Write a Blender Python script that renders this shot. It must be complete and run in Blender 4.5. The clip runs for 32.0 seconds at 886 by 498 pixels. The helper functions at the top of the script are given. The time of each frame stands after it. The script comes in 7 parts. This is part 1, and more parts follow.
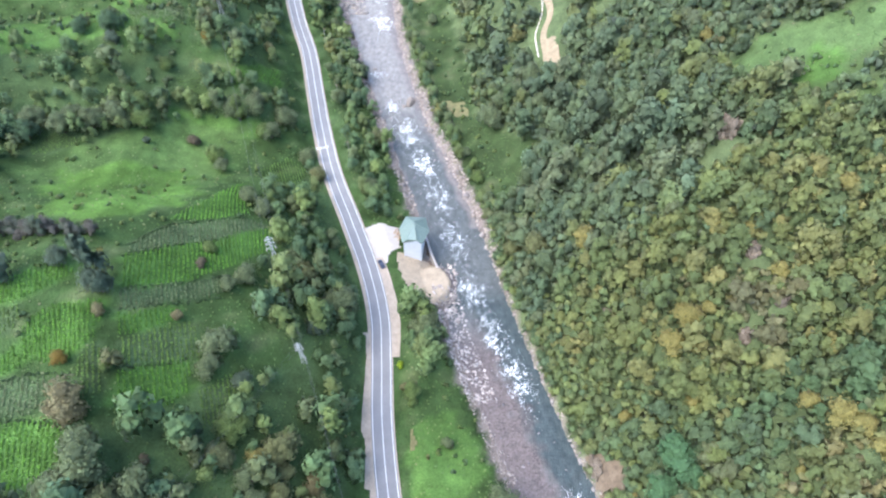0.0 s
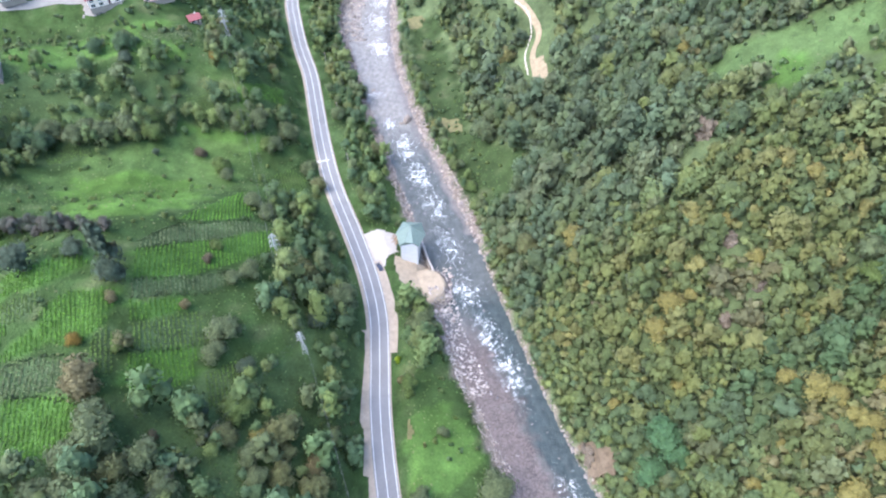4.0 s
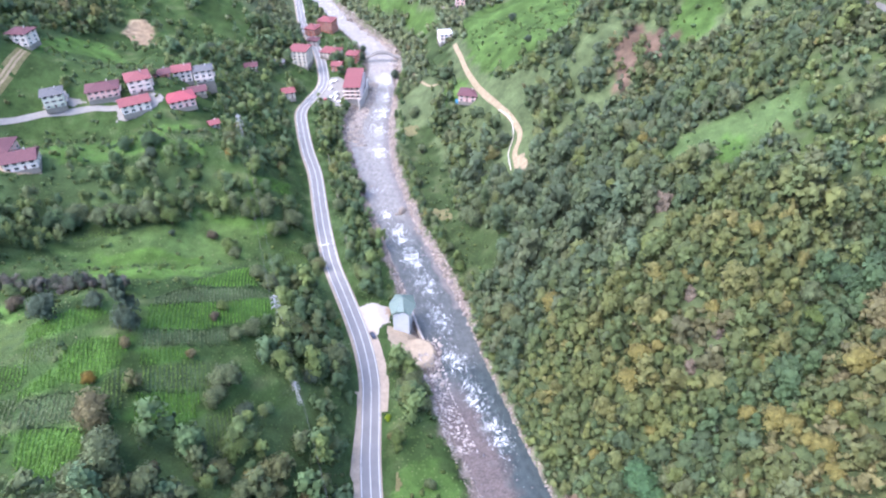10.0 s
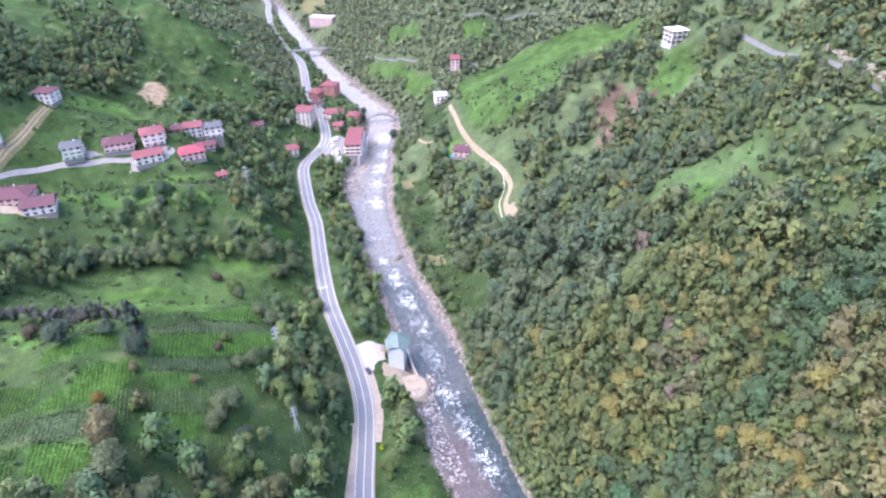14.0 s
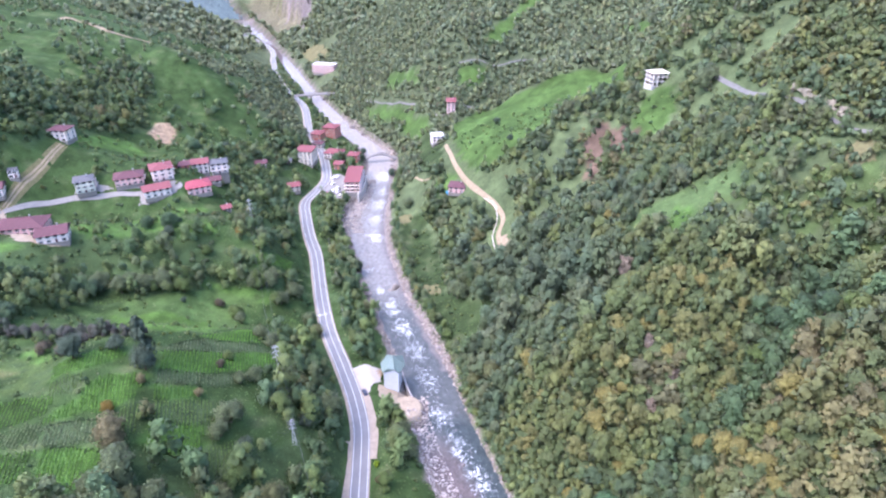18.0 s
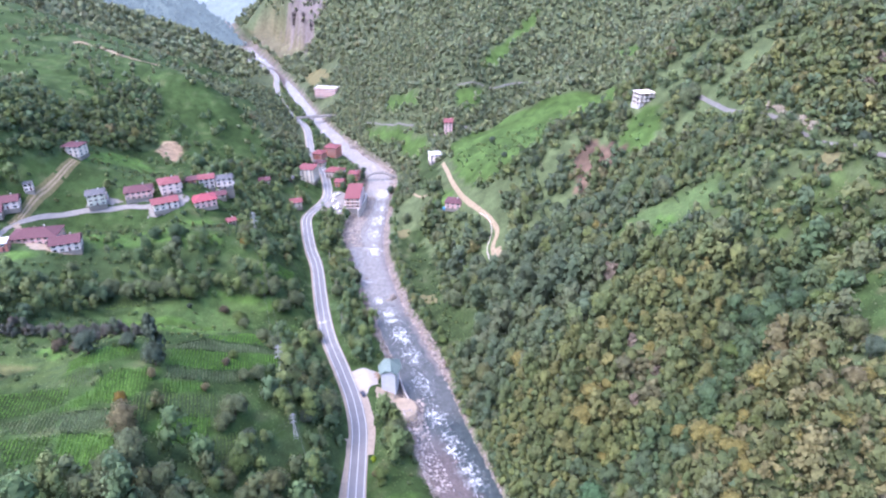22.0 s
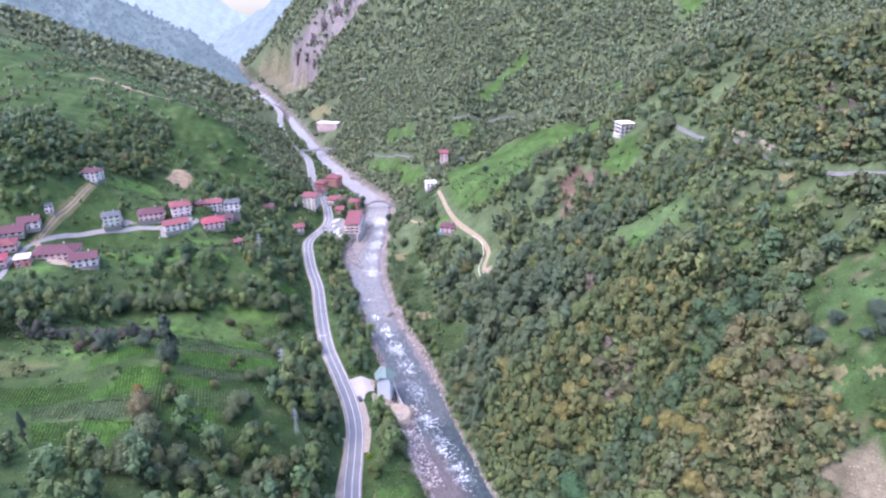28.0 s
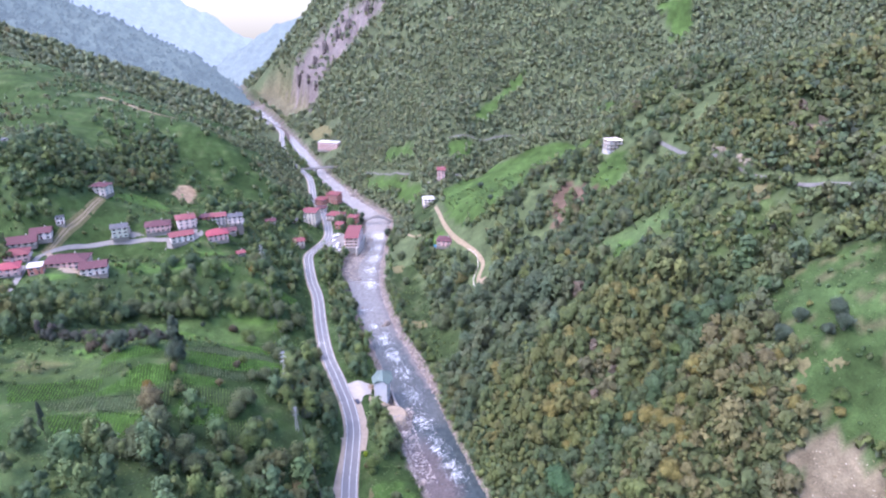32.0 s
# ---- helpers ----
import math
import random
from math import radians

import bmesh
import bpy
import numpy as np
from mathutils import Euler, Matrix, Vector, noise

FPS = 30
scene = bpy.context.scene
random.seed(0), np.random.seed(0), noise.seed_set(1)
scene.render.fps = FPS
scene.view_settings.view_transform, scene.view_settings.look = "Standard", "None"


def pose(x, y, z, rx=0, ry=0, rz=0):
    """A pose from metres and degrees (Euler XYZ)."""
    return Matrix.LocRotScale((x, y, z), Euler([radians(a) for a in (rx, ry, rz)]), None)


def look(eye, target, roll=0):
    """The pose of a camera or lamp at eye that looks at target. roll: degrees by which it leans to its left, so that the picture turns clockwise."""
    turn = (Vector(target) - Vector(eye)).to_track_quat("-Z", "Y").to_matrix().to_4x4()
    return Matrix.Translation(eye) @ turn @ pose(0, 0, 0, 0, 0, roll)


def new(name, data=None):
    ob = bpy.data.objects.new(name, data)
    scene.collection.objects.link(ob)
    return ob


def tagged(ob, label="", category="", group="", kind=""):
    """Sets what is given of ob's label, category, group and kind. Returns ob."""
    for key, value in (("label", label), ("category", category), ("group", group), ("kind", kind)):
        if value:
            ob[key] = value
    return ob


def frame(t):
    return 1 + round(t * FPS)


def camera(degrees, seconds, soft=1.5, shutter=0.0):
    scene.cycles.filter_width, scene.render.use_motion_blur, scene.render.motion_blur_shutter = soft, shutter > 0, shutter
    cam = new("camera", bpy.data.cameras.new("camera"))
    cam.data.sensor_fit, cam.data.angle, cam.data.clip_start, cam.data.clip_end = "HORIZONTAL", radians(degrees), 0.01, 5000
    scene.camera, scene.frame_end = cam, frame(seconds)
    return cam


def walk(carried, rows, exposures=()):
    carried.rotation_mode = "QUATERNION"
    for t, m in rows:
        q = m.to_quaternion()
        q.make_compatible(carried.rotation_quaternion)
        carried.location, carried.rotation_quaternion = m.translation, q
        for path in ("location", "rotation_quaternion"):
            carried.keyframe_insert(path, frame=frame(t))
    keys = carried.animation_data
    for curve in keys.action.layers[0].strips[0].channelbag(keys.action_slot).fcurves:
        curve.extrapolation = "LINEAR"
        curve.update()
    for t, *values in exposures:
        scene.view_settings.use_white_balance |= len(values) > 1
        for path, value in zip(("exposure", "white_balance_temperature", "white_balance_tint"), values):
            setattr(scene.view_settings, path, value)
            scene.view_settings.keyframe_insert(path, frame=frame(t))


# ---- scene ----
cam = camera(71.4, 32.0, soft=2.2)
PATH = [
    (0.0, 0.00, 0.00, 215.60, 35.26, -0.47, 0.53),
    (0.5, 0.09, -1.08, 215.60, 35.24, -0.46, 0.44),
    (1.0, 0.24, -2.79, 215.57, 35.24, -0.44, 0.35),
    (1.5, 0.39, -4.94, 215.58, 35.24, -0.42, 0.25),
    (2.0, 0.54, -7.42, 215.56, 35.26, -0.39, 0.20),
    (2.5, 0.75, -9.99, 215.59, 35.34, -0.36, 0.17),
    (3.0, 1.18, -12.58, 215.65, 36.09, -0.27, 0.17),
    (3.5, 1.43, -15.39, 215.55, 37.43, -0.24, 0.13),
    (5.5, 3.40, -26.00, 215.75, 42.35, -0.04, 0.07),
    (6.0, 3.96, -28.65, 215.76, 43.42, 0.02, 0.08),
    (6.5, 4.51, -31.23, 215.81, 44.36, 0.08, 0.06),
    (7.0, 4.79, -33.91, 215.79, 45.23, 0.08, 0.02),
    (7.5, 5.31, -36.51, 215.73, 46.06, 0.10, 0.02),
    (8.0, 5.79, -39.02, 215.77, 46.86, 0.13, 0.02),
    (8.5, 6.14, -41.61, 215.76, 47.69, 0.12, -0.00),
    (9.0, 6.66, -44.13, 215.75, 48.51, 0.14, 0.00),
    (9.5, 6.98, -46.64, 215.77, 49.31, 0.13, -0.01),
    (10.0, 7.59, -49.04, 215.84, 50.07, 0.16, -0.01),
    (10.5, 7.68, -51.62, 215.71, 50.90, 0.11, -0.05),
    (11.0, 8.19, -54.05, 215.78, 51.68, 0.15, -0.04),
    (11.5, 8.57, -56.53, 215.70, 52.44, 0.16, -0.05),
    (12.0, 9.11, -58.90, 215.74, 53.16, 0.17, -0.04),
    (12.5, 9.48, -61.31, 215.75, 53.89, 0.17, -0.05),
    (13.0, 9.80, -63.64, 215.75, 54.62, 0.16, -0.07),
    (13.5, 10.14, -66.04, 215.74, 55.36, 0.16, -0.07),
    (14.0, 10.52, -68.36, 215.70, 56.09, 0.15, -0.07),
    (14.5, 10.92, -70.66, 215.71, 56.81, 0.15, -0.07),
    (15.0, 11.32, -72.91, 215.66, 57.52, 0.14, -0.06),
    (15.5, 11.64, -75.11, 215.68, 58.10, 0.13, -0.06),
    (17.5, 12.96, -83.73, 215.63, 60.01, 0.10, -0.09),
    (18.0, 13.33, -85.75, 215.65, 60.29, 0.11, -0.10),
    (18.5, 13.62, -87.82, 215.68, 60.58, 0.10, -0.09),
    (19.0, 13.77, -89.87, 215.70, 60.86, 0.06, -0.13),
    (19.5, 14.21, -92.02, 215.54, 61.16, 0.07, -0.10),
    (20.0, 14.51, -94.21, 215.61, 61.44, 0.08, -0.09),
    (20.5, 14.80, -96.45, 215.62, 61.70, 0.08, -0.09),
    (21.0, 15.15, -98.67, 215.55, 61.98, 0.07, -0.08),
    (21.5, 15.46, -100.96, 215.54, 62.28, 0.06, -0.07),
    (22.0, 15.81, -103.22, 215.53, 62.57, 0.05, -0.06),
    (22.5, 16.11, -105.45, 215.52, 62.88, 0.05, -0.07),
    (23.0, 16.43, -107.69, 215.50, 63.18, 0.04, -0.07),
    (23.5, 16.78, -109.90, 215.53, 63.45, 0.04, -0.07),
    (24.0, 17.18, -112.11, 215.50, 63.71, 0.05, -0.06),
    (24.5, 17.47, -114.36, 215.54, 63.99, 0.04, -0.07),
    (25.0, 17.87, -116.59, 215.55, 64.26, 0.04, -0.06),
    (25.5, 18.22, -118.83, 215.43, 64.55, 0.02, -0.05),
    (27.5, 19.49, -128.07, 215.42, 65.71, -0.02, -0.04),
    (28.0, 19.88, -130.37, 215.47, 66.02, -0.02, -0.04),
    (28.5, 20.24, -132.71, 215.47, 66.33, -0.02, -0.04),
    (29.0, 20.57, -135.02, 215.45, 66.64, -0.04, -0.04),
    (29.5, 20.92, -137.34, 215.44, 66.90, -0.05, -0.06),
    (30.0, 21.28, -139.55, 215.43, 67.12, -0.07, -0.05),
    (30.5, 21.62, -141.76, 215.44, 67.34, -0.08, -0.05),
    (31.0, 21.99, -143.90, 215.44, 67.55, -0.09, -0.06),
    (31.5, 22.32, -146.01, 215.45, 67.77, -0.10, -0.04),
    (32.0, 22.65, -148.13, 215.43, 68.00, -0.10, -0.05),
]
walk(cam, [(t, pose(x, y, z, rx, ry, rz)) for t, x, y, z, rx, ry, rz in PATH],
     exposures=[(0.0, 2.42, 6160, 10), (9.0, 2.43, 6040, 19), (19.0, 2.4, 5900, 27), (32.0, 2.14, 5820, 30)])

# ---- light ----
SUN_EL, SUN_ROT = 60.0, 245.0
world = bpy.data.worlds.new("sky")
scene.world = world
world.use_nodes = True
wn = world.node_tree
wn.nodes.clear()
sky = wn.nodes.new("ShaderNodeTexSky")
sky.sky_type = "NISHITA"
sky.sun_disc = False
sky.sun_elevation, sky.sun_rotation = radians(SUN_EL), radians(SUN_ROT)
sky.air_density, sky.dust_density, sky.ozone_density = 1.0, 1.5, 1.0
wbg = wn.nodes.new("ShaderNodeBackground")
wbg.inputs["Strength"].default_value = 0.15
wout = wn.nodes.new("ShaderNodeOutputWorld")
wn.links.new(sky.outputs["Color"], wbg.inputs["Color"])
wn.links.new(wbg.outputs[0], wout.inputs["Surface"])
sun_data = bpy.data.lights.new("sun", "SUN")
sun_data.energy, sun_data.angle, sun_data.color = 0.95, radians(60), (1.0, 0.94, 0.86)
sun = new("sun", sun_data)
# the sky's sun stands at rotation SUN_ROT, clockwise from +y
sun_dir = Vector((math.sin(radians(SUN_ROT)) * math.cos(radians(SUN_EL)), math.cos(radians(SUN_ROT)) * math.cos(radians(SUN_EL)), math.sin(radians(SUN_EL))))
sun.matrix_world = look(sun_dir * 800, (0, 0, 0))

# ---- lie of the land ----
RIVER_Y = [-900, -300, -60, 50, 110, 166, 241, 300, 357, 410, 503, 589, 752, 955, 1305, 1625, 2275, 3200, 4700]
RIVER_X = [300, 190, 92, 40, 18.5, 3.5, -21.5, -38, -48, -46, -51, -93, -165, -243, -390, -537, -763, -1010, -1500]
RIVER_W = [30, 26, 26, 26, 28, 26, 23, 25, 33, 27, 27, 22, 22, 22.5, 28, 32, 36, 40, 50]


def smooth_at(v, xs, ys):
    """Cubic (Hermite) run through the stations."""
    xs, ys = np.asarray(xs, float), np.asarray(ys, float)
    d = np.diff(ys) / np.diff(xs)
    m = np.concatenate(([d[0]], (d[:-1] + d[1:]) / 2, [d[-1]]))
    i = np.clip(np.searchsorted(xs, v) - 1, 0, len(xs) - 2)
    h = xs[i + 1] - xs[i]
    t = np.clip((v - xs[i]) / h, 0, 1)
    return ys[i] * (1 + 2 * t) * (1 - t) ** 2 + m[i] * h * t * (1 - t) ** 2 + ys[i + 1] * t * t * (3 - 2 * t) + m[i + 1] * h * t * t * (t - 1)


def water_level(y):
    return -0.03 * (y - 100)


def river_x(y):
    return smooth_at(y, RIVER_Y, RIVER_X)


def river_half(y):
    return np.interp(y, RIVER_Y, RIVER_W) / 2


# cross-sections: at each station y, heights over the water at those distances from the bank
OUT_R = [0, 4, 20, 60, 95, 190, 400, 900]
RIGHT = {
    -900: [0, 3, 17, 58, 94, 164, 280, 420],
    40: [0, 3, 17, 58, 94, 164, 280, 420],
    110: [0, 3, 17, 58, 94, 160, 280, 420],
    165: [0, 3, 14, 54, 92, 158, 280, 420],
    205: [0, 3, 10, 40, 76, 152, 275, 420],
    245: [0, 3, 9, 32, 58, 140, 250, 410],
    330: [0, 3, 11, 38, 66, 128, 200, 400],
    430: [0, 4, 20, 52, 62, 84, 200, 440],
    500: [0, 4, 16, 52, 66, 92, 220, 490],
    560: [0, 4, 12, 40, 58, 96, 240, 520],
    800: [0, 4, 12, 40, 68, 140, 330, 650],
    1150: [0, 4, 10, 40, 70, 165, 370, 700],
    1400: [0, 3, 8, 40, 90, 220, 470, 760],
    1750: [0, 4, 14, 60, 100, 230, 480, 760],
    2300: [0, 3, 4, 6, 8, 12, 30, 60],
    4700: [0, 3, 4, 6, 8, 12, 30, 60],
}
OUT_L = [0, 5, 22, 44, 72, 105, 160, 300, 900]
LEFT = {
    -900: [0, 4, 8, 12, 34, 60, 68, 100, 330],
    50: [0, 4, 8, 11, 33, 60, 67, 92, 330],
    105: [0, 4, 9, 15, 36, 57, 62, 82, 330],
    150: [0, 4, 9, 16, 38, 51, 58, 76, 330],
    190: [0, 4, 9, 12, 26, 44, 53, 70, 320],
    235: [0, 4, 10, 12, 22, 31, 42, 64, 300],
    285: [0, 4, 9, 11, 36, 62, 74, 92, 290],
    330: [0, 4, 9, 11, 34, 60, 72, 96, 260],
    400: [0, 4, 8, 10, 22, 38, 50, 74, 230],
    480: [0, 4, 8, 10, 18, 26, 38, 62, 220],
    590: [0, 4, 9, 14, 30, 42, 58, 86, 240],
    800: [0, 4, 8, 14, 26, 40, 60, 110, 380],
    1250: [0, 4, 8, 16, 30, 46, 70, 120, 330],
    1700: [0, 4, 8, 10, 14, 20, 30, 50, 120],
    4700: [0, 4, 6, 7, 8, 10, 14, 20, 60],
}
# spurs: crest lines (x, y, z), with the fall to either side
SPURS = [
    ([(-175, 705, -4), (-262, 705, 38), (-370, 705, 68), (-440, 700, 90), (-590, 690, 155), (-900, 680, 300)], 0.52),
    ([(-480, 1540, -70), (-511, 1540, -30), (-550, 1540, 5), (-602, 1540, 42), (-670, 1540, 70), (-761, 1540, 114), (-866, 1540, 150), (-1053, 1540, 235), (-1400, 1540, 370)], 0.55),
]

# landforms: hills (+) and hollows (-) on the slopes: x, y, height, reach along and across, turn in degrees
FORMS_RIGHT = [
    (172, 116, -20.1, 40, 14, 26), (139, 39, 16.5, 17, 32, 111), (215, 217, 14.7, 24, 16, 85), (246, 309, -10.7, 20, 16, 80), (90, 318, 10.7, 35, 15, 115),
    (128, 81, -9.3, 10, 13, 92), (53, 117, 6.2, 19, 38, 49), (164, 264, -8.0, 10, 34, 3), (166, 146, -6.7, 21, 10, 43), (84, 187, -7.1, 22, 24, 86),
    (114, 123, 6.8, 13, 10, 25), (20, 326, -12.2, 28, 12, 85), (247, 132, -5.3, 36, 22, 79), (204, 131, 6.5, 10, 10, 178), (192, 96, -4.1, 10, 18, 112),
    (34, 236, 5.0, 15, 13, 67)]
FORMS_RIGHT_SMALL = [
    (226, 255, 4.6, 10, 26, 47), (199, 195, 2.9, 51, 10, 5)]
FORMS_LEFT = [
    (-277, 268, 23.9, 21, 58, 15), (-138, 237, 21.9, 17, 48, 109), (-130, 168, -19.2, 31, 20, 11), (-65, 105, 9.9, 33, 28, 7), (-3, 315, -9.1, 49, 120, 75),
    (-91, 224, 13.7, 11, 17, 34), (-103, 316, 8.6, 23, 33, 169), (-261, 282, 7.2, 120, 12, 119), (-174, 183, -5.9, 12, 10, 45), (-192, 226, 6.5, 10, 15, 166),
    (-118, 93, 7.5, 10, 14, 177), (-62, 259, -5.3, 18, 10, 130), (-46, 51, 4.4, 54, 10, 95), (-210, 141, 5.4, 13, 20, 16)]
FORMS_LEFT_SMALL = [
    (-134, 170, 7.6, 10, 10, 180)]
FORMS_FAR = [
    (-338, 520, 61.0, 96, 120, 31), (48, 633, 45.9, 78, 65, 64), (222, 396, 31.6, 99, 34, 95), (61, 498, -20.8, 39, 18, 59), (-479, 615, 20.0, 69, 43, 86),
    (-214, 351, -17.3, 45, 25, 101), (-218, 507, 25.3, 51, 26, 165), (21, 571, 23.4, 29, 24, 112), (136, 494, 12.3, 40, 16, 72), (294, 522, 14.5, 25, 109, 1),
    (195, 364, 13.3, 26, 18, 49), (-114, 579, -10.1, 94, 42, 120), (-423, 538, 13.7, 16, 40, 47), (54, 804, 9.3, 103, 48, 180), (-436, 422, -13.1, 57, 33, 113)]


def land_height(x, y):
    """Height of the ground at plan points (numpy arrays)."""
    x, y = np.asarray(x, float), np.asarray(y, float)
    slope = (river_x(y + 4) - river_x(y - 4)) / 8
    across = (x - river_x(y)) / np.sqrt(1 + slope ** 2)
    half = river_half(y)
    out = np.abs(across) - half
    z = np.zeros_like(across)
    for side, table, stations in ((1, RIGHT, OUT_R), (-1, LEFT, OUT_L)):
        ys = sorted(table)
        cols = np.array([table[k] for k in ys], float)
        rows = np.stack([smooth_at(y, ys, cols[:, j]) for j in range(len(stations))], -1)
        o = np.clip(out, 0, stations[-1] - 0.01)
        j = np.clip(np.searchsorted(stations, o, side="right") - 1, 0, len(stations) - 2)
        s = np.asarray(stations, float)
        f = (o - s[j]) / (s[j + 1] - s[j])
        a = np.take_along_axis(rows, j[..., None], -1)[..., 0]
        b = np.take_along_axis(rows, (j + 1)[..., None], -1)[..., 0]
        z = np.where(across * side >= 0, a + (b - a) * f, z)
    z = z + water_level(y)
    for crest, fall in SPURS:
        best = np.full_like(z, -1e4)
        for p, q in zip(crest[:-1], crest[1:]):
            dx, dy = q[0] - p[0], q[1] - p[1]
            t = np.clip(((x - p[0]) * dx + (y - p[1]) * dy) / (dx * dx + dy * dy), 0, 1)
            dist = np.hypot(x - p[0] - t * dx, y - p[1] - t * dy)
            best = np.maximum(best, p[2] + t * (q[2] - p[2]) - fall * (np.sqrt(dist ** 2 + 400) - 20))
        k = 10.0
        m = np.maximum(z, best)
        z = np.where(out > 2, m + k * np.log1p(np.exp(-np.abs(z - best) / k)) * np.clip(out / 60, 0, 1), z)
    fade = np.clip((np.abs(x - river_x(y)) / 1.05 - half) / 22, 0, 1)
    fade = fade * fade * (3 - 2 * fade)
    for fx, fy, high, reach, wide, turn in FORMS_RIGHT + FORMS_RIGHT_SMALL + FORMS_LEFT + FORMS_LEFT_SMALL + FORMS_FAR:
        c, s = math.cos(math.radians(turn)), math.sin(math.radians(turn))
        z = z + high * fade * np.exp(-0.5 * ((((x - fx) * c + (y - fy) * s) / reach) ** 2 + (((y - fy) * c - (x - fx) * s) / wide) ** 2))
    # flat river terrace below the far cliffs
    u, v = ((x + 378) * -0.379 + (y - 1410) * 0.925) / 235, ((x + 378) * 0.925 + (y - 1410) * 0.379) / 40
    flat = np.clip((1.3 - np.maximum(np.abs(u), np.abs(v))) / 0.4, 0, 1) * np.clip((across - half) / 6, 0, 1)
    z = z + (water_level(y) + 8 - z) * flat * flat * (3 - 2 * flat)
    bed = water_level(y) - 0.9
    return np.where(out < 0, bed + 0.9 * np.exp(np.minimum(out, 0) / 2.5), z)


# ---- building tools ----
def part(name, bm, material, parent=None, label="", smooth=False):
    """Link a bmesh as one mesh object, under a thing or a part."""
    me = bpy.data.meshes.new(name)
    bm.to_mesh(me)
    bm.free()
    if smooth:
        me.shade_smooth()
    me.materials.append(material)
    ob = new(name, me)
    if parent:
        ob.parent = parent
    if label:
        ob["label"] = label
    return ob


def mesh_part(name, verts, faces, material, parent=None, label="", smooth=False):
    me = bpy.data.meshes.new(name)
    me.from_pydata([tuple(v) for v in verts], [], [tuple(f) for f in faces])
    if smooth:
        me.shade_smooth()
    me.materials.append(material)
    ob = new(name, me)
    if parent:
        ob.parent = parent
    if label:
        ob["label"] = label
    return ob


def big_mesh(name, co, tris, material, colours=None, smooth=False, normals=None):
    """A large joined mesh from arrays: co (n, 3), tris (m, k); colours (n, 3) as the attribute 'tint'."""
    co, tris = np.ascontiguousarray(co, np.float32), np.ascontiguousarray(tris, np.int32)
    k = tris.shape[1]
    me = bpy.data.meshes.new(name)
    me.vertices.add(len(co))
    me.vertices.foreach_set("co", co.ravel())
    me.loops.add(tris.size)
    me.loops.foreach_set("vertex_index", tris.ravel())
    me.polygons.add(len(tris))
    me.polygons.foreach_set("loop_start", np.arange(0, tris.size, k, dtype=np.int32))
    me.polygons.foreach_set("loop_total", np.full(len(tris), k, np.int32))
    me.update(calc_edges=True)
    if colours is not None:
        at = me.attributes.new("tint", "FLOAT_COLOR", "POINT")
        at.data.foreach_set("color", np.concatenate([colours, np.ones((len(co), 1))], 1).astype(np.float32).ravel())
    if normals is not None:
        at = me.attributes.new("soft_normal", "FLOAT_VECTOR", "POINT")
        at.data.foreach_set("vector", np.ascontiguousarray(normals, np.float32).ravel())
    if smooth:
        me.shade_smooth()
    me.materials.append(material)
    return new(name, me)


def ground_z(x, y):
    return float(land_height(np.array([x]), np.array([y]))[0])


def inside(x, y, poly):
    """Which of the plan points lie in the outline."""
    hit = np.zeros(np.shape(x), bool)
    for (x0, y0), (x1, y1) in zip(poly, poly[1:] + poly[:1]):
        if y0 == y1:
            continue
        cross = ((y0 > y) != (y1 > y)) & (x < (x1 - x0) * (y - y0) / (y1 - y0) + x0)
        hit ^= cross
    return hit


def rumple(x, y, size, seed=0.0):
    """Cheap smooth noise over the plan, about -1 to 1."""
    a = np.sin(x / size * 2.1 + 1.3 * np.sin(y / size * 1.7 + seed) + seed * 3.1)
    b = np.sin(y / size * 2.3 + 1.1 * np.sin(x / size * 1.9 - seed * 2.0) + seed)
    c = np.sin((x + y) / size * 4.1 + seed * 5.0) * np.sin((x - y) / size * 3.7 + seed)
    return 0.4 * a + 0.4 * b + 0.35 * c


def box(bm, x0, y0, z0, x1, y1, z1):
    vs = [bm.verts.new(p) for p in ((x0, y0, z0), (x1, y0, z0), (x1, y1, z0), (x0, y1, z0), (x0, y0, z1), (x1, y0, z1), (x1, y1, z1), (x0, y1, z1))]
    for f in ((3, 2, 1, 0), (4, 5, 6, 7), (0, 1, 5, 4), (1, 2, 6, 5), (2, 3, 7, 6), (3, 0, 4, 7)):
        bm.faces.new([vs[i] for i in f])


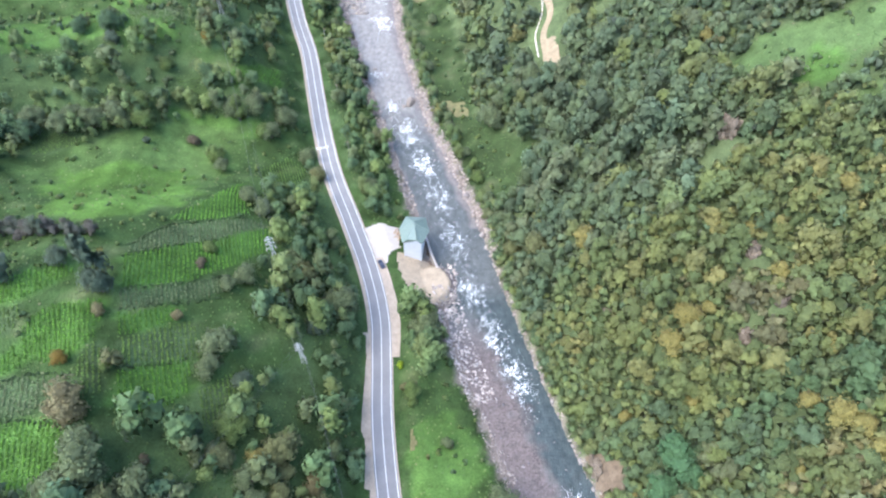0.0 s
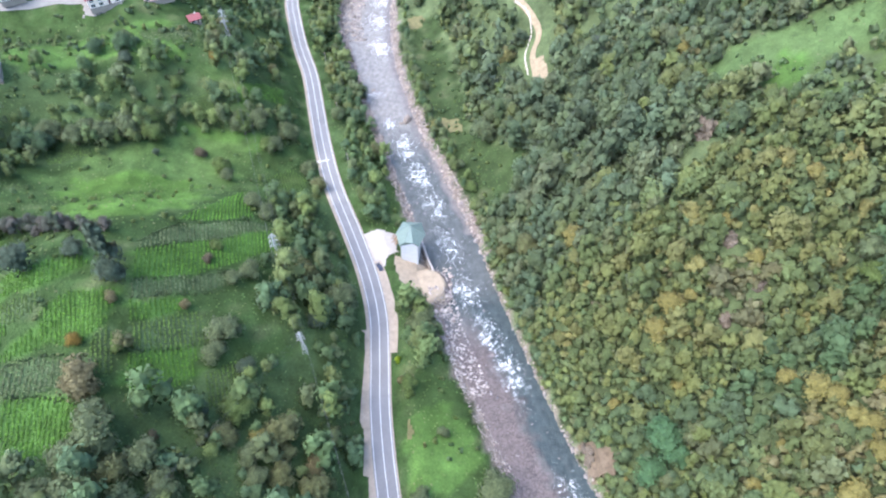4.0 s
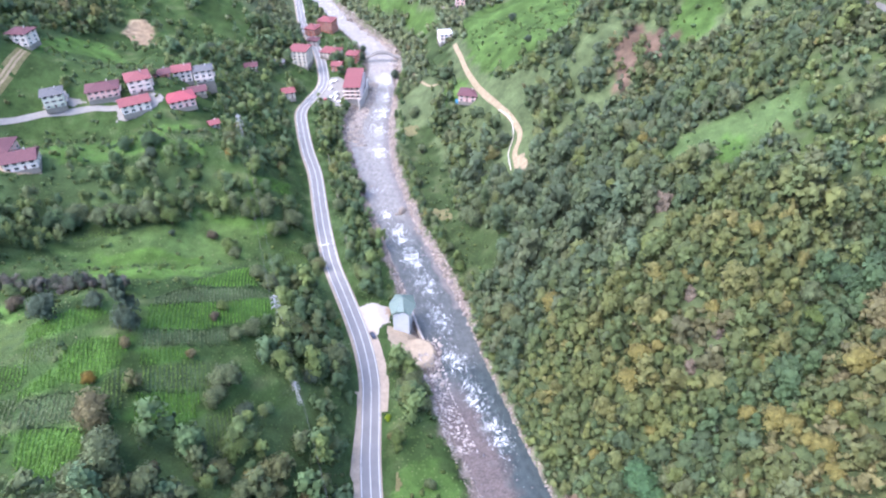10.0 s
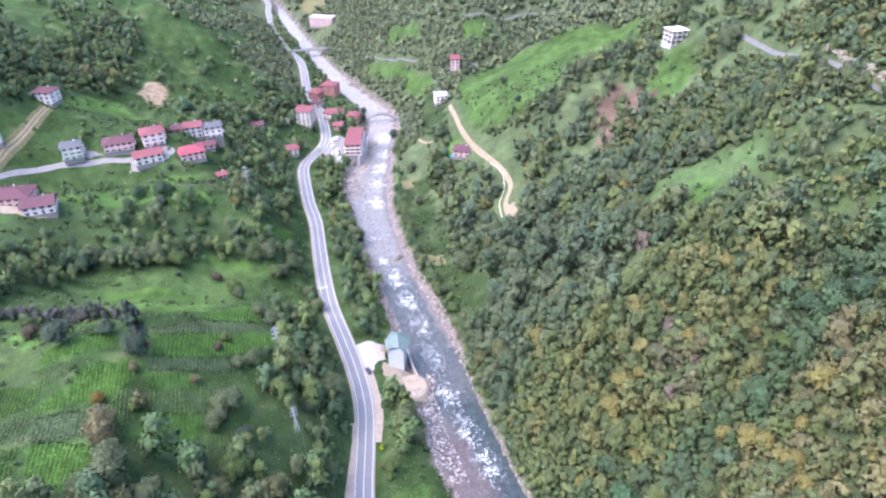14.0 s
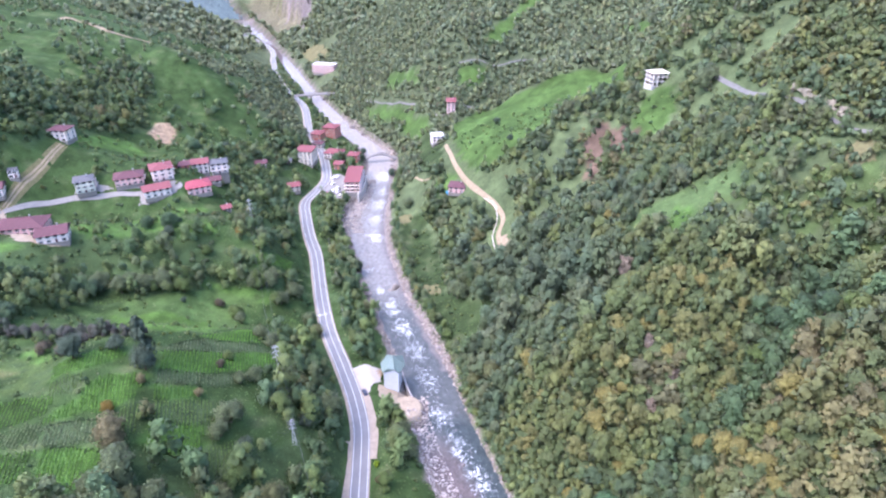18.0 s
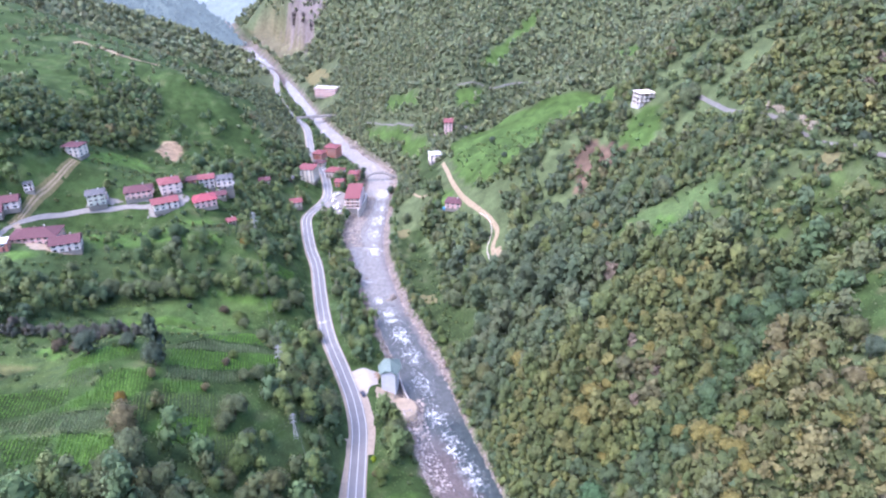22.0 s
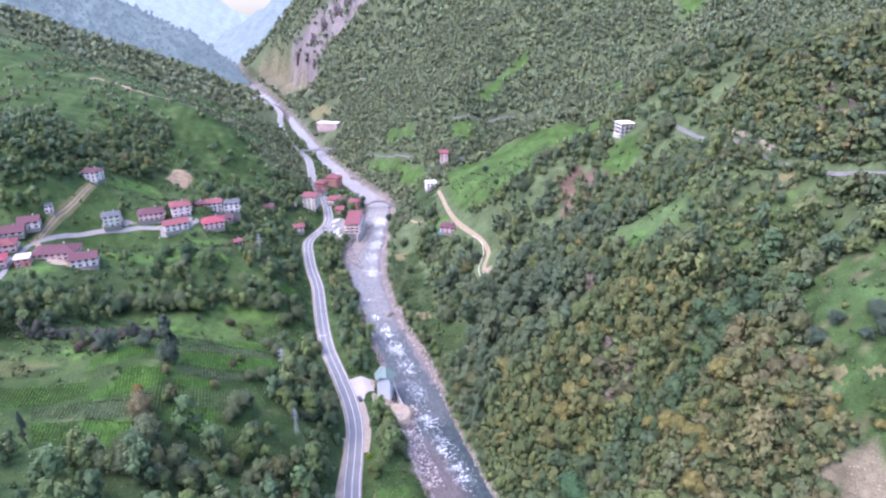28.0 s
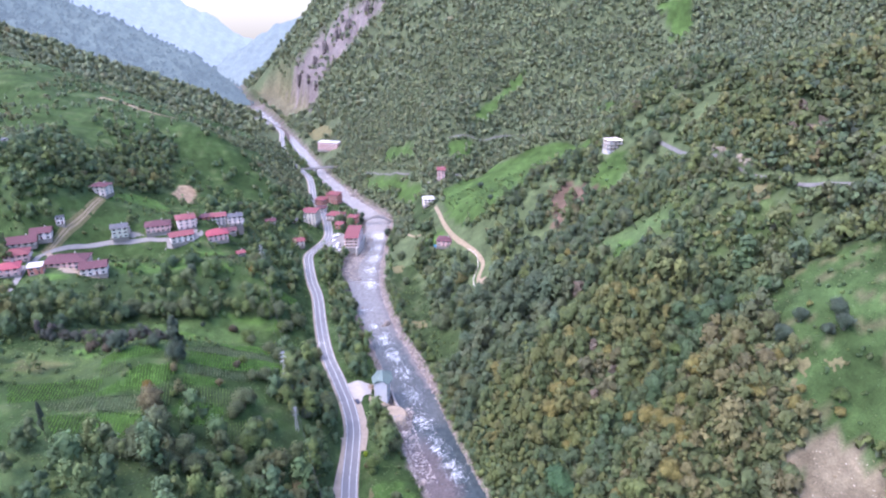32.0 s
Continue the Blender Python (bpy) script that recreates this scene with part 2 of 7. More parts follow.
# ---- materials ----
def mat(name, colour, rough=0.8, grain=0.0, scale=1.0, bump=0.0, metal=0.0, fine=6.0, spec=0.3, tint=False, wear=None, per=None):
    """Base colour varied by a coarse and a fine noise in world size. tint: multiply the mesh's own 'tint' attribute. per: vary by 'island' or 'object'."""
    m = bpy.data.materials.new(name)
    m.use_nodes = True
    nt = m.node_tree
    b = nt.nodes["Principled BSDF"]
    b.inputs["Roughness"].default_value = rough
    b.inputs["Metallic"].default_value = metal
    b.inputs["Specular IOR Level"].default_value = spec
    if tint:
        base = nt.nodes.new("ShaderNodeAttribute")
        base.attribute_name = "tint"
        colour_out = base.outputs["Color"]
    else:
        base = nt.nodes.new("ShaderNodeRGB")
        base.outputs[0].default_value = (*colour, 1)
        colour_out = base.outputs[0]
    geo = nt.nodes.new("ShaderNodeNewGeometry")

    def noise_at(freq, detail=4.0):
        n = nt.nodes.new("ShaderNodeTexNoise")
        n.inputs["Scale"].default_value = freq
        n.inputs["Detail"].default_value = detail
        n.inputs["Roughness"].default_value = 0.65
        nt.links.new(geo.outputs["Position"], n.inputs["Vector"])
        return n

    def vary(col, fac, amount):
        mr = nt.nodes.new("ShaderNodeMapRange")
        mr.inputs["From Min"].default_value, mr.inputs["From Max"].default_value = 0.25, 0.75
        mr.inputs["To Min"].default_value, mr.inputs["To Max"].default_value = 1 - amount, 1 + amount
        nt.links.new(fac, mr.inputs["Value"])
        mul = nt.nodes.new("ShaderNodeVectorMath")
        mul.operation = "SCALE"
        nt.links.new(col, mul.inputs[0])
        nt.links.new(mr.outputs[0], mul.inputs["Scale"])
        return mul.outputs[0]

    fine_noise = None
    if grain:
        coarse, fine_noise = noise_at(scale), noise_at(scale * fine)
        colour_out = vary(colour_out, coarse.outputs["Fac"], grain)
        colour_out = vary(colour_out, fine_noise.outputs["Fac"], grain * 0.8)
    if wear:
        spot = noise_at(scale * 2.3, 6.0)
        ramp = nt.nodes.new("ShaderNodeMapRange")
        ramp.inputs["From Min"].default_value, ramp.inputs["From Max"].default_value = wear[3], wear[3] + 0.12
        nt.links.new(spot.outputs["Fac"], ramp.inputs["Value"])
        mix = nt.nodes.new("ShaderNodeMix")
        mix.data_type = "RGBA"
        nt.links.new(ramp.outputs[0], mix.inputs["Factor"])
        nt.links.new(colour_out, mix.inputs["A"])
        mix.inputs["B"].default_value = (*wear[:3], 1)
        colour_out = mix.outputs["Result"]
    if per:
        if per == "island":
            rnd = geo.outputs["Random Per Island"]
        else:
            rnd = nt.nodes.new("ShaderNodeObjectInfo").outputs["Random"]
        colour_out = vary(colour_out, rnd, 0.16)
    nt.links.new(colour_out, b.inputs["Base Color"])
    if bump and fine_noise:
        bp = nt.nodes.new("ShaderNodeBump")
        bp.inputs["Strength"].default_value = 0.8
        bp.inputs["Distance"].default_value = bump
        nt.links.new(fine_noise.outputs["Fac"], bp.inputs["Height"])
        nt.links.new(bp.outputs[0], b.inputs["Normal"])
    return m


M_GROUND = mat("turf and soil", (0.1, 0.1, 0.1), 0.95, 0.4, 0.16, 0.45, fine=9.0, spec=0.1, tint=True)


def leaf_material():
    """Leaves let part of the light through."""
    m = mat("leaves", (0.1, 0.1, 0.1), 0.7, 0.0, spec=0.12, tint=True, per="island")
    nt = m.node_tree
    b = nt.nodes["Principled BSDF"]
    tr = nt.nodes.new("ShaderNodeBsdfTranslucent")
    nt.links.new(b.inputs["Base Color"].links[0].from_socket, tr.inputs["Color"])
    mix = nt.nodes.new("ShaderNodeMixShader")
    mix.inputs["Fac"].default_value = 0.48
    b.inputs["Sheen Weight"].default_value = 0.15
    b.inputs["Sheen Roughness"].default_value = 0.6
    soft = nt.nodes.new("ShaderNodeAttribute")
    soft.attribute_name = "soft_normal"
    nt.links.new(soft.outputs["Vector"], b.inputs["Normal"])
    nt.links.new(soft.outputs["Vector"], tr.inputs["Normal"])
    nt.links.new(b.outputs[0], mix.inputs[1])
    nt.links.new(tr.outputs[0], mix.inputs[2])
    nt.links.new(mix.outputs[0], nt.nodes["Material Output"].inputs["Surface"])
    return m


M_LEAF = leaf_material()
M_BARK = mat("bark", (0.12, 0.095, 0.07), 0.95, 0.3, 2.0, spec=0.1)
M_ASPHALT = mat("asphalt", (0.195, 0.19, 0.19), 0.9, 0.12, 0.15, fine=12.0, spec=0.2)
M_LANE = mat("old lane surface", (0.16, 0.155, 0.145), 0.92, 0.2, 0.3, spec=0.15)
M_LINE = mat("road paint", (0.62, 0.62, 0.6), 0.7, 0.12, 1.5)
M_GRAVEL = mat("pale gravel", (0.34, 0.28, 0.22), 0.95, 0.22, 0.5, 0.1, spec=0.1)
M_DIRT = mat("dirt track", (0.27, 0.215, 0.14), 0.95, 0.25, 0.35, 0.15, spec=0.1)
M_CONCRETE_ROAD = mat("concrete lane", (0.24, 0.225, 0.205), 0.9, 0.15, 0.4, spec=0.2)
M_BOULDER = mat("boulder", (0.21, 0.175, 0.145), 0.85, 0.3, 0.9, 0.12, spec=0.2)
M_SOIL = mat("yard earth", (0.32, 0.26, 0.19), 0.95, 0.22, 0.4, 0.12, spec=0.1)
M_STRAW = mat("dry straw ground", (0.14, 0.13, 0.062), 0.95, 0.3, 0.5, 0.15, spec=0.1)
M_SLAB = mat("pale concrete slab", (0.38, 0.345, 0.31), 0.85, 0.12, 0.5, spec=0.2)
M_WHITE = mat("white render", (0.8, 0.68, 0.6), 0.85, 0.08, 0.6, wear=(0.5, 0.46, 0.42, 0.68))
M_PINK = mat("pale pink render", (0.74, 0.47, 0.42), 0.85, 0.08, 0.6, wear=(0.5, 0.42, 0.4, 0.68))
M_HOTEL = mat("weathered brown-pink render", (0.42, 0.29, 0.25), 0.85, 0.15, 0.5, wear=(0.3, 0.23, 0.2, 0.6))
M_CREAM = mat("cream render", (0.66, 0.58, 0.47), 0.85, 0.1, 0.5, wear=(0.5, 0.42, 0.33, 0.66))
M_ORANGE = mat("red-orange render", (0.5, 0.19, 0.14), 0.85, 0.1, 0.6)
M_MINT = mat("pale green render", (0.62, 0.62, 0.5), 0.85, 0.08, 0.6, wear=(0.45, 0.48, 0.42, 0.68))
M_BLUEWALL = mat("pale blue render", (0.6, 0.62, 0.63), 0.8, 0.06, 0.5)
M_ROOF_RED = mat("red roofing", (0.2, 0.066, 0.07), 0.8, 0.2, 1.2, wear=(0.16, 0.08, 0.075, 0.56))
M_ROOF_PINK = mat("pink-red roofing", (0.27, 0.06, 0.075), 0.75, 0.12, 1.2)
M_ROOF_MAROON = mat("dark maroon roofing", (0.11, 0.05, 0.057), 0.85, 0.22, 1.2)
M_ROOF_GREY = mat("grey sheet roofing", (0.1, 0.1, 0.105), 0.7, 0.18, 1.0)
M_ROOF_GREEN = mat("green metal roofing", (0.14, 0.19, 0.165), 0.6, 0.12, 0.8, spec=0.5)
M_ROOF_WHITE = mat("white sheet roofing", (0.58, 0.55, 0.54), 0.7, 0.1, 0.8)
M_GLASS = mat("dark window glass", (0.03, 0.035, 0.04), 0.12, spec=0.5)
M_FRAME = mat("white window frame", (0.7, 0.7, 0.68), 0.6)
M_CONC = mat("bare concrete", (0.52, 0.49, 0.45), 0.9, 0.15, 0.8)
M_OLDSTONE = mat("old grey masonry", (0.27, 0.25, 0.23), 0.9, 0.25, 1.2, 0.05)
M_STEEL = mat("galvanised steel", (0.5, 0.5, 0.48), 0.75, 0.1, 2.0)
M_WIRE = mat("aluminium cable", (0.12, 0.125, 0.125), 0.6, metal=0.3)
M_TIMBER = mat("sawn timber", (0.3, 0.2, 0.12), 0.85, 0.25, 2.0)
M_RUBBER = mat("tyre rubber", (0.02, 0.02, 0.02), 0.9)
M_CAR_DARK = mat("dark blue car paint", (0.04, 0.045, 0.07), 0.3, spec=0.6)
M_CAR_WHITE = mat("white car paint", (0.75, 0.75, 0.75), 0.3, spec=0.6)
M_CAR_RED = mat("red car paint", (0.4, 0.04, 0.04), 0.3, spec=0.6)
M_TANK = mat("blue plastic tank", (0.08, 0.3, 0.5), 0.5)


# ---- land use ----
MEADOW_RIVERSIDE = [(-20.5, 357.1), (-0.7, 342.2), (12, 279.1), (15, 234.2), (41.3, 201.1), (40.2, 184.6), (28, 172), (11, 182), (-5, 229), (-16, 277)]
MEADOW_RIDGE = [(20, 447.8), (47.6, 494), (98.1, 471.1), (144.1, 466.7), (173.1, 449.8), (138.9, 334.9), (118.5, 355.7), (107.2, 385.8), (82.9, 329.3), (61.4, 335.9), (40.5, 353.8), (27.1, 383.8)]
MEADOW_SLOPE = [(103.5, 186.2), (112.3, 194.7), (125, 187.3), (136, 183), (149, 174), (143.3, 161.8), (131.6, 161.6), (122.3, 150.7), (113.4, 151.2)]
RED_SOIL = [(102, 282), (117.4, 304.1), (131.9, 273.5), (125.8, 271.3), (114.6, 270.5), (106.9, 259.1), (100.8, 264.2)]
MEADOW_SHELL = [(131.1, 290.4), (148, 307.3), (157.7, 298.9), (156.3, 278.5), (141.5, 267), (130.9, 273.3)]
MEADOW_SPUR = [(148, 56), (150.5, 69), (156, 79), (163, 87), (184, 87), (196, 77), (199.5, 29.5), (164, 5), (154.4, 14.1), (146, 26), (144.8, 40)]
BARE_SPUR = [(140, 17.9), (152.9, 16.4), (160.5, 6.4), (162, -8), (150, -12), (135.8, 6.5)]
THIN_WOOD = [(103.4, 182.5), (115.4, 188.6), (134.4, 173.2), (159.7, 197.4), (172.2, 169.6), (191.5, 138.9), (194.7, 103.5), (174.7, 97.5), (154.7, 123.4), (132, 129), (120.5, 139.6), (113.6, 154.9)]
MEADOW_WHITE = [(-13.8, 460.9), (-0.4, 482.3), (12.9, 418.6), (10.9, 392.3), (-5.3, 400)]
MEADOW_FAR = [[(-86, 640), (-46, 586), (-6, 515), (-4, 500), (-30, 532), (-64, 589)], [(-50, 660), (-12, 580), (-6, 556), (-32, 590), (-50, 632)], [(26.5, 536.2), (61.1, 541.5), (51.4, 522.9), (35, 519.8)], [(-36.3, 549.5), (-3.8, 510.4), (6.5, 480.9), (-10.3, 482), (-26.2, 520.7)], [(53.3, 566.9), (104.2, 635), (125.9, 638), (73, 565)], [(272.7, 626), (306.4, 597), (293.1, 566.1), (277.3, 572.5)], [(180.4, 560.3), (197.7, 486), (189, 468.5), (181.1, 530.3)]]
WOOD_GULLY = [(-227, 150), (-177.8, 183.3), (-155, 191.4), (-141, 200), (-118, 208), (-104, 214), (-76, 233), (-66, 222), (-89.6, 204), (-119, 196), (-129, 181), (-154, 170), (-167, 156), (-172, 120), (-187, 105)]
SCRUB_SLOPE = [(-227, 164), (-200.6, 192), (-166, 216), (-130, 233.5), (-107, 228), (-91, 206), (-150, 185)]
WOOD_ROAD = [(-71.2, 158.6), (-59, 198), (-40, 151), (-29, 116), (-26, 69), (-34.3, 60.7), (-48.7, 82.7), (-58.8, 109.8)]
WOOD_LOW = [(-100.2, 48.8), (-82.9, 55.9), (-66.5, 68.3), (-39.4, 86.3), (-28, 66), (-22, -10), (-130, -10), (-128, 20)]
WOOD_STRIP = [(-87.3, 360.3), (-66, 363), (-48.1, 267.7), (-33, 205), (-23, 166), (-31, 164), (-47, 200), (-62, 259)]
WOOD_BANK = [(-17, 123), (2, 130), (6, 107), (-9.9, 91.2), (-16, 106)]
WOOD_LEFT_FAR = [(-322.6, 406.3), (-272.7, 355.1), (-242.7, 385.4), (-229.1, 385.5), (-235.7, 362.5), (-239.9, 330.9), (-259.4, 270.2), (-371.7, 322.7)]
WOOD_VILLAGE = [(-148, 361), (-104.9, 416.3), (-95, 337), (-87.2, 230.1), (-113.8, 239)]
WOOD_BEHIND = [(-379.6, 438.1), (-334.2, 432.6), (-280.5, 390.4), (-276.9, 476.9), (-247, 474.4), (-235, 418.4), (-220.7, 390.5), (-238.6, 365), (-248.4, 349.6), (-238.9, 309.8), (-241.1, 279.2), (-272.5, 251.5), (-402.8, 311.6)]
WOOD_RIVER_LEFT = [(-183.6, 507.3), (-204.8, 689.2), (-174, 697), (-124, 524), (-110.6, 445.1), (-136.9, 356.6), (-183.7, 359.1), (-174.7, 388.6), (-142.2, 442.1), (-147.8, 457.4), (-158.2, 490.6)]
WOOD_LANE = [(-254.8, 224.5), (-244.9, 234.5), (-231.4, 246), (-182, 211.7), (-139, 213.5), (-161.9, 199.9), (-213.6, 177.7)]
WOOD_SPUR_FOOT = [(-250.3, 514.7), (-279.5, 631.4), (-241.6, 684.2), (-213.7, 730.3), (-156.5, 675.5), (-139, 582), (-137.1, 479.5), (-165.5, 564.2), (-219.2, 646.1), (-221.3, 506.4)]
MEADOW_VILLAGE = [(-243.5, 342.8), (-235.5, 353.8), (-223.2, 367.1), (-178.1, 322.1), (-157.5, 293.8), (-188.8, 315), (-198.8, 290.6), (-215, 278), (-229.8, 268.4), (-231.7, 292.6), (-231.4, 302.9), (-237.3, 318.7)]
LANDSLIP = [(-204.7, 401), (-202.4, 388.9), (-204, 379.9), (-208.7, 377), (-214.3, 379.8), (-218.8, 387.9), (-221, 399.1), (-218.6, 406.3), (-214.4, 411.2), (-209.1, 409.2)]
SCAR = [(-358, 1340), (-248, 1135), (-249, 1248), (-219, 1274), (-153, 1269), (-76, 1246), (-164, 1385), (-223, 1416), (-290, 1462), (-324, 1473), (-387, 1546), (-402, 1536), (-435, 1540), (-489, 1652), (-427, 1444)]
VILLAGE_FRONT = [(-252, 236), (-236, 244), (-203, 262), (-190, 262), (-176, 207), (-172, 190), (-190, 174), (-203, 158), (-210, 132), (-228, 130), (-236, 165), (-244, 190)]
MEADOW_GARDEN = [(-195.7, 260.7), (-158.3, 260.9), (-131, 300), (-118.3, 267.8), (-140.8, 233.7), (-154.1, 220.4), (-182.4, 206.6), (-202.2, 248.3)]
TERRACE = [(-503, 1673), (-447, 1690), (-396, 1561), (-325, 1372), (-283, 1291), (-290, 1197), (-322, 1200), (-392, 1371), (-464, 1539)]
MEADOW_BRIGHT = [(-146, 148), (-144, 160), (-120, 174), (-104, 172), (-94, 150), (-97.5, 130), (-112, 120), (-130, 125)]
MEADOW_STREAK = [(-185, 72), (-175, 96), (-152, 101), (-135, 95), (-125, 84), (-133, 75), (-157, 68)]
STRAW_PLOT = [(-168.3, 90.6), (-153.7, 89.7), (-143.8, 90.7), (-147.8, 80.1), (-160.2, 78.5)]
MEADOWS = [MEADOW_RIVERSIDE, MEADOW_RIDGE, MEADOW_SLOPE, MEADOW_SHELL, MEADOW_SPUR, MEADOW_WHITE, MEADOW_VILLAGE, *MEADOW_FAR]
WOODS = [WOOD_GULLY, SCRUB_SLOPE, WOOD_ROAD, WOOD_LOW, WOOD_STRIP, WOOD_BANK, WOOD_LEFT_FAR, WOOD_VILLAGE, WOOD_SPUR_FOOT, WOOD_BEHIND, WOOD_RIVER_LEFT, WOOD_LANE]

VIVID = [[(-149.4, 100.3), (-142.7, 107.9), (-134.5, 95.6), (-143.5, 92.1)], [(-216.8, 191.1), (-205.3, 192.1), (-199.7, 187.4), (-211.4, 177.7)], [(-195, 222), (-168, 252), (-150, 246), (-142, 256), (-128, 264), (-140.8, 236), (-157, 226), (-182, 211)], [(-11, 70), (5, 78), (17, 59), (5, 44), (-8, 46)], [(-97.3, 223), (-82.1, 247.8), (-78.3, 234.9), (-94.1, 217.5)], [(-122.4, 205.9), (-77.5, 207.3), (-84.4, 196), (-123.6, 201.3)], [(-238.3, 345.4), (-223.7, 365), (-183.7, 328.1), (-219.5, 328.4), (-231.1, 296.5), (-236, 321.2)],
         [(112.9, 162.9), (123, 173.2), (126.5, 159.6), (119, 149)], [(3.5, 365.1), (13.8, 377.4), (24.1, 366.8), (11.5, 352.6)], [(-154.5, 254.1), (-137.6, 267.8), (-118.8, 237.1), (-139.6, 226.1)]]
# terraced plots by how green their crop stands
PLOTS_BRIGHT = [[(-92.3, 127.8), (-91, 135.9), (-86.6, 147.8), (-83.3, 168), (-72.4, 143.4), (-78.6, 135.3)],
                [(-97.6, 106.3), (-89.6, 114.5), (-75.7, 124.8), (-63.1, 140.3), (-60, 127.2), (-72.1, 110.7), (-80.6, 100.8), (-93.5, 93.8)],
                [(-92.2, 86.3), (-80.1, 91.9), (-79.2, 88), (-89.7, 78.4)],
                [(-87.8, 68.5), (-72.4, 77.8), (-71.5, 67.6), (-77.2, 60.1), (-84.6, 56)],
                [(-113.2, 78.2), (-108.2, 85), (-96, 89), (-94.4, 77.1), (-100.4, 68.4), (-111, 69.4)],
                [(-112.4, 50.9), (-99.6, 53.7), (-93.8, 50.4), (-91.1, 38.2), (-105.8, 34.8)],
                [(-130.8, 90.5), (-117.3, 92.7), (-110.1, 99.1), (-105.5, 96.3), (-113.9, 85.9), (-125.9, 82)],
                [(-119.3, 64.8), (-113.4, 72.8), (-110.4, 67.9), (-117.9, 61.4)]]
PLOTS_DULL = [[(-97.9, 111.1), (-92.3, 123.4), (-72.2, 139.1), (-64.4, 139.8), (-75.7, 125.1), (-97.3, 107.7)], [(-94.1, 93.2), (-84.7, 98.7), (-69.7, 107.6), (-69.7, 100.4), (-79.4, 94.8), (-92.2, 86.7)], [(-116.7, 60.3), (-109.7, 64.9), (-99.4, 64.9), (-97.9, 56.5), (-112.5, 51.7)]]
PLOTS_MIDDLE = [[(-89.7, 78.1), (-75, 89.2), (-69.5, 79.2), (-78.8, 73.7), (-86.8, 70.1)], [(-97.1, 68.2), (-94.1, 75.7), (-90.7, 71.1), (-88.7, 61.2), (-92.4, 60.4)], [(-69.3, 68), (-61.8, 75.6), (-59.1, 63.5), (-66.1, 58.3)], [(-125.3, 79.5), (-115, 83.5), (-113.4, 78.8), (-122, 72.2)]]
FIELDS = PLOTS_DULL + PLOTS_MIDDLE
BRIGHT_FIELDS = PLOTS_BRIGHT
MEADOW_TOP = [(-159.5, 156.1), (-147.8, 173.8), (-113.5, 202), (-87.4, 203.5), (-86.7, 183.4), (-89.8, 159.5), (-95.7, 139.8), (-101.9, 126.6), (-122.9, 126.3), (-139.1, 140.7)]

# centre lines (x, y); the highway lies 8 m over the water
HIGHWAY = [(40, -330), (25, -190), (8, -60), (-8, 10), (-16, 48), (-19.8, 73), (-21.5, 95), (-23.5, 115), (-29, 136), (-38, 160), (-50, 190), (-58.8, 220), (-65, 245), (-73.5, 280), (-83, 308),
           (-92, 340), (-98, 368), (-95, 388), (-90, 412), (-92, 437), (-106, 492), (-132, 565), (-158, 665), (-192, 735), (-235, 845), (-262, 940), (-312, 1092), (-500, 1393), (-560, 1600), (-700, 1990)]


def run(points, step, closed=False):
    """Evenly spaced points along a smooth (Catmull-Rom) line through the given ones."""
    p = np.array(points, float)
    ext = np.vstack([2 * p[0] - p[1], p, 2 * p[-1] - p[-2]])
    out = []
    for i in range(1, len(ext) - 2):
        a, b, c, d = ext[i - 1:i + 3]
        n = max(2, int(np.linalg.norm(c - b) / step))
        for t in np.arange(n) / n:
            out.append(0.5 * (2 * b + (c - a) * t + (2 * a - 5 * b + 4 * c - d) * t * t + (3 * b - a - 3 * c + d) * t ** 3))
    out.append(p[-1])
    return np.array(out)


HIGH = run(HIGHWAY, 4)


def line_dist(x, y, line):
    best = np.full(np.shape(x), 1e9)
    for x0, y0 in line:
        best = np.minimum(best, np.hypot(x - x0, y - y0))
    return best


bare_land = land_height


def land_height(x, y):
    """The slopes with the highway's bench cut into them and a little unevenness."""
    x, y = np.asarray(x, float), np.asarray(y, float)
    z = bare_land(x, y)
    shape = x.shape
    x, y, z = x.ravel(), y.ravel(), z.ravel().copy()
    out = np.abs(x - river_x(y)) - river_half(y)
    z += np.clip(out / 25 - 0.6, 0, 1) * (rumple(x, y, 34.0, 0.7) * 1.6 + rumple(x, y, 11.0, 2.1) * 0.5) * np.clip(1 + (y - 400) / 300, 1, 6)
    # ribs and gullies that run down the far wooded side
    rib = np.sin(2 * math.pi * (y + 0.3 * x + 30 * rumple(x, y, 70.0, 2.7)) / 82) + 0.5 * rumple(x, y, 26.0, 5.1)
    z += 6.5 * rib * np.clip((y - 470) / 200, 0, 1) * np.clip((out - 60) / 120, 0, 1) * (x > river_x(y))
    near = (x > -760) & (x < 60) & (y > -340) & (y < 2000)
    if near.any():
        i = np.where(near)[0]
        d = line_dist(x[i], y[i], HIGH)
        w = np.clip((13 - d) / 6.5, 0, 1)
        w = w * w * (3 - 2 * w)
        z[i] = z[i] * (1 - w) + (water_level(y[i]) + 7.7) * w
    # low ground between the highway and the river, up the valley
    road_x = smooth_at(y, [p[1] for p in HIGHWAY], [p[0] for p in HIGHWAY])
    low = (y > 620) & (y < 1900) & (x > road_x) & (x < river_x(y))
    z[low] = np.minimum(z[low], water_level(y[low]) + 7.6)
    # earth fill of the yard on the bank
    d = np.hypot((x + 4.0) / 9.5, (y - 133.0) / 10.5)
    z = np.maximum(z, 3.4 - np.maximum(0, d - 0.72) * 13)
    return z.reshape(shape)


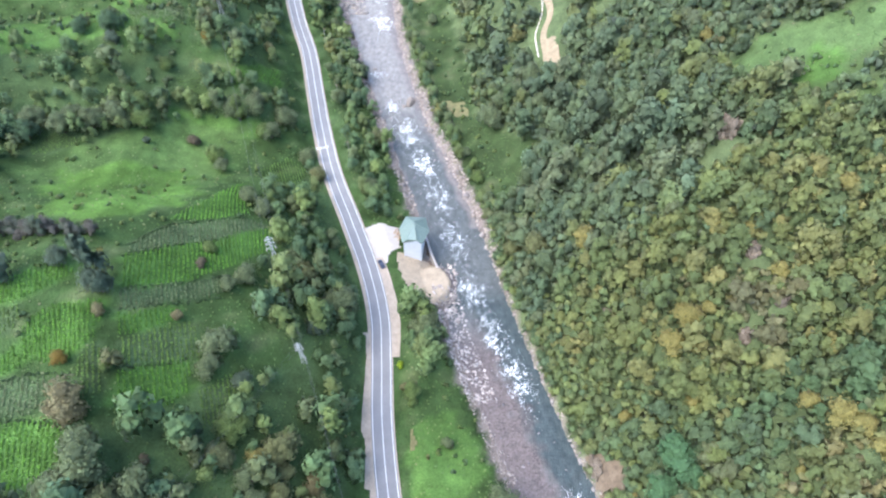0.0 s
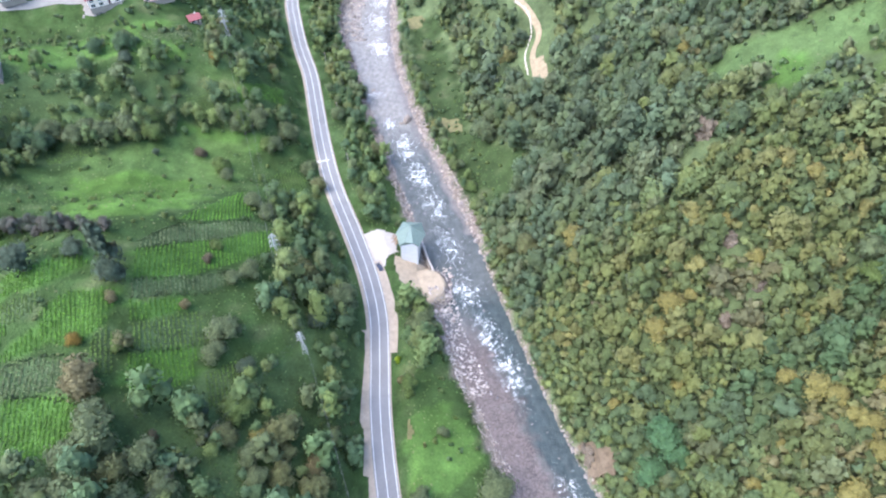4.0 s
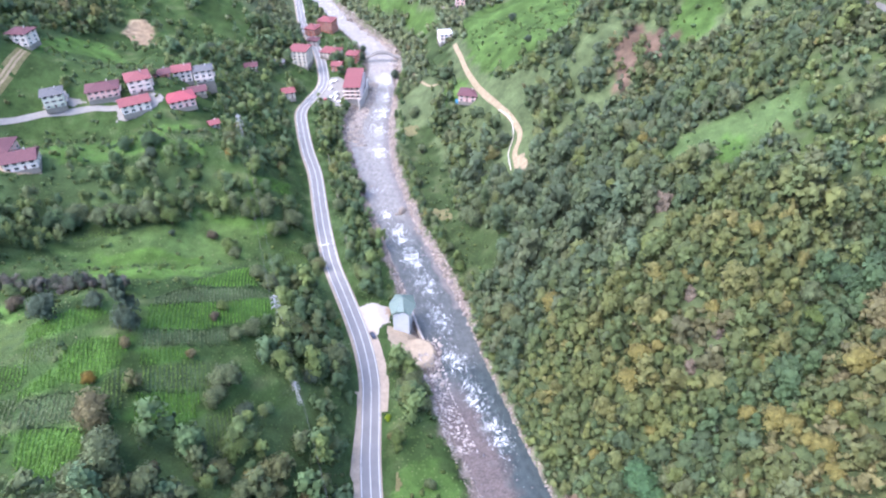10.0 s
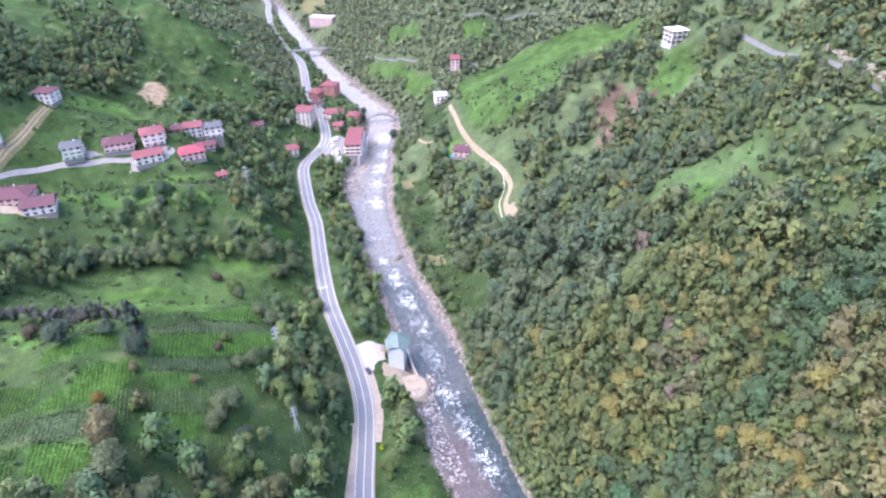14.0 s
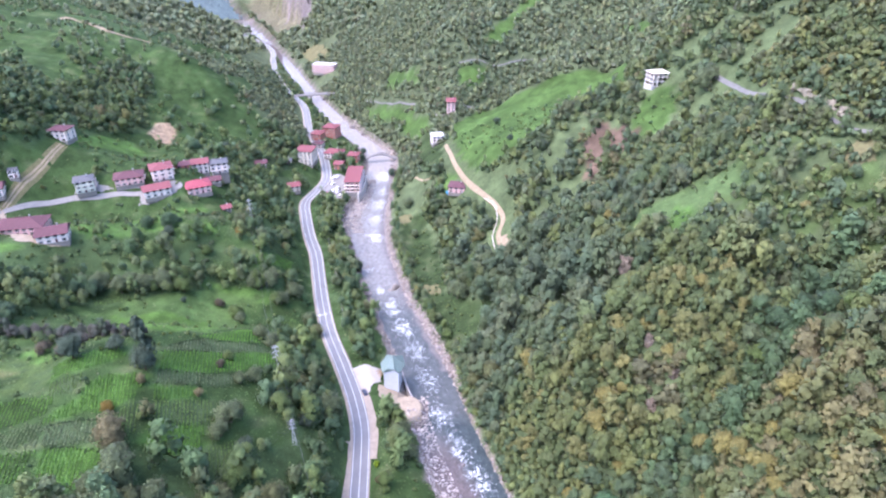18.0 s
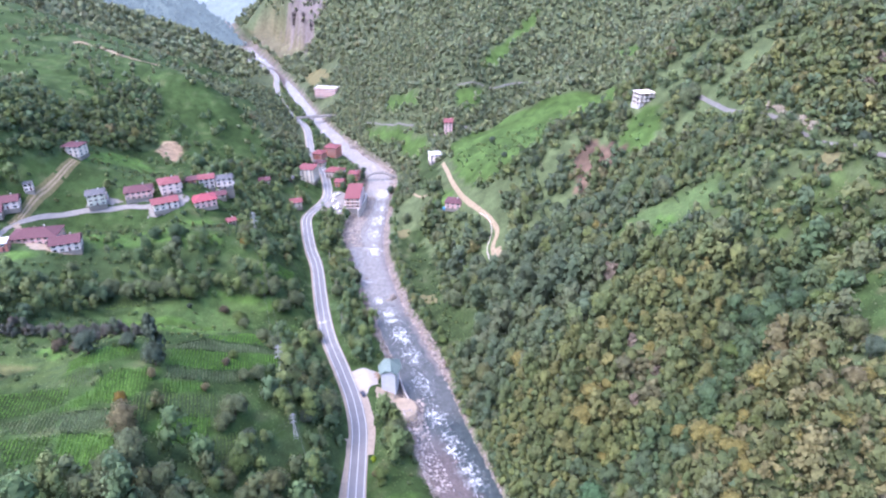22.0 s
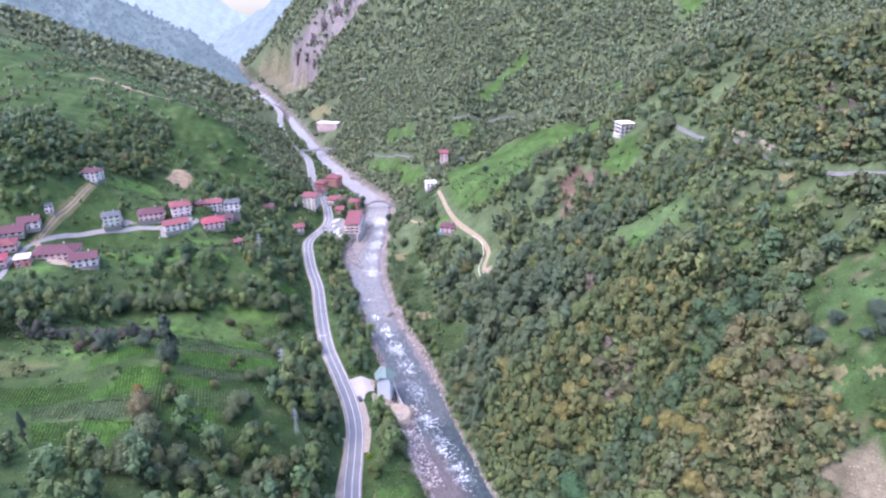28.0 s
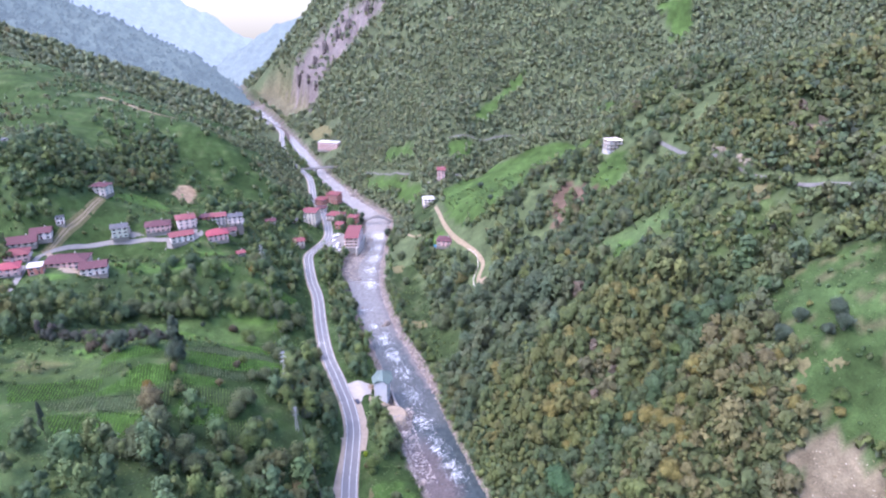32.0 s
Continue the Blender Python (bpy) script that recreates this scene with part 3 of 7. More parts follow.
# ---- ground ----
def spread(lo, hi, fine_lo, fine_hi, step, grow):
    """Grid lines: even in the middle, wider and wider outwards."""
    mid = list(np.arange(fine_lo, fine_hi, step))
    up, s, v = [], step, fine_hi
    while v < hi:
        up.append(v)
        s *= grow
        v += s
    down, s, v = [], step, fine_lo
    while v > lo:
        s *= grow
        v -= s
        down.append(v)
    return np.array(down[::-1] + mid + up + [hi])


gx = spread(-2600, 2600, -290, 260, 2.8, 1.055)
gy = spread(-1200, 4700, -10, 470, 2.8, 1.045)
GX, GY = np.meshgrid(gx, gy)
GZ = land_height(GX, GY)


def ground_tint(x, y):
    """Base colours of turf, field and soil, by what grows where."""
    n1, n2 = rumple(x, y, 16.0, 1.0), rumple(x, y, 5.0, 4.0)
    turf = np.array([0.046, 0.081, 0.025])
    dark = np.array([0.078, 0.104, 0.046])
    straw = np.array([0.115, 0.13, 0.06])
    right = x > river_x(y)
    c = np.empty(x.shape + (3,))
    c[:] = turf
    k = np.clip(0.5 + 0.45 * n1 + 0.3 * n2, 0, 1)[..., None]
    c = c * (0.62 + 0.55 * k)
    s = np.clip(n2 * 0.8 + n1 * 0.5 - 0.35, 0, 0.7)[..., None]
    c = c * (1 - s) + straw * s
    wood = right.copy()
    for p in MEADOWS:
        wood &= ~inside(x + n2 * 3, y + n1 * 3, p)
    wood &= ~(inside(x + n2 * 3, y + n1 * 3, THIN_WOOD) & (n1 + n2 > -0.2))
    for p in WOODS:
        wood |= inside(x + n2 * 3, y + n1 * 3, p)
    wood |= y > 760
    c[~wood & right] *= np.array([0.92, 0.82, 0.95])
    m = inside(x + n2 * 4, y + n1 * 4, MEADOW_SPUR)
    c[m] = (np.array([0.052, 0.088, 0.028]) * (0.6 + 0.7 * k))[m]
    streak = m & (rumple(x * 0.35, y + x * 0.3, 4.0, 6.0) > 0.52)
    c[streak] = (0.1, 0.105, 0.05)
    m = inside(x + n2 * 4, y + n1 * 4, THIN_WOOD)
    c[m] = (np.array([0.064, 0.095, 0.033]) * (0.6 + 0.7 * k))[m]
    for p in (MEADOW_RIDGE, MEADOW_SHELL, *MEADOW_FAR):
        m = inside(x + n2 * 4, y + n1 * 4, p)
        c[m] = (np.array([0.06, 0.106, 0.028]) * (0.6 + 0.7 * k))[m]
    m = inside(x + n2 * 4, y + n1 * 4, MEADOW_SLOPE)
    c[m] = (np.array([0.076, 0.118, 0.042]) * (0.7 + 0.5 * k))[m]
    c[wood & right] = (dark * (0.8 + 0.5 * k))[wood & right]
    c[wood & ~right] = (np.array([0.058, 0.092, 0.034]) * (0.75 + 0.5 * k))[wood & ~right]
    for p in VIVID:
        m = inside(x + n2 * 2, y + n1 * 2, p)
        c[m] = (np.array([0.075, 0.14, 0.034]) * (0.7 + 0.5 * k))[m]
    m = inside(x + n2 * 2, y + n1 * 2, MEADOW_TOP)
    c[m] = (np.array([0.07, 0.118, 0.035]) * (0.6 + 0.7 * k))[m]
    m = inside(x + n2 * 5, y + n1 * 5, MEADOW_BRIGHT)
    c[m] = (np.array([0.076, 0.142, 0.03]) * (0.65 + 0.6 * k))[m]
    m = inside(x + n2 * 4, y + n1 * 4, MEADOW_STREAK)
    c[m] = (np.array([0.066, 0.1, 0.031]) * (0.65 + 0.6 * k))[m]
    band = m & (np.sin((0.5 * x + y) * 0.9 + 3 * n1) > 0.55)
    c[band] = (0.05, 0.078, 0.03)
    m = inside(x + n2 * 2, y + n1 * 2, STRAW_PLOT)
    c[m] = (np.array([0.105, 0.115, 0.045]) * (0.7 + 0.5 * k))[m]
    for p in FIELDS:
        m = inside(x + n2 * 0.6, y + n1 * 0.6, p)
        c[m] = (np.array([0.065, 0.098, 0.04]) * (0.75 + 0.5 * k))[m]
    for p in BRIGHT_FIELDS:
        m = inside(x + n2 * 0.6, y + n1 * 0.6, p)
        c[m] = (np.array([0.062, 0.125, 0.028]) * (0.75 + 0.5 * k))[m]
    for p, col in ((RED_SOIL, (0.13, 0.09, 0.064)), (BARE_SPUR, (0.19, 0.16, 0.105))):
        m = inside(x + n2 * 5, y + n1 * 5, p)
        c[m] = np.array(col) * (0.65 + 0.65 * k[m])
    out = np.abs(x - river_x(y)) - river_half(y)
    far = np.clip((y - 330) / 200, 0, 1)[..., None] * wood[..., None]
    c = c * (1 - far) + np.array((0.08, 0.1, 0.05)) * (0.75 + 0.5 * k) * far
    for p, col in ((SCAR, (0.15, 0.128, 0.118)), (LANDSLIP, (0.36, 0.27, 0.17)), (TERRACE, (0.135, 0.125, 0.075))):
        m = inside(x + n2 * 3, y + n1 * 3, p)
        c[m] = np.array(col) * (0.72 + 0.55 * k[m])
    shore = out < np.where((x > river_x(y)) & (y < 160), 0.6, np.where(y > 620, 1.2, 3.5)) + n2 * 1.2
    c[shore] = (0.2, 0.165, 0.14)
    bed = out < -1
    c[bed] = (0.16, 0.13, 0.12)
    return c


ni, nj = len(gx), len(gy)
idx = np.arange(ni * nj).reshape(nj, ni)
quads = np.stack([idx[:-1, :-1], idx[:-1, 1:], idx[1:, 1:], idx[1:, :-1]], -1).reshape(-1, 4)
ground = big_mesh("ground", np.stack([GX, GY, GZ], -1).reshape(-1, 3), quads, M_GROUND, ground_tint(GX, GY).reshape(-1, 3), smooth=True)
tagged(ground, "steep green valley sides of turf, woodland floor and bare soil", "ground", kind="structure")


# ---- river ----
def ribbon(name, line, offs, lift, material, level=None, kind="structure", label="", category="road", smooth=True, parent=None):
    """A strip laid along a centre line; offs are its cross positions, lift its height over the ground or level."""
    p = np.asarray(line, float)
    d = np.gradient(p, axis=0)
    d /= np.linalg.norm(d, axis=1)[:, None]
    nrm = np.stack([d[:, 1], -d[:, 0]], -1)
    o = np.asarray(offs, float)
    X = p[:, :1] + nrm[:, :1] * o
    Y = p[:, 1:] + nrm[:, 1:] * o
    Z = (land_height(X, Y) if level is None else level(X, Y)) + np.asarray(lift)
    n, m = X.shape
    ix = np.arange(n * m).reshape(n, m)
    q = np.stack([ix[:-1, :-1], ix[:-1, 1:], ix[1:, 1:], ix[1:, :-1]], -1).reshape(-1, 4)[:, ::-1]
    ob = big_mesh(name, np.stack([X, Y, Z], -1).reshape(-1, 3), q, material, smooth=smooth)
    if parent:
        ob.parent = parent
    elif label:
        tagged(ob, label, category, kind=kind)
    return ob


def water_material():
    m = bpy.data.materials.new("river water")
    m.use_nodes = True
    nt = m.node_tree
    b = nt.nodes["Principled BSDF"]
    geo = nt.nodes.new("ShaderNodeNewGeometry")
    at = nt.nodes.new("ShaderNodeAttribute")
    at.attribute_name = "tint"
    sep = nt.nodes.new("ShaderNodeSeparateColor")
    nt.links.new(at.outputs["Color"], sep.inputs[0])
    n = nt.nodes.new("ShaderNodeTexNoise")
    n.inputs["Scale"].default_value, n.inputs["Detail"].default_value, n.inputs["Roughness"].default_value = 1.2, 3.0, 0.55
    n.inputs["Distortion"].default_value = 0.6
    # white crests: thin bent ridges, broken up by a finer spray
    ridge = nt.nodes.new("ShaderNodeMath")
    ridge.operation = "SUBTRACT"
    ridge.inputs[1].default_value = 0.5
    nt.links.new(n.outputs["Fac"], ridge.inputs[0])
    bent = nt.nodes.new("ShaderNodeMath")
    bent.operation = "ABSOLUTE"
    nt.links.new(ridge.outputs[0], bent.inputs[0])
    crest = nt.nodes.new("ShaderNodeMapRange")
    crest.inputs["From Min"].default_value, crest.inputs["From Max"].default_value = 0.0, 0.1
    crest.inputs["To Min"].default_value, crest.inputs["To Max"].default_value = 0.72, 0.3
    nt.links.new(bent.outputs[0], crest.inputs["Value"])
    spray = nt.nodes.new("ShaderNodeTexNoise")
    spray.inputs["Scale"].default_value, spray.inputs["Detail"].default_value = 0.55, 5.0
    spray.inputs["Roughness"].default_value = 0.7
    nt.links.new(geo.outputs["Position"], spray.inputs["Vector"])
    both = nt.nodes.new("ShaderNodeMath")
    both.operation = "MULTIPLY_ADD"
    both.inputs[1].default_value = 0.9
    nt.links.new(spray.outputs["Fac"], both.inputs[0])
    nt.links.new(crest.outputs[0], both.inputs[2])
    flow = nt.nodes.new("ShaderNodeVectorMath")
    flow.operation = "MULTIPLY"
    flow.inputs[1].default_value = (1.2, 0.85, 1.0)
    nt.links.new(geo.outputs["Position"], flow.inputs[0])
    nt.links.new(flow.outputs[0], n.inputs["Vector"])
    add = nt.nodes.new("ShaderNodeMath")
    add.operation = "ADD"
    nt.links.new(both.outputs[0], add.inputs[0])
    nt.links.new(sep.outputs["Red"], add.inputs[1])
    foam = nt.nodes.new("ShaderNodeMapRange")
    foam.inputs["From Min"].default_value, foam.inputs["From Max"].default_value = 1.49, 1.6
    nt.links.new(add.outputs[0], foam.inputs["Value"])
    # pale mix for the real shallows and for painted sky reflection farther off
    shallow_and_sky = nt.nodes.new("ShaderNodeMix")
    shallow_and_sky.data_type = "RGBA"
    shallow_and_sky.inputs["A"].default_value = (0.042, 0.054, 0.053, 1)
    shallow_and_sky.inputs["B"].default_value = (0.27, 0.24, 0.215, 1)
    nt.links.new(sep.outputs["Green"], shallow_and_sky.inputs["Factor"])
    swirl = nt.nodes.new("ShaderNodeTexNoise")
    swirl.inputs["Scale"].default_value, swirl.inputs["Detail"].default_value = 0.35, 5.0
    nt.links.new(flow.outputs[0], swirl.inputs["Vector"])
    silt = nt.nodes.new("ShaderNodeMapRange")
    silt.inputs["From Min"].default_value, silt.inputs["From Max"].default_value = 0.3, 0.7
    silt.inputs["To Min"].default_value, silt.inputs["To Max"].default_value = 0.82, 1.3
    nt.links.new(swirl.outputs["Fac"], silt.inputs["Value"])
    tone = nt.nodes.new("ShaderNodeVectorMath")
    tone.operation = "SCALE"
    nt.links.new(shallow_and_sky.outputs["Result"], tone.inputs[0])
    nt.links.new(silt.outputs[0], tone.inputs["Scale"])
    # reddish pebbles under the shallows
    pebble = nt.nodes.new("ShaderNodeTexVoronoi")
    pebble.inputs["Scale"].default_value = 1.5
    nt.links.new(geo.outputs["Position"], pebble.inputs["Vector"])
    speck = nt.nodes.new("ShaderNodeSeparateColor")
    nt.links.new(pebble.outputs["Color"], speck.inputs[0])
    light = nt.nodes.new("ShaderNodeMapRange")
    light.inputs["To Min"].default_value, light.inputs["To Max"].default_value = 0.72, 1.35
    nt.links.new(speck.outputs["Red"], light.inputs["Value"])
    stones = nt.nodes.new("ShaderNodeVectorMath")
    stones.operation = "SCALE"
    stones.inputs[0].default_value = (0.1, 0.078, 0.071)
    nt.links.new(light.outputs[0], stones.inputs["Scale"])
    bed = nt.nodes.new("ShaderNodeMix")
    bed.data_type = "RGBA"
    nt.links.new(sep.outputs["Blue"], bed.inputs["Factor"])
    nt.links.new(tone.outputs[0], bed.inputs["A"])
    nt.links.new(stones.outputs[0], bed.inputs["B"])
    mix = nt.nodes.new("ShaderNodeMix")
    mix.data_type = "RGBA"
    nt.links.new(foam.outputs[0], mix.inputs["Factor"])
    nt.links.new(bed.outputs["Result"], mix.inputs["A"])
    mix.inputs["B"].default_value = (0.78, 0.8, 0.8, 1)
    nt.links.new(mix.outputs["Result"], b.inputs["Base Color"])
    rough = nt.nodes.new("ShaderNodeMapRange")
    rough.inputs["To Min"].default_value, rough.inputs["To Max"].default_value = 0.22, 0.8
    nt.links.new(foam.outputs[0], rough.inputs["Value"])
    nt.links.new(rough.outputs[0], b.inputs["Roughness"])
    b.inputs["IOR"].default_value = 1.33
    bp = nt.nodes.new("ShaderNodeBump")
    bp.inputs["Strength"].default_value, bp.inputs["Distance"].default_value = 0.7, 0.35
    nt.links.new(n.outputs["Fac"], bp.inputs["Height"])
    nt.links.new(bp.outputs[0], b.inputs["Normal"])
    return m


M_WATER = water_material()


def build_river():
    ys = np.concatenate([np.arange(-300, 20, 4.0), np.arange(20, 520, 0.9), np.arange(520, 1700, 4.0), np.arange(1700, 3300, 15.0)])
    cx, half = river_x(ys), river_half(ys)
    sl = (river_x(ys + 3) - river_x(ys - 3)) / 6
    f = np.linspace(-1, 1, 37)
    w = (half * np.sqrt(1 + sl ** 2) + 1.0)[:, None]
    X = cx[:, None] + f * w
    Y = np.repeat(ys[:, None], len(f), 1)
    # the current's white stretches: y, half length, place across, strength
    wild = np.zeros_like(X)
    for c, r, across, force in ((48, 9, 0.3, 0.75), (94, 13, 0.2, 1.1), (112, 12, 0.1, 1.0), (132, 12, 0.0, 0.92), (158, 14, -0.05, 0.85), (184, 14, 0.0, 0.85), (204, 12, -0.05, 1.1), (226, 14, -0.1, 1.05), (246, 8, -0.25, 0.9), (273, 4, -0.3, 0.8), (322, 14, 0.35, 1.0), (352, 14, 0.4, 0.9), (382, 16, 0.45, 1.0), (410, 14, 0.4, 0.8), (446, 14, 0.2, 0.9)):
        wild = np.maximum(wild, force * np.exp(-((Y - c) / r) ** 2 - ((f - across) / 0.5) ** 2))
    wild = np.clip(wild + 0.1, 0, 1)
    wave = rumple(X, Y, 3.2, 0.3) * 0.7 + rumple(X * 1.6, Y * 0.7, 1.9, 2.3) * 0.55
    Z = water_level(Y) - 0.12 + wave * np.where(Y > 480, 0.03, 0.08 + wild * 0.4)
    edge = np.clip((np.abs(f + 0.1) - 0.62) * 2.6 + 0.2 * rumple(X, Y, 6.0, 1.9), 0, 0.8) * (Y < 480) * np.where((f > 0) & (Y < 165), 0, 1)
    shallow_and_sky = np.maximum(edge, np.clip((-f + 0.12 + 0.12 * rumple(X, Y, 5.0, 7.3)) * 2.4, 0, 1) * 0.5 * np.clip(1.4 - ((Y - 78) / 42) ** 2, 0, 1))
    # farther water whitened to imitate the sky mirrored at a low angle
    shallow_and_sky = np.maximum(shallow_and_sky, np.clip((Y - 125) / 60, 0, 0.16) + np.clip((Y - 215) / 90, 0, 0.46) + np.clip((Y - 420) / 120, 0, 0.42))
    shallow_and_sky = np.maximum(shallow_and_sky, np.clip(-f * 2.2 + 0.2 + 0.3 * rumple(X, Y, 7.0, 2.9), 0, 1) * np.clip(1.5 - np.abs(Y - 385) / 45, 0, 1))
    foam = 0.16 + 0.3 * wild + 0.14 * np.clip(wave, -0.6, 1) * wild
    foam = np.where(Y > 480, 0.3 + 0.06 * rumple(X, Y, 9.0, 3.0), foam) - np.where(Y < 120, shallow_and_sky, 0) * 0.3
    foam += 0.1 * np.exp(-((Y - 445) / 30) ** 2)
    n, m = X.shape
    ix = np.arange(n * m).reshape(n, m)
    q = np.stack([ix[:-1, :-1], ix[:-1, 1:], ix[1:, 1:], ix[1:, :-1]], -1).reshape(-1, 4)
    brown = np.clip((-f + 0.3 + 0.2 * rumple(X, Y, 6.0, 7.3) + 0.1 * rumple(X, Y, 2.5, 1.3)) * 2.0, 0, 0.9) * np.clip(1.5 - ((Y - 74) / 38) ** 2, 0, 1)
    brown = np.maximum(brown, edge * 0.8)
    col = np.stack([foam, shallow_and_sky, brown], -1).reshape(-1, 3)
    ob = big_mesh("water", np.stack([X, Y, Z], -1).reshape(-1, 3), q, M_WATER, col, smooth=True)
    tagged(ob, "fast grey mountain river with white rapids", "river", kind="structure")


build_river()

# ---- highway ----
road_level = lambda X, Y: water_level(Y) + 8
HFINE = run(HIGHWAY, 2.5)
HTAN = np.gradient(HFINE, axis=0)
HTAN /= np.linalg.norm(HTAN, axis=1)[:, None]


def along(off):
    return HFINE + np.stack([HTAN[:, 1], -HTAN[:, 0]], -1) * off


tagged(ribbon("shoulder", HFINE, [-5.0, -3.6, 3.6, 4.2], 0.04, M_GRAVEL, road_level), "pale gravel shoulder beside the highway", "shoulder", kind="structure")
left_edge = run([(-17, 20), (-22.5, 48), (-27, 73), (-28.5, 95), (-29.5, 108)], 2.5)
tagged(ribbon("shoulder", left_edge, [-2.6, 0, 2.6], 0.1, M_GRAVEL, lambda X, Y: water_level(Y) + 7.9), "wide pale gravel verge beside the highway", "shoulder", kind="structure")
right_edge = run([(-16.8, 98), (-17.6, 115), (-22, 132), (-26, 143)], 2.5)
tagged(ribbon("shoulder", right_edge, [-1.8, 0, 1.8], 0.1, M_GRAVEL, lambda X, Y: water_level(Y) + 7.9), "pale gravel verge beside the highway", "shoulder", kind="structure")
tagged(ribbon("road", HFINE, [-3.75, 0, 3.75], 0.14, M_ASPHALT, road_level), "two-lane grey asphalt highway with white lines", "road", kind="structure")
highway = bpy.data.objects["road"]
for off in (-3.25, 0.0, 3.25):
    ribbon("road_line", along(off), [-0.12, 0.12], 0.17, M_LINE, road_level, parent=highway)


def lane(name, pts, width, material, label, lift=0.25):
    return tagged(ribbon(name, run(pts, 3), [-width / 2, 0, width / 2], lift, material), label, "lane", kind="structure")


lane("track", [(16, 420.1), (24, 377.8), (35.5, 344.1), (48.7, 305), (53.7, 281.7), (49.6, 267.2), (51.2, 240.5)], 2.9, M_DIRT, "pale dirt track climbing the green slope", 0.3)
lane("lane", [(-206, 120), (-212, 140), (-217.8, 159.3), (-227, 182.1), (-235.5, 211.2), (-239.2, 223.4), (-238.4, 231.6), (-234.2, 238.4), (-226.2, 249.9), (-215.5, 258.5), (-203.8, 262.8), (-189.7, 266.5), (-176.5, 268.4), (-163.6, 277.7)], 3.2, M_CONCRETE_ROAD, "concrete village lane past the houses")
lane("verge", [(-240.5, 229), (-239, 240.1), (-238.4, 247.9), (-237.6, 256.1), (-234.9, 264.9), (-232.4, 276.3), (-232.7, 295.1)], 6.5, M_STRAW, "bare trampled earth beside the dirt track", 0.12)
for side in (-0.85, 0.85):
    ruts = run([(-240.5, 229), (-239, 240.1), (-238.4, 247.9), (-237.6, 256.1), (-234.9, 264.9), (-232.4, 276.3), (-232.7, 295.1)], 3)
    ruts[:, 0] += side
    lane("track", ruts, 1.0, M_DIRT, "pale wheel rut of the dirt track up to a house", 0.25)
lane("lane", [(172.1, 281), (175.2, 260.8), (179, 219), (179.4, 174.8), (191.9, 145.3), (204.1, 125), (225.9, 81), (260, 40)], 1.5, M_LANE, "narrow mountain lane across the wooded slope", 0.5)
lane("path", [(-21, 443.6), (-17.2, 428.2), (-13.3, 409.7), (-7.4, 394.9), (-2, 385.3), (4.3, 381.2)], 1.6, M_DIRT, "narrow pale footpath from the arch bridge up the meadow", 0.25)
lane("lane", [(-77.5, 644.4), (-41.7, 580.7), (-14.5, 541)], 1.3, M_LANE, "pale lane on the far slope", 0.5)
lane("lane", [(30.6, 543.7), (65.8, 545), (98.1, 550.3), (130, 530.3), (150.1, 489.8)], 1.2, M_LANE, "pale lane on the far slope", 0.5)
lane("lane", [(4.4, 502.5), (19.7, 480.5), (31.4, 475.4)], 1.4, M_CONCRETE_ROAD, "pale lane below the tall house", 0.4)
lane("lane", [(25.7, 497), (34.6, 495.8), (43.6, 494.9)], 1.8, M_CONCRETE_ROAD, "pale lane end beside the tall house", 0.4)
lane("track", [(-364.6, 553.9), (-353.2, 564.1), (-306.8, 534.3), (-265, 523.2)], 5, M_DIRT, "pale path along the ridge meadow", 0.6)


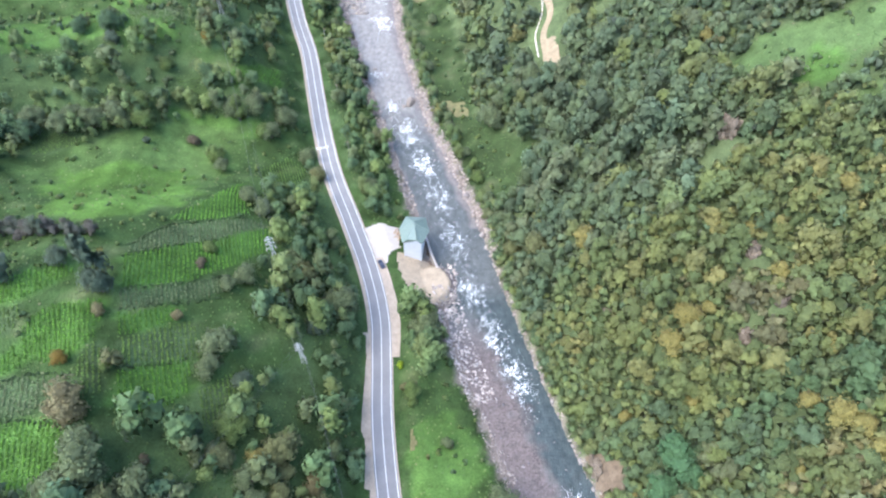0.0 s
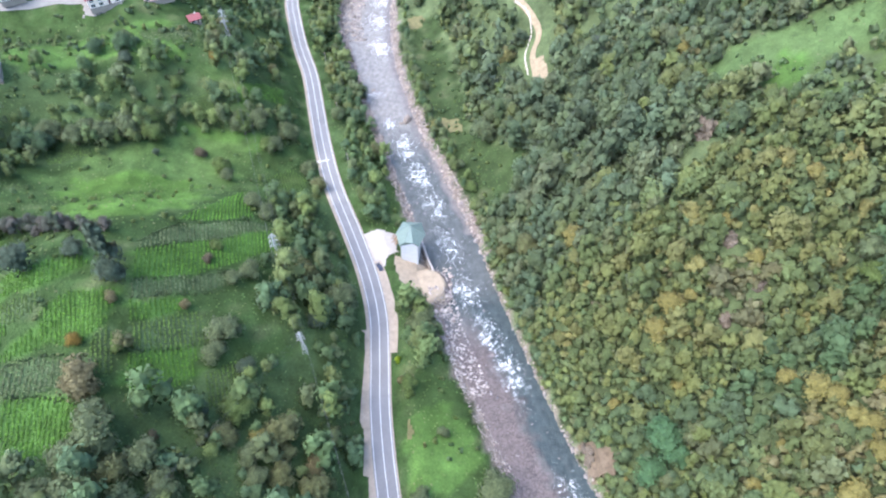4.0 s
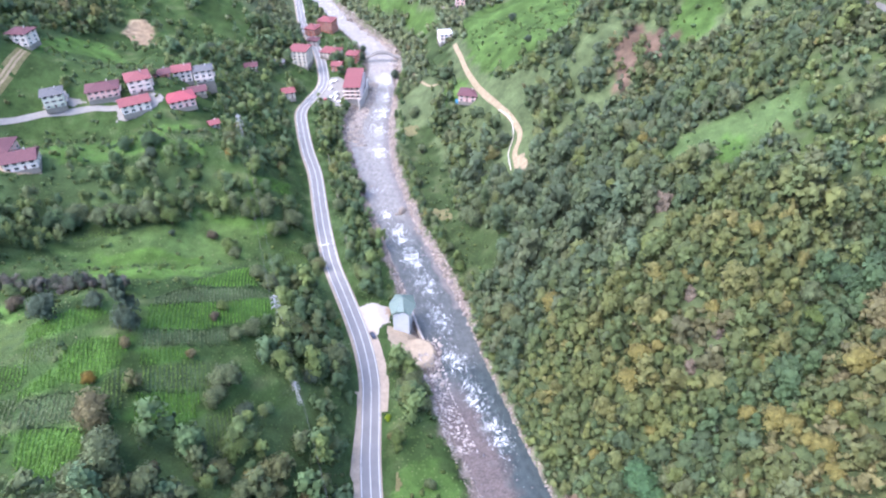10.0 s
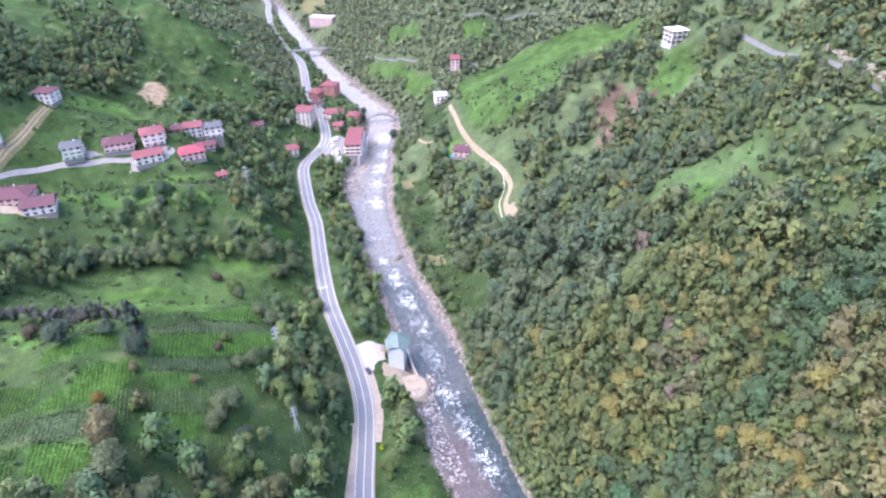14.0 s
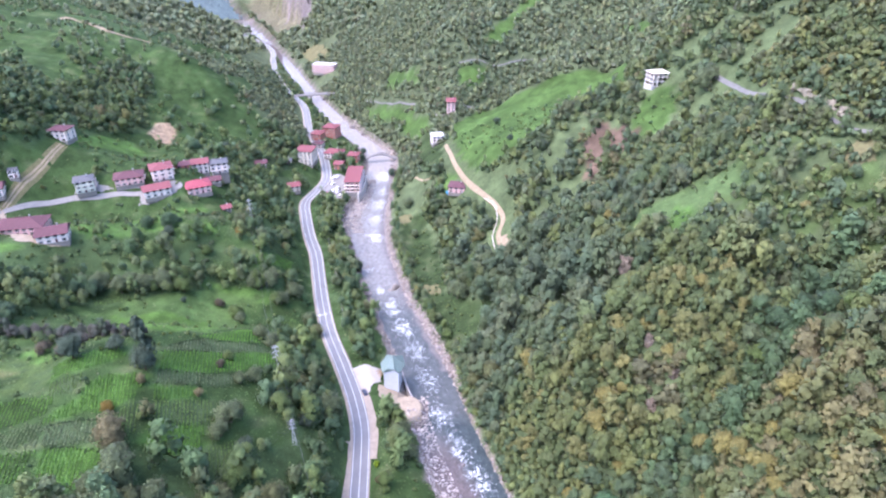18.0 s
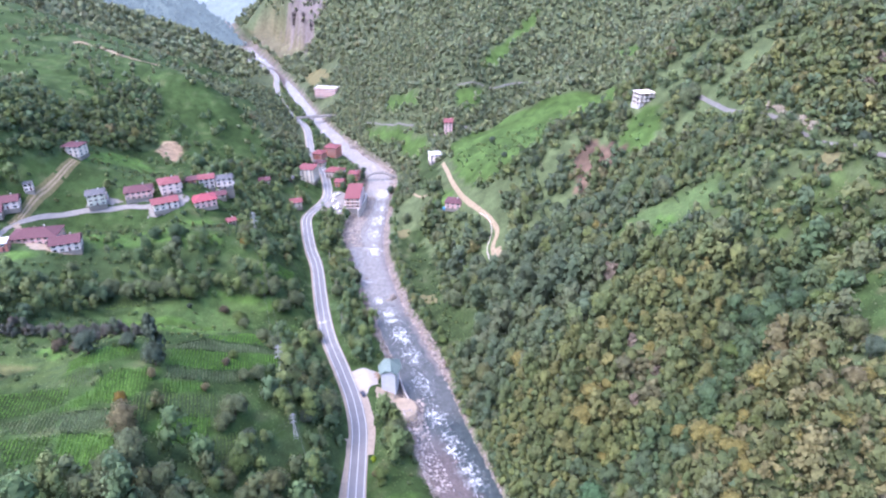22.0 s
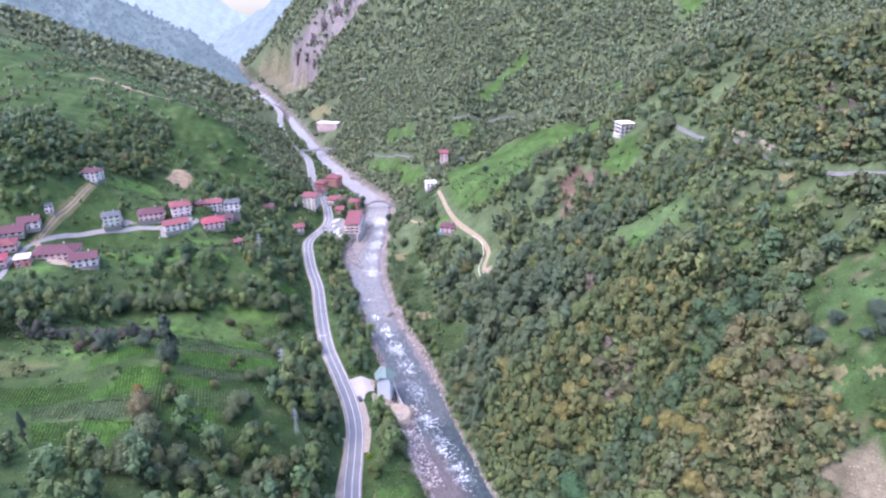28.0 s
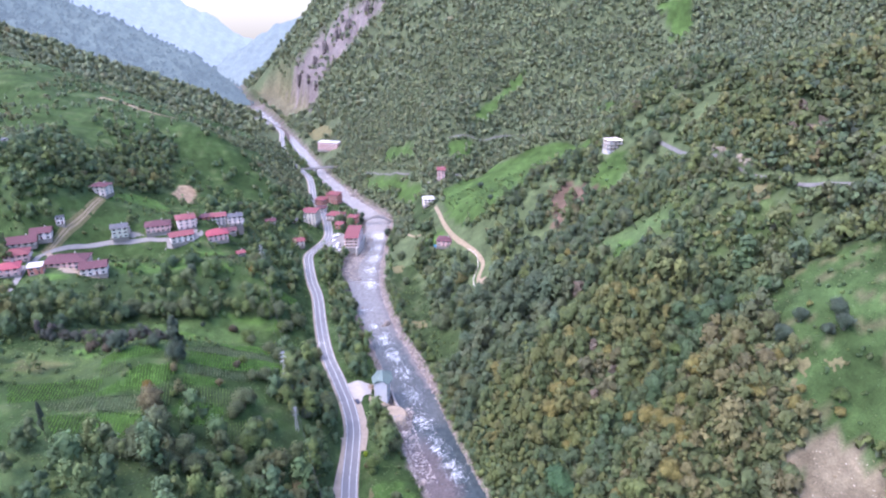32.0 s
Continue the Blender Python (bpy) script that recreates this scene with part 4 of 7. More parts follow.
# ---- trees ----
def crown_shape(rng, leaves, lumps, tall=1.0, size=0.2, cone=0.0, sides=5):
    """Corner points and shading normals, (n, 6, 3), of a crown of radius about 1 over the origin: leaf clumps on lumps, and lumpy cores."""
    centre, radius = [], []
    for i in range(lumps):
        a, h = rng.uniform(0, 2 * math.pi), rng.uniform(0.15, 1.0)
        reach = (1 - cone * h) * rng.uniform(0.1, 0.7) * (1.0 if h < 0.75 else 0.5)
        centre.append((reach * math.cos(a), reach * math.sin(a), (0.25 + 1.15 * h) * tall))
        radius.append(rng.uniform(0.3, 0.54) * (1 - 0.45 * cone * h))
    centre, radius = np.array(centre), np.array(radius)
    pick = rng.choice(lumps, leaves, p=radius ** 2 / np.sum(radius ** 2))
    d = rng.normal(size=(leaves, 3))
    d[:, 2] += 0.35
    d /= np.linalg.norm(d, axis=1)[:, None]
    p = centre[pick] + d * (radius[pick] * rng.uniform(0.8, 1.32, leaves))[:, None]
    nrm = d + rng.normal(scale=0.4, size=d.shape)
    nrm /= np.linalg.norm(nrm, axis=1)[:, None]
    u = np.cross(nrm, rng.normal(size=nrm.shape))
    u /= np.linalg.norm(u, axis=1)[:, None]
    v = np.cross(nrm, u)
    s = size * rng.uniform(0.7, 1.35, leaves)[:, None]
    middle = np.array((0, 0, 0.55 * tall))

    def outward(q, own):
        """Soft normals: away from the lump and from the whole crown."""
        n = 0.28 * own + 0.9 * (q - middle) / (np.linalg.norm(q - middle, axis=-1, keepdims=True) + 0.01) + np.array((0, 0, 0.2))
        return n / np.linalg.norm(n, axis=-1, keepdims=True)

    soft = outward(p, nrm)
    tri = np.stack([p + u * s, p - u * s * 0.6 + v * s * 0.9, p - u * s * 0.5 - v * s * 0.95, soft, soft, soft], 1)
    core = []
    for c, r in zip(centre, radius):
        k = 0.79 * r
        spin = rng.uniform(0, 6.28)
        for a in range(sides):
            t0, t1 = spin + a * 2 * math.pi / sides, spin + (a + 1) * 2 * math.pi / sides
            p0, p1 = (c + k * np.array((math.cos(t) * 0.9, math.sin(t) * 0.9, 0.42)) for t in (t0, t1))
            q0 = c + k * np.array((math.cos((t0 + t1) / 2) * 0.85, math.sin((t0 + t1) / 2) * 0.85, -0.55))
            top = c + np.array((0, 0, k))
            for f in ([p0, p1, top], [q0, p1, p0]):
                f = np.array(f)
                core.append(np.concatenate([f, outward(f, (f - c) / k)]))
    return np.concatenate([tri, np.array(core)])


rng = np.random.default_rng(7)
NEAR = [crown_shape(rng, 230, 9, t, 0.125, c, 4) for t, c in ((1.35, 0.1), (1.5, 0.2), (1.75, 0.35), (1.25, 0), (2.0, 0.45), (1.45, 0.15), (1.6, 0.1), (1.3, 0.2))]
MID = [crown_shape(rng, 66, 6, t, 0.23, c, 3) for t, c in ((1.2, 0.1), (1.5, 0.3), (1.1, 0), (1.8, 0.45))]
SLOPE = [crown_shape(rng, 15, 3, t, 0.4, c, 3) for t, c in ((1.2, 0.1), (1.5, 0.3), (1.1, 0), (1.7, 0.4))]
FAR = [crown_shape(rng, 9, 2, t, 0.52, c, 4) for t, c in ((1.0, 0), (1.3, 0.2), (1.5, 0.3))]
BUSH = [crown_shape(rng, 24, 3, 0.6, 0.34, 0, 3) for _ in range(4)]


def join_crowns(name, shapes, x, y, z, r, tint, rng, label, category="woodland", stretch=None):
    """One mesh of many crowns at those places."""
    co, col, nor = [], [], []
    which = rng.integers(0, len(shapes), len(x))
    turn = rng.uniform(0, 2 * math.pi, len(x))
    up = rng.uniform(0.85, 1.25, len(x)) if stretch is None else stretch
    for k, sh in enumerate(shapes):
        i = np.where(which == k)[0]
        if not len(i):
            continue
        flat, soft = sh[:, :3].reshape(-1, 3), sh[:, 3:].reshape(-1, 3)
        c, s = np.cos(turn[i])[:, None], np.sin(turn[i])[:, None]
        px = (flat[:, 0] * c - flat[:, 1] * s) * r[i][:, None] + x[i][:, None]
        py = (flat[:, 0] * s + flat[:, 1] * c) * r[i][:, None] + y[i][:, None]
        pz = flat[:, 2] * (r[i] * up[i])[:, None] + z[i][:, None]
        co.append(np.stack([px, py, pz], -1).reshape(-1, 3))
        nor.append(np.stack([soft[:, 0] * c - soft[:, 1] * s, soft[:, 0] * s + soft[:, 1] * c, np.repeat(soft[None, :, 2], len(i), 0)], -1).reshape(-1, 3))
        # crown tops tinted lighter as if lit from above, plus random mottling
        top_lit = np.repeat(tint[i][:, None, :], len(flat), 1) * (0.92 + 0.16 * np.clip(flat[:, 2] / 1.5 + rumple(flat[:, 0] * 9, flat[:, 1] * 9, 4.0, k) * 0.3, 0, 1))[None, :, None]
        col.append(top_lit.reshape(-1, 3))
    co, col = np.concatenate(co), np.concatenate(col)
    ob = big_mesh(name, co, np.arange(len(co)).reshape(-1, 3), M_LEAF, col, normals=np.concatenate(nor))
    return tagged(ob, label, category, kind="stuff")


GREENS = np.array([(0.125, 0.165, 0.062), (0.1, 0.148, 0.062), (0.14, 0.175, 0.056), (0.095, 0.142, 0.07), (0.15, 0.175, 0.064), (0.088, 0.128, 0.057), (0.13, 0.152, 0.07)])
AUTUMN = np.array([(0.24, 0.215, 0.075), (0.225, 0.19, 0.08), (0.2, 0.195, 0.065), (0.185, 0.175, 0.078)])
DEEP = np.array([(0.112, 0.155, 0.082), (0.1, 0.138, 0.076), (0.125, 0.168, 0.08), (0.108, 0.158, 0.088), (0.14, 0.17, 0.088)])
OLIVE = np.array([(0.15, 0.18, 0.062), (0.13, 0.17, 0.062), (0.175, 0.195, 0.064), (0.12, 0.16, 0.06), (0.14, 0.172, 0.066), (0.19, 0.195, 0.07), (0.24, 0.225, 0.078)])
COOL = np.array([(0.09, 0.15, 0.066), (0.1, 0.162, 0.07), (0.085, 0.135, 0.06), (0.115, 0.155, 0.068)])
TAN = np.array([(0.19, 0.185, 0.078), (0.175, 0.185, 0.07), (0.14, 0.165, 0.062), (0.225, 0.205, 0.088), (0.125, 0.16, 0.064), (0.19, 0.175, 0.084)])
# stands of trees on the wooded side: outline, leaf colours, share
STANDS = [
    ([(21, 318), (91, 216), (98, 150), (77, 132), (59, 133), (45, 127), (36, 117), (31, 134), (26, 171), (37, 204), (20, 246)], DEEP, 0.92),
    ([(68, 324), (90, 312), (115, 238), (136, 173), (134, 137), (109, 166), (91, 216), (56, 276)], DEEP, 0.7),
    ([(94, 145), (120, 121), (134, 110), (122, 89), (98, 69), (78, 66), (47, 84), (41, 110), (50, 125), (76, 128)], OLIVE, 0.94),
    ([(134, 95), (147, 108), (162, 120), (170, 111), (147, 85), (133, 79), (115, 66), (101, 55), (88, 57), (88, 66), (106, 75), (122, 89)], COOL, 0.97),
    ([(135, 86), (142, 80), (147, 45), (150, 32), (146, 10), (110, 12), (92, 36), (99, 51), (112, 60)], TAN, 0.93),
    ([(184, 287), (258, 330), (357, 390), (330, 200), (208, 142), (187, 161), (184, 232)], OLIVE, 0.6),
    ([(86, 300), (112, 312), (128, 262), (118, 240), (100, 256)], TAN, 0.4)]


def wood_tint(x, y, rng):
    """Leaf colours of single trees: mixed greens with some autumn yellow, and the stands."""
    g = GREENS[rng.integers(0, len(GREENS), len(x))] * np.array((1.24, 1.25, 1.25))
    cluster = rumple(x, y, 7.0, 5.0) + 0.7 * rng.normal(size=len(x))
    a = cluster > np.quantile(cluster, 0.99) - 0.1
    g[a] = AUTUMN[rng.integers(0, len(AUTUMN), a.sum())]
    sx, sy = x + rumple(x, y, 9.0, 2.2) * 5 + rng.normal(scale=1.8, size=len(x)), y + rumple(y, x, 9.0, 4.2) * 5 + rng.normal(scale=1.8, size=len(x))
    for outline, leaves, share in STANDS:
        m = inside(sx, sy, outline) & (rng.random(len(x)) < share)
        # neighbours tend to be of one kind
        kind = np.clip((0.5 + 0.4 * rumple(x, y, 6.5, len(outline)) + 0.17 * rng.normal(size=len(x))) * len(leaves), 0, len(leaves) - 1).astype(int)
        g[m] = leaves[kind[m]] * np.array((1.1, 1.12, 1.1))
    # pinkish-brown scrub round the broken rock
    scrub = np.exp(-(((x - 95) / 9) ** 2 + ((y - 92) / 18) ** 2)) > 0.35 + 0.5 * rng.random(len(x))
    g[scrub] = g[scrub] * 0.45 + np.array((0.175, 0.14, 0.085)) * 0.55
    g = g * 0.94 + g.mean(1, keepdims=True) * 0.06 * np.array((1.15, 1.0, 0.8))
    return g * rng.uniform(0.9, 1.14, (len(x), 1))


def scatter(x0, x1, y0, y1, step, rng):
    X, Y = np.meshgrid(np.arange(x0, x1, step, dtype=float), np.arange(y0, y1, step, dtype=float))
    X[1::2] += step / 2
    x = X.ravel() + rng.uniform(-0.42, 0.42, X.size) * step
    y = Y.ravel() + rng.uniform(-0.42, 0.42, X.size) * step
    return x, y


def clear_of_ways(x, y):
    ok = line_dist(x, y, HIGH[::1]) > 8.5
    out = np.abs(x - river_x(y)) - river_half(y)
    return ok & (out > np.where((x > river_x(y)) & (y < 150), 1.0, 3.2))


# single trees: x, y, crown radius, kind
TREES = [(-93.4, 56.7, 6.2, "s"), (-100.1, 69.2, 2.8, "o"), (-89.6, 68.7, 1.8, "l"), (-85, 42, 7.1, "g"), (-74.4, 38.6, 6.1, "g"), (-68.8, 33.2, 5.4, "g"),
         (-92.1, 26.6, 4.8, "g"), (-65.7, 81.9, 5.9, "g"), (-58.1, 58.7, 5.5, "l"), (-51.5, 52, 3.2, "y"), (-45.7, 54.4, 6.5, "v"), (-78.4, 88.6, 2.2, "s"),
         (-64.5, 109.5, 4.2, "g"), (-68.3, 103.9, 3.4, "g"), (-77.1, 118.2, 2.7, "l"), (-77.7, 110.6, 2.2, "b"), (-123.4, 183.7, 2.0, "d"), (-92.5, 176.7, 3.8, "g"), (-95.9, 84.7, 2.2, "s"), (-141.4, 103.1, 3.2, "b"), (-133, 99.7, 2.6, "b"), (-36.1, 109.8, 7.0, "g"), (-48.9, 119.2, 5.1, "v"),
         (-42.4, 98.3, 3.9, "d"), (-33.7, 110.1, 4.4, "g"), (-58.6, 72.8, 3.4, "d"), (-121.7, 90.8, 5.8, "d"), (-109.9, 98.5, 3.7, "d"), (-96, 183.2, 3.3, "l")]
TREES += [(-108, 191.2, 3.0, "b"), (-77.7, 201.7, 5.0, "g"), (-73.6, 213.1, 5.3, "g"), (-128.5, 200.8, 5.5, "l"), (-164, 182.8, 6.0, "g"), (-151, 186.6, 5.1, "g"),
          (-142.3, 188.9, 5.1, "g"), (-143.4, 226.9, 3.9, "d"), (-106.8, 237.5, 3.8, "o"), (-122.8, 223.3, 3.7, "l"), (-74.5, 153.3, 4.3, "g"), (-67.9, 147.3, 4.3, "g"),
          (-67.9, 56.2, 3.1, "d"), (-75.8, 46.5, 1.7, "b"), (-34.5, 38, 6.2, "v"), (-43.7, 41.3, 4.6, "v"), (-5.6, 109.9, 7.2, "g"), (-1.2, 101.5, 4.5, "g"),
          (-10.1, 83, 4.0, "l"), (19.4, 45.7, 7.2, "g"), (-5, 42.6, 4.2, "g"), (-14.6, 94.4, 1.6, "n")]
TREES += [(72, 59, 8.0, "t"), (69, 50, 6.4, "t"), (76, 53, 5.4, "t"), (74.1, 89.7, 5.4, "y"), (76, 78.9, 3.5, "y"), (53.3, 137.8, 5.3, "y"), (114, 116.5, 3.5, "y"), (106.9, 59.1, 5.2, "y"),
          (112.9, 46.7, 4.2, "y"), (98.3, 48.6, 1.8, "y"), (91.6, 40, 2.8, "y"), (106.6, 31.7, 5.6, "y"), (101.1, 206.8, 3.7, "y"), (73.5, 243.1, 7.4, "g"),
          (99.2, 189.3, 4.0, "g"), (94.8, 115, 3.4, "y"), (100.5, 101.6, 3.3, "y"), (71.1, 119.7, 2.7, "y"), (61.3, 73.4, 2.9, "y"), (22.3, 219.6, 7.0, "g"),
          (33.2, 226.9, 6.5, "g"), (-43.4, 267.8, 4.7, "d"), (-32.8, 212.3, 5.3, "v"), (-52.7, 243.4, 3.9, "g"), (-31.6, 179.8, 4.4, "g")]
TREES += [(193.4, 148.3, 3.1, "d"), (175.7, 168.3, 2.5, "d"), (172.2, 225.4, 3.3, "d"), (125.7, 64.3, 6.5, "y"), (134.3, 35.8, 4.4, "y"), (125.9, 35.6, 3.6, "y"),
          (111.5, 49.4, 3.8, "y"), (156.1, 24.3, 3.3, "l"), (146.7, 30.6, 1.9, "y"), 
          (168.1, 276.8, 8.0, "g"), (135.8, 95.8, 5.6, "k"), (147, 90.2, 5.6, "k"), (126.5, 95.1, 5.1, "g"), (58.6, 413.5, 3.6, "d"),
          (63.8, 355.1, 2.8, "d"), (78, 96.1, 5.1, "y"), (-67, 508, 4.0, "d"), (-162.4, 390.8, 4.8, "d")]
TREES += [(-86.1, 47, 5.4, "g"), (-88.4, 36, 5.6, "g"), (-80, 34, 5.2, "v"), (-85.3, 28, 5.8, "g"), (-75.3, 28, 4.8, "g"), (-59.8, 50.1, 4.4, "v"), (-51.8, 45.8, 4.8, "g"), (-43.8, 48.5, 3.6, "v"), (-36.2, 47, 4.2, "s"), (-49.4, 39, 4.2, "g"),
          (-53, 123.2, 4.6, "g"), (-67.1, 74.5, 4.4, "g"), (-129.9, 198.4, 5.0, "g"), (-89.3, 207.1, 5.0, "l")]
TREES += [(-9.4, 79.3, 2.0, "l"), (-13, 86, 1.6, "s"), (2.5, 66, 2.4, "g"), (-9.7, 272.5, 4.2, "g"), (-5.6, 251.1, 3.6, "g"), (2.5, 224.5, 3.4, "g"), (6, 214, 2.8, "l"), (10.2, 206.3, 3.2, "g"), (15.8, 190, 3.6, "l"), (20, 178, 3.2, "g"), (24.5, 164.3, 4.4, "g"), (29.2, 148.9, 4.6, "v"),
          (36.8, 144, 6.2, "v"), (26.6, 227.4, 5.0, "g"), (35.5, 224.5, 5.6, "g"), (40.8, 237.7, 5.4, "g"), (32.2, 246.7, 4.6, "l"), (43.9, 218.9, 5.2, "g"), (-7.1, 317.8, 4.0, "g"), (11.4, 322.3, 3.6, "d"),
          (-14.1, 361.8, 4.6, "g"), (-0.7, 345.7, 2.8, "d"), (-28, 404, 4.6, "g"), (-33.7, 447, 5.0, "d"), (-20.2, 301.8, 3.4, "g"), (-14.2, 289.3, 3.6, "g"), (102.1, 65.2, 3.6, "y"), (127.5, 89, 5.0, "l"), (112.9, 39.8, 3.4, "y"), (83.3, 97.2, 3.0, "y"), (78.8, 73.1, 3.2, "y")]
TREES += [(-135.9, 192, 6.4, "g"), (-126, 191.6, 5.6, "l"), (-93.3, 207.8, 5.4, "g"), (-84.2, 210.8, 6.0, "g"), (-72.2, 213.6, 5.2, "g"), (-80.1, 200.9, 4.6, "l"), (-97.2, 184, 4.6, "l"), (-144, 186.4, 6.0, "g"), (-153, 181, 5.6, "g"), (-164.2, 176.1, 5.8, "k"), (-171.1, 173.6, 5.4, "k"), (-62, 196.9, 4.6, "g"), (-55.5, 185.7, 4.8, "v"), (-66.1, 164.3, 4.4, "l"), (-157.7, 231.3, 4.4, "k"), (-145.3, 234.6, 5.6, "k"), (-110.3, 251.3, 5.2, "v")]
TREES += [(154.2, 52.7, 3.4, "d"), (147.2, 49.5, 4.4, "d"), (164.8, 48.8, 4, "d"), (163.3, 41.7, 3.6, "d"), (158.5, 42.5, 2.8, "d"), (146.6, 58.8, 5.2, "v"), (143.2, 79.2, 5.5, "g"), (136.8, 76.1, 4.2, "s"), (140.2, 43.8, 4.4, "s"), (143.3, 28, 3.3, "y"), (154.9, 21, 2.3, "y"), (143.3, 43.9, 3, "y"), (150.7, 84.2, 4.5, "l"), (136.6, 92.2, 5.5, "k"), (143, 95.6, 5.5, "k"), (152.2, 102, 5, "k"), (122.6, 62.5, 3.4, "s"), (118.2, 55.3, 3.6, "y"), (109.4, 55.8, 4, "y"), (120.5, 41.7, 3.6, "v"), (135.2, 34.7, 3.4, "v"), (141.1, 63, 2.4, "y")]
KINDS = {
    "g": ((0.15, 0.19, 0.09), "broad grey-green broadleaf tree with a rounded crown"),
    "l": ((0.14, 0.2, 0.06), "light green young broadleaf tree"),
    "y": ((0.29, 0.26, 0.085), "broadleaf tree turning autumn yellow"),
    "v": ((0.175, 0.19, 0.08), "olive-green broadleaf tree in the roadside wood"),
    "d": ((0.1, 0.14, 0.09), "dark blue-green dense tree"),
    "s": ((0.225, 0.2, 0.1), "straw-brown withered tree above the crop plots"),
    "o": ((0.24, 0.165, 0.035), "small orange-leaved autumn tree"),
    "b": ((0.15, 0.125, 0.08), "bare brownish shrub among the fields"),
    "t": ((0.1, 0.195, 0.085), "bright blue-green leafy tree on the slope"),
    "k": ((0.085, 0.145, 0.07), "cool green leafy tree in the ravine"),
    "n": ((0.3, 0.42, 0.03), "small bright yellow-green shrub by the road"),
}
tree_rng = np.random.default_rng(3)
SINGLE = [crown_shape(tree_rng, 1150, 14, t, 0.072, c) for t, c in ((0.85, 0), (0.95, 0.1), (1.05, 0.15))]
CONE = crown_shape(tree_rng, 520, 14, 2.2, 0.13, 0.75)


def trunk_mesh(height, width, spread_r, rng):
    """A tapered trunk with a few limbs."""
    bm = bmesh.new()

    def limb(a, b, r0, r1):
        a, b = Vector(a), Vector(b)
        q = (b - a).to_track_quat("Z", "Y")
        rings = []
        for p, r in ((a, r0), (a.lerp(b, 0.55) + Vector((rng.normal(), rng.normal(), 0)) * r0 * 0.5, (r0 + r1) / 2), (b, r1)):
            rings.append([bm.verts.new(p + q @ Vector((math.cos(k * 2.0944 / 2) * r, math.sin(k * 2.0944 / 2) * r, 0))) for k in range(6)])
        for lo, hi in zip(rings, rings[1:]):
            for k in range(6):
                bm.faces.new((lo[k], lo[(k + 1) % 6], hi[(k + 1) % 6], hi[k]))

    limb((0, 0, -0.5), (0, 0, height), width, width * 0.45)
    for k in range(5):
        a = k * 1.26 + rng.uniform(0, 0.6)
        z = height * rng.uniform(0.45, 0.85)
        limb((0, 0, z), (math.cos(a) * spread_r * 0.6, math.sin(a) * spread_r * 0.6, z + spread_r * rng.uniform(0.3, 0.7)), width * 0.45, width * 0.14)
    return bm


def single_tree(x, y, r, kind, shape=None, stretch=1.0, name="tree"):
    colour, label = KINDS[kind]
    root = tagged(new(name), label, "tree")
    root.location = (x, y, ground_z(x, y))
    part("trunk", trunk_mesh(r * 0.9 * stretch, 0.07 * r + 0.06, r, tree_rng), M_BARK, root)
    sh = SINGLE[int(tree_rng.integers(0, 3))] if shape is None else shape
    a = tree_rng.uniform(0, 6.28)
    turned = np.array(((math.cos(a), math.sin(a), 0), (-math.sin(a), math.cos(a), 0), (0, 0, 1)))
    co = (sh[:, :3].reshape(-1, 3) * np.array((r, r, r * stretch))) @ turned
    soft = sh[:, 3:].reshape(-1, 3) @ turned
    n = len(co)
    blotch = 1 + 0.14 * np.repeat(tree_rng.normal(size=(n // 3, 1)), 3, 0).clip(-1.5, 1.5)
    crown = big_mesh("crown", co, np.arange(n).reshape(-1, 3), M_LEAF, np.array(colour) * blotch, normals=soft)
    crown.parent = root
    return root


for x, y, r, kind in TREES:
    single_tree(x, y, r, kind)
single_tree(-97.1, 91.3, 4.4, "d", SINGLE[1], 1.5)
single_tree(-98, 95.4, 5.2, "d", CONE, 1.3, "conifer_tree")
single_tree(-64, 480, 2.5, "d", SINGLE[1], 2.0)
single_tree(-121.9, 35.1, 1.9, "d", CONE, 2.3, "cypress_tree")
single_tree(-90.8, 205.6, 3.6, "l", CONE, 1.2, "poplar_tree")
OPEN_POINTS = [(x, y, r * 0.6) for x, y, r, k in TREES] + [(-95.9, 93.8, 5), (-121.4, 35.3, 3), (-90.6, 205.6, 4)]


# ---- crop plots: rows of leafy plants ----
crop_rng = np.random.default_rng(11)
BRIGHT, MIDDLE, DULL = (0.1, 0.225, 0.03), (0.11, 0.19, 0.042), (0.14, 0.18, 0.088)
PLOTS = [(p, BRIGHT, 104) for p in PLOTS_BRIGHT] + [(p, DULL, 104) for p in PLOTS_DULL] + [(p, MIDDLE, 104) for p in PLOTS_MIDDLE]
PLOTS += [
    ([(-79.3, 182.1), (-70, 194), (-62.2, 190.8), (-60.2, 172.6), (-71, 155)], MIDDLE, 108), ([(-97.3, 223), (-82.1, 247.8), (-78.3, 234.9), (-94.1, 217.5)], BRIGHT, 20), ([(-119.9, 220.7), (-108.2, 223.9), (-106.5, 215.7), (-118, 213.3)], MIDDLE, 20),
    ([(-157.3, 67.4), (-132.9, 73.9), (-120.5, 74), (-119.8, 66), (-126, 61.9), (-147.7, 53.5)], BRIGHT, 104), ([(-133.5, 55.1), (-119, 63), (-117.5, 60), (-114, 51), (-129.8, 48.5)], DULL, 104), ([(-128, 45.7), (-113, 49.5), (-111.5, 38), (-119.4, 34.4)], BRIGHT, 104), ([(-166.1, 177.8), (-156.5, 180.5), (-142.9, 179.2), (-159.7, 166.6)], MIDDLE, 45),
    ([(-145.5, 251.3), (-127.9, 268.4), (-118.3, 249.5), (-135.4, 233)], DULL, 40),
]
CROP_WORDS = {BRIGHT: "bright green leafy crop in close rows", MIDDLE: "green crop rows on a sloping plot", DULL: "grey-green crop rows, half harvested"}


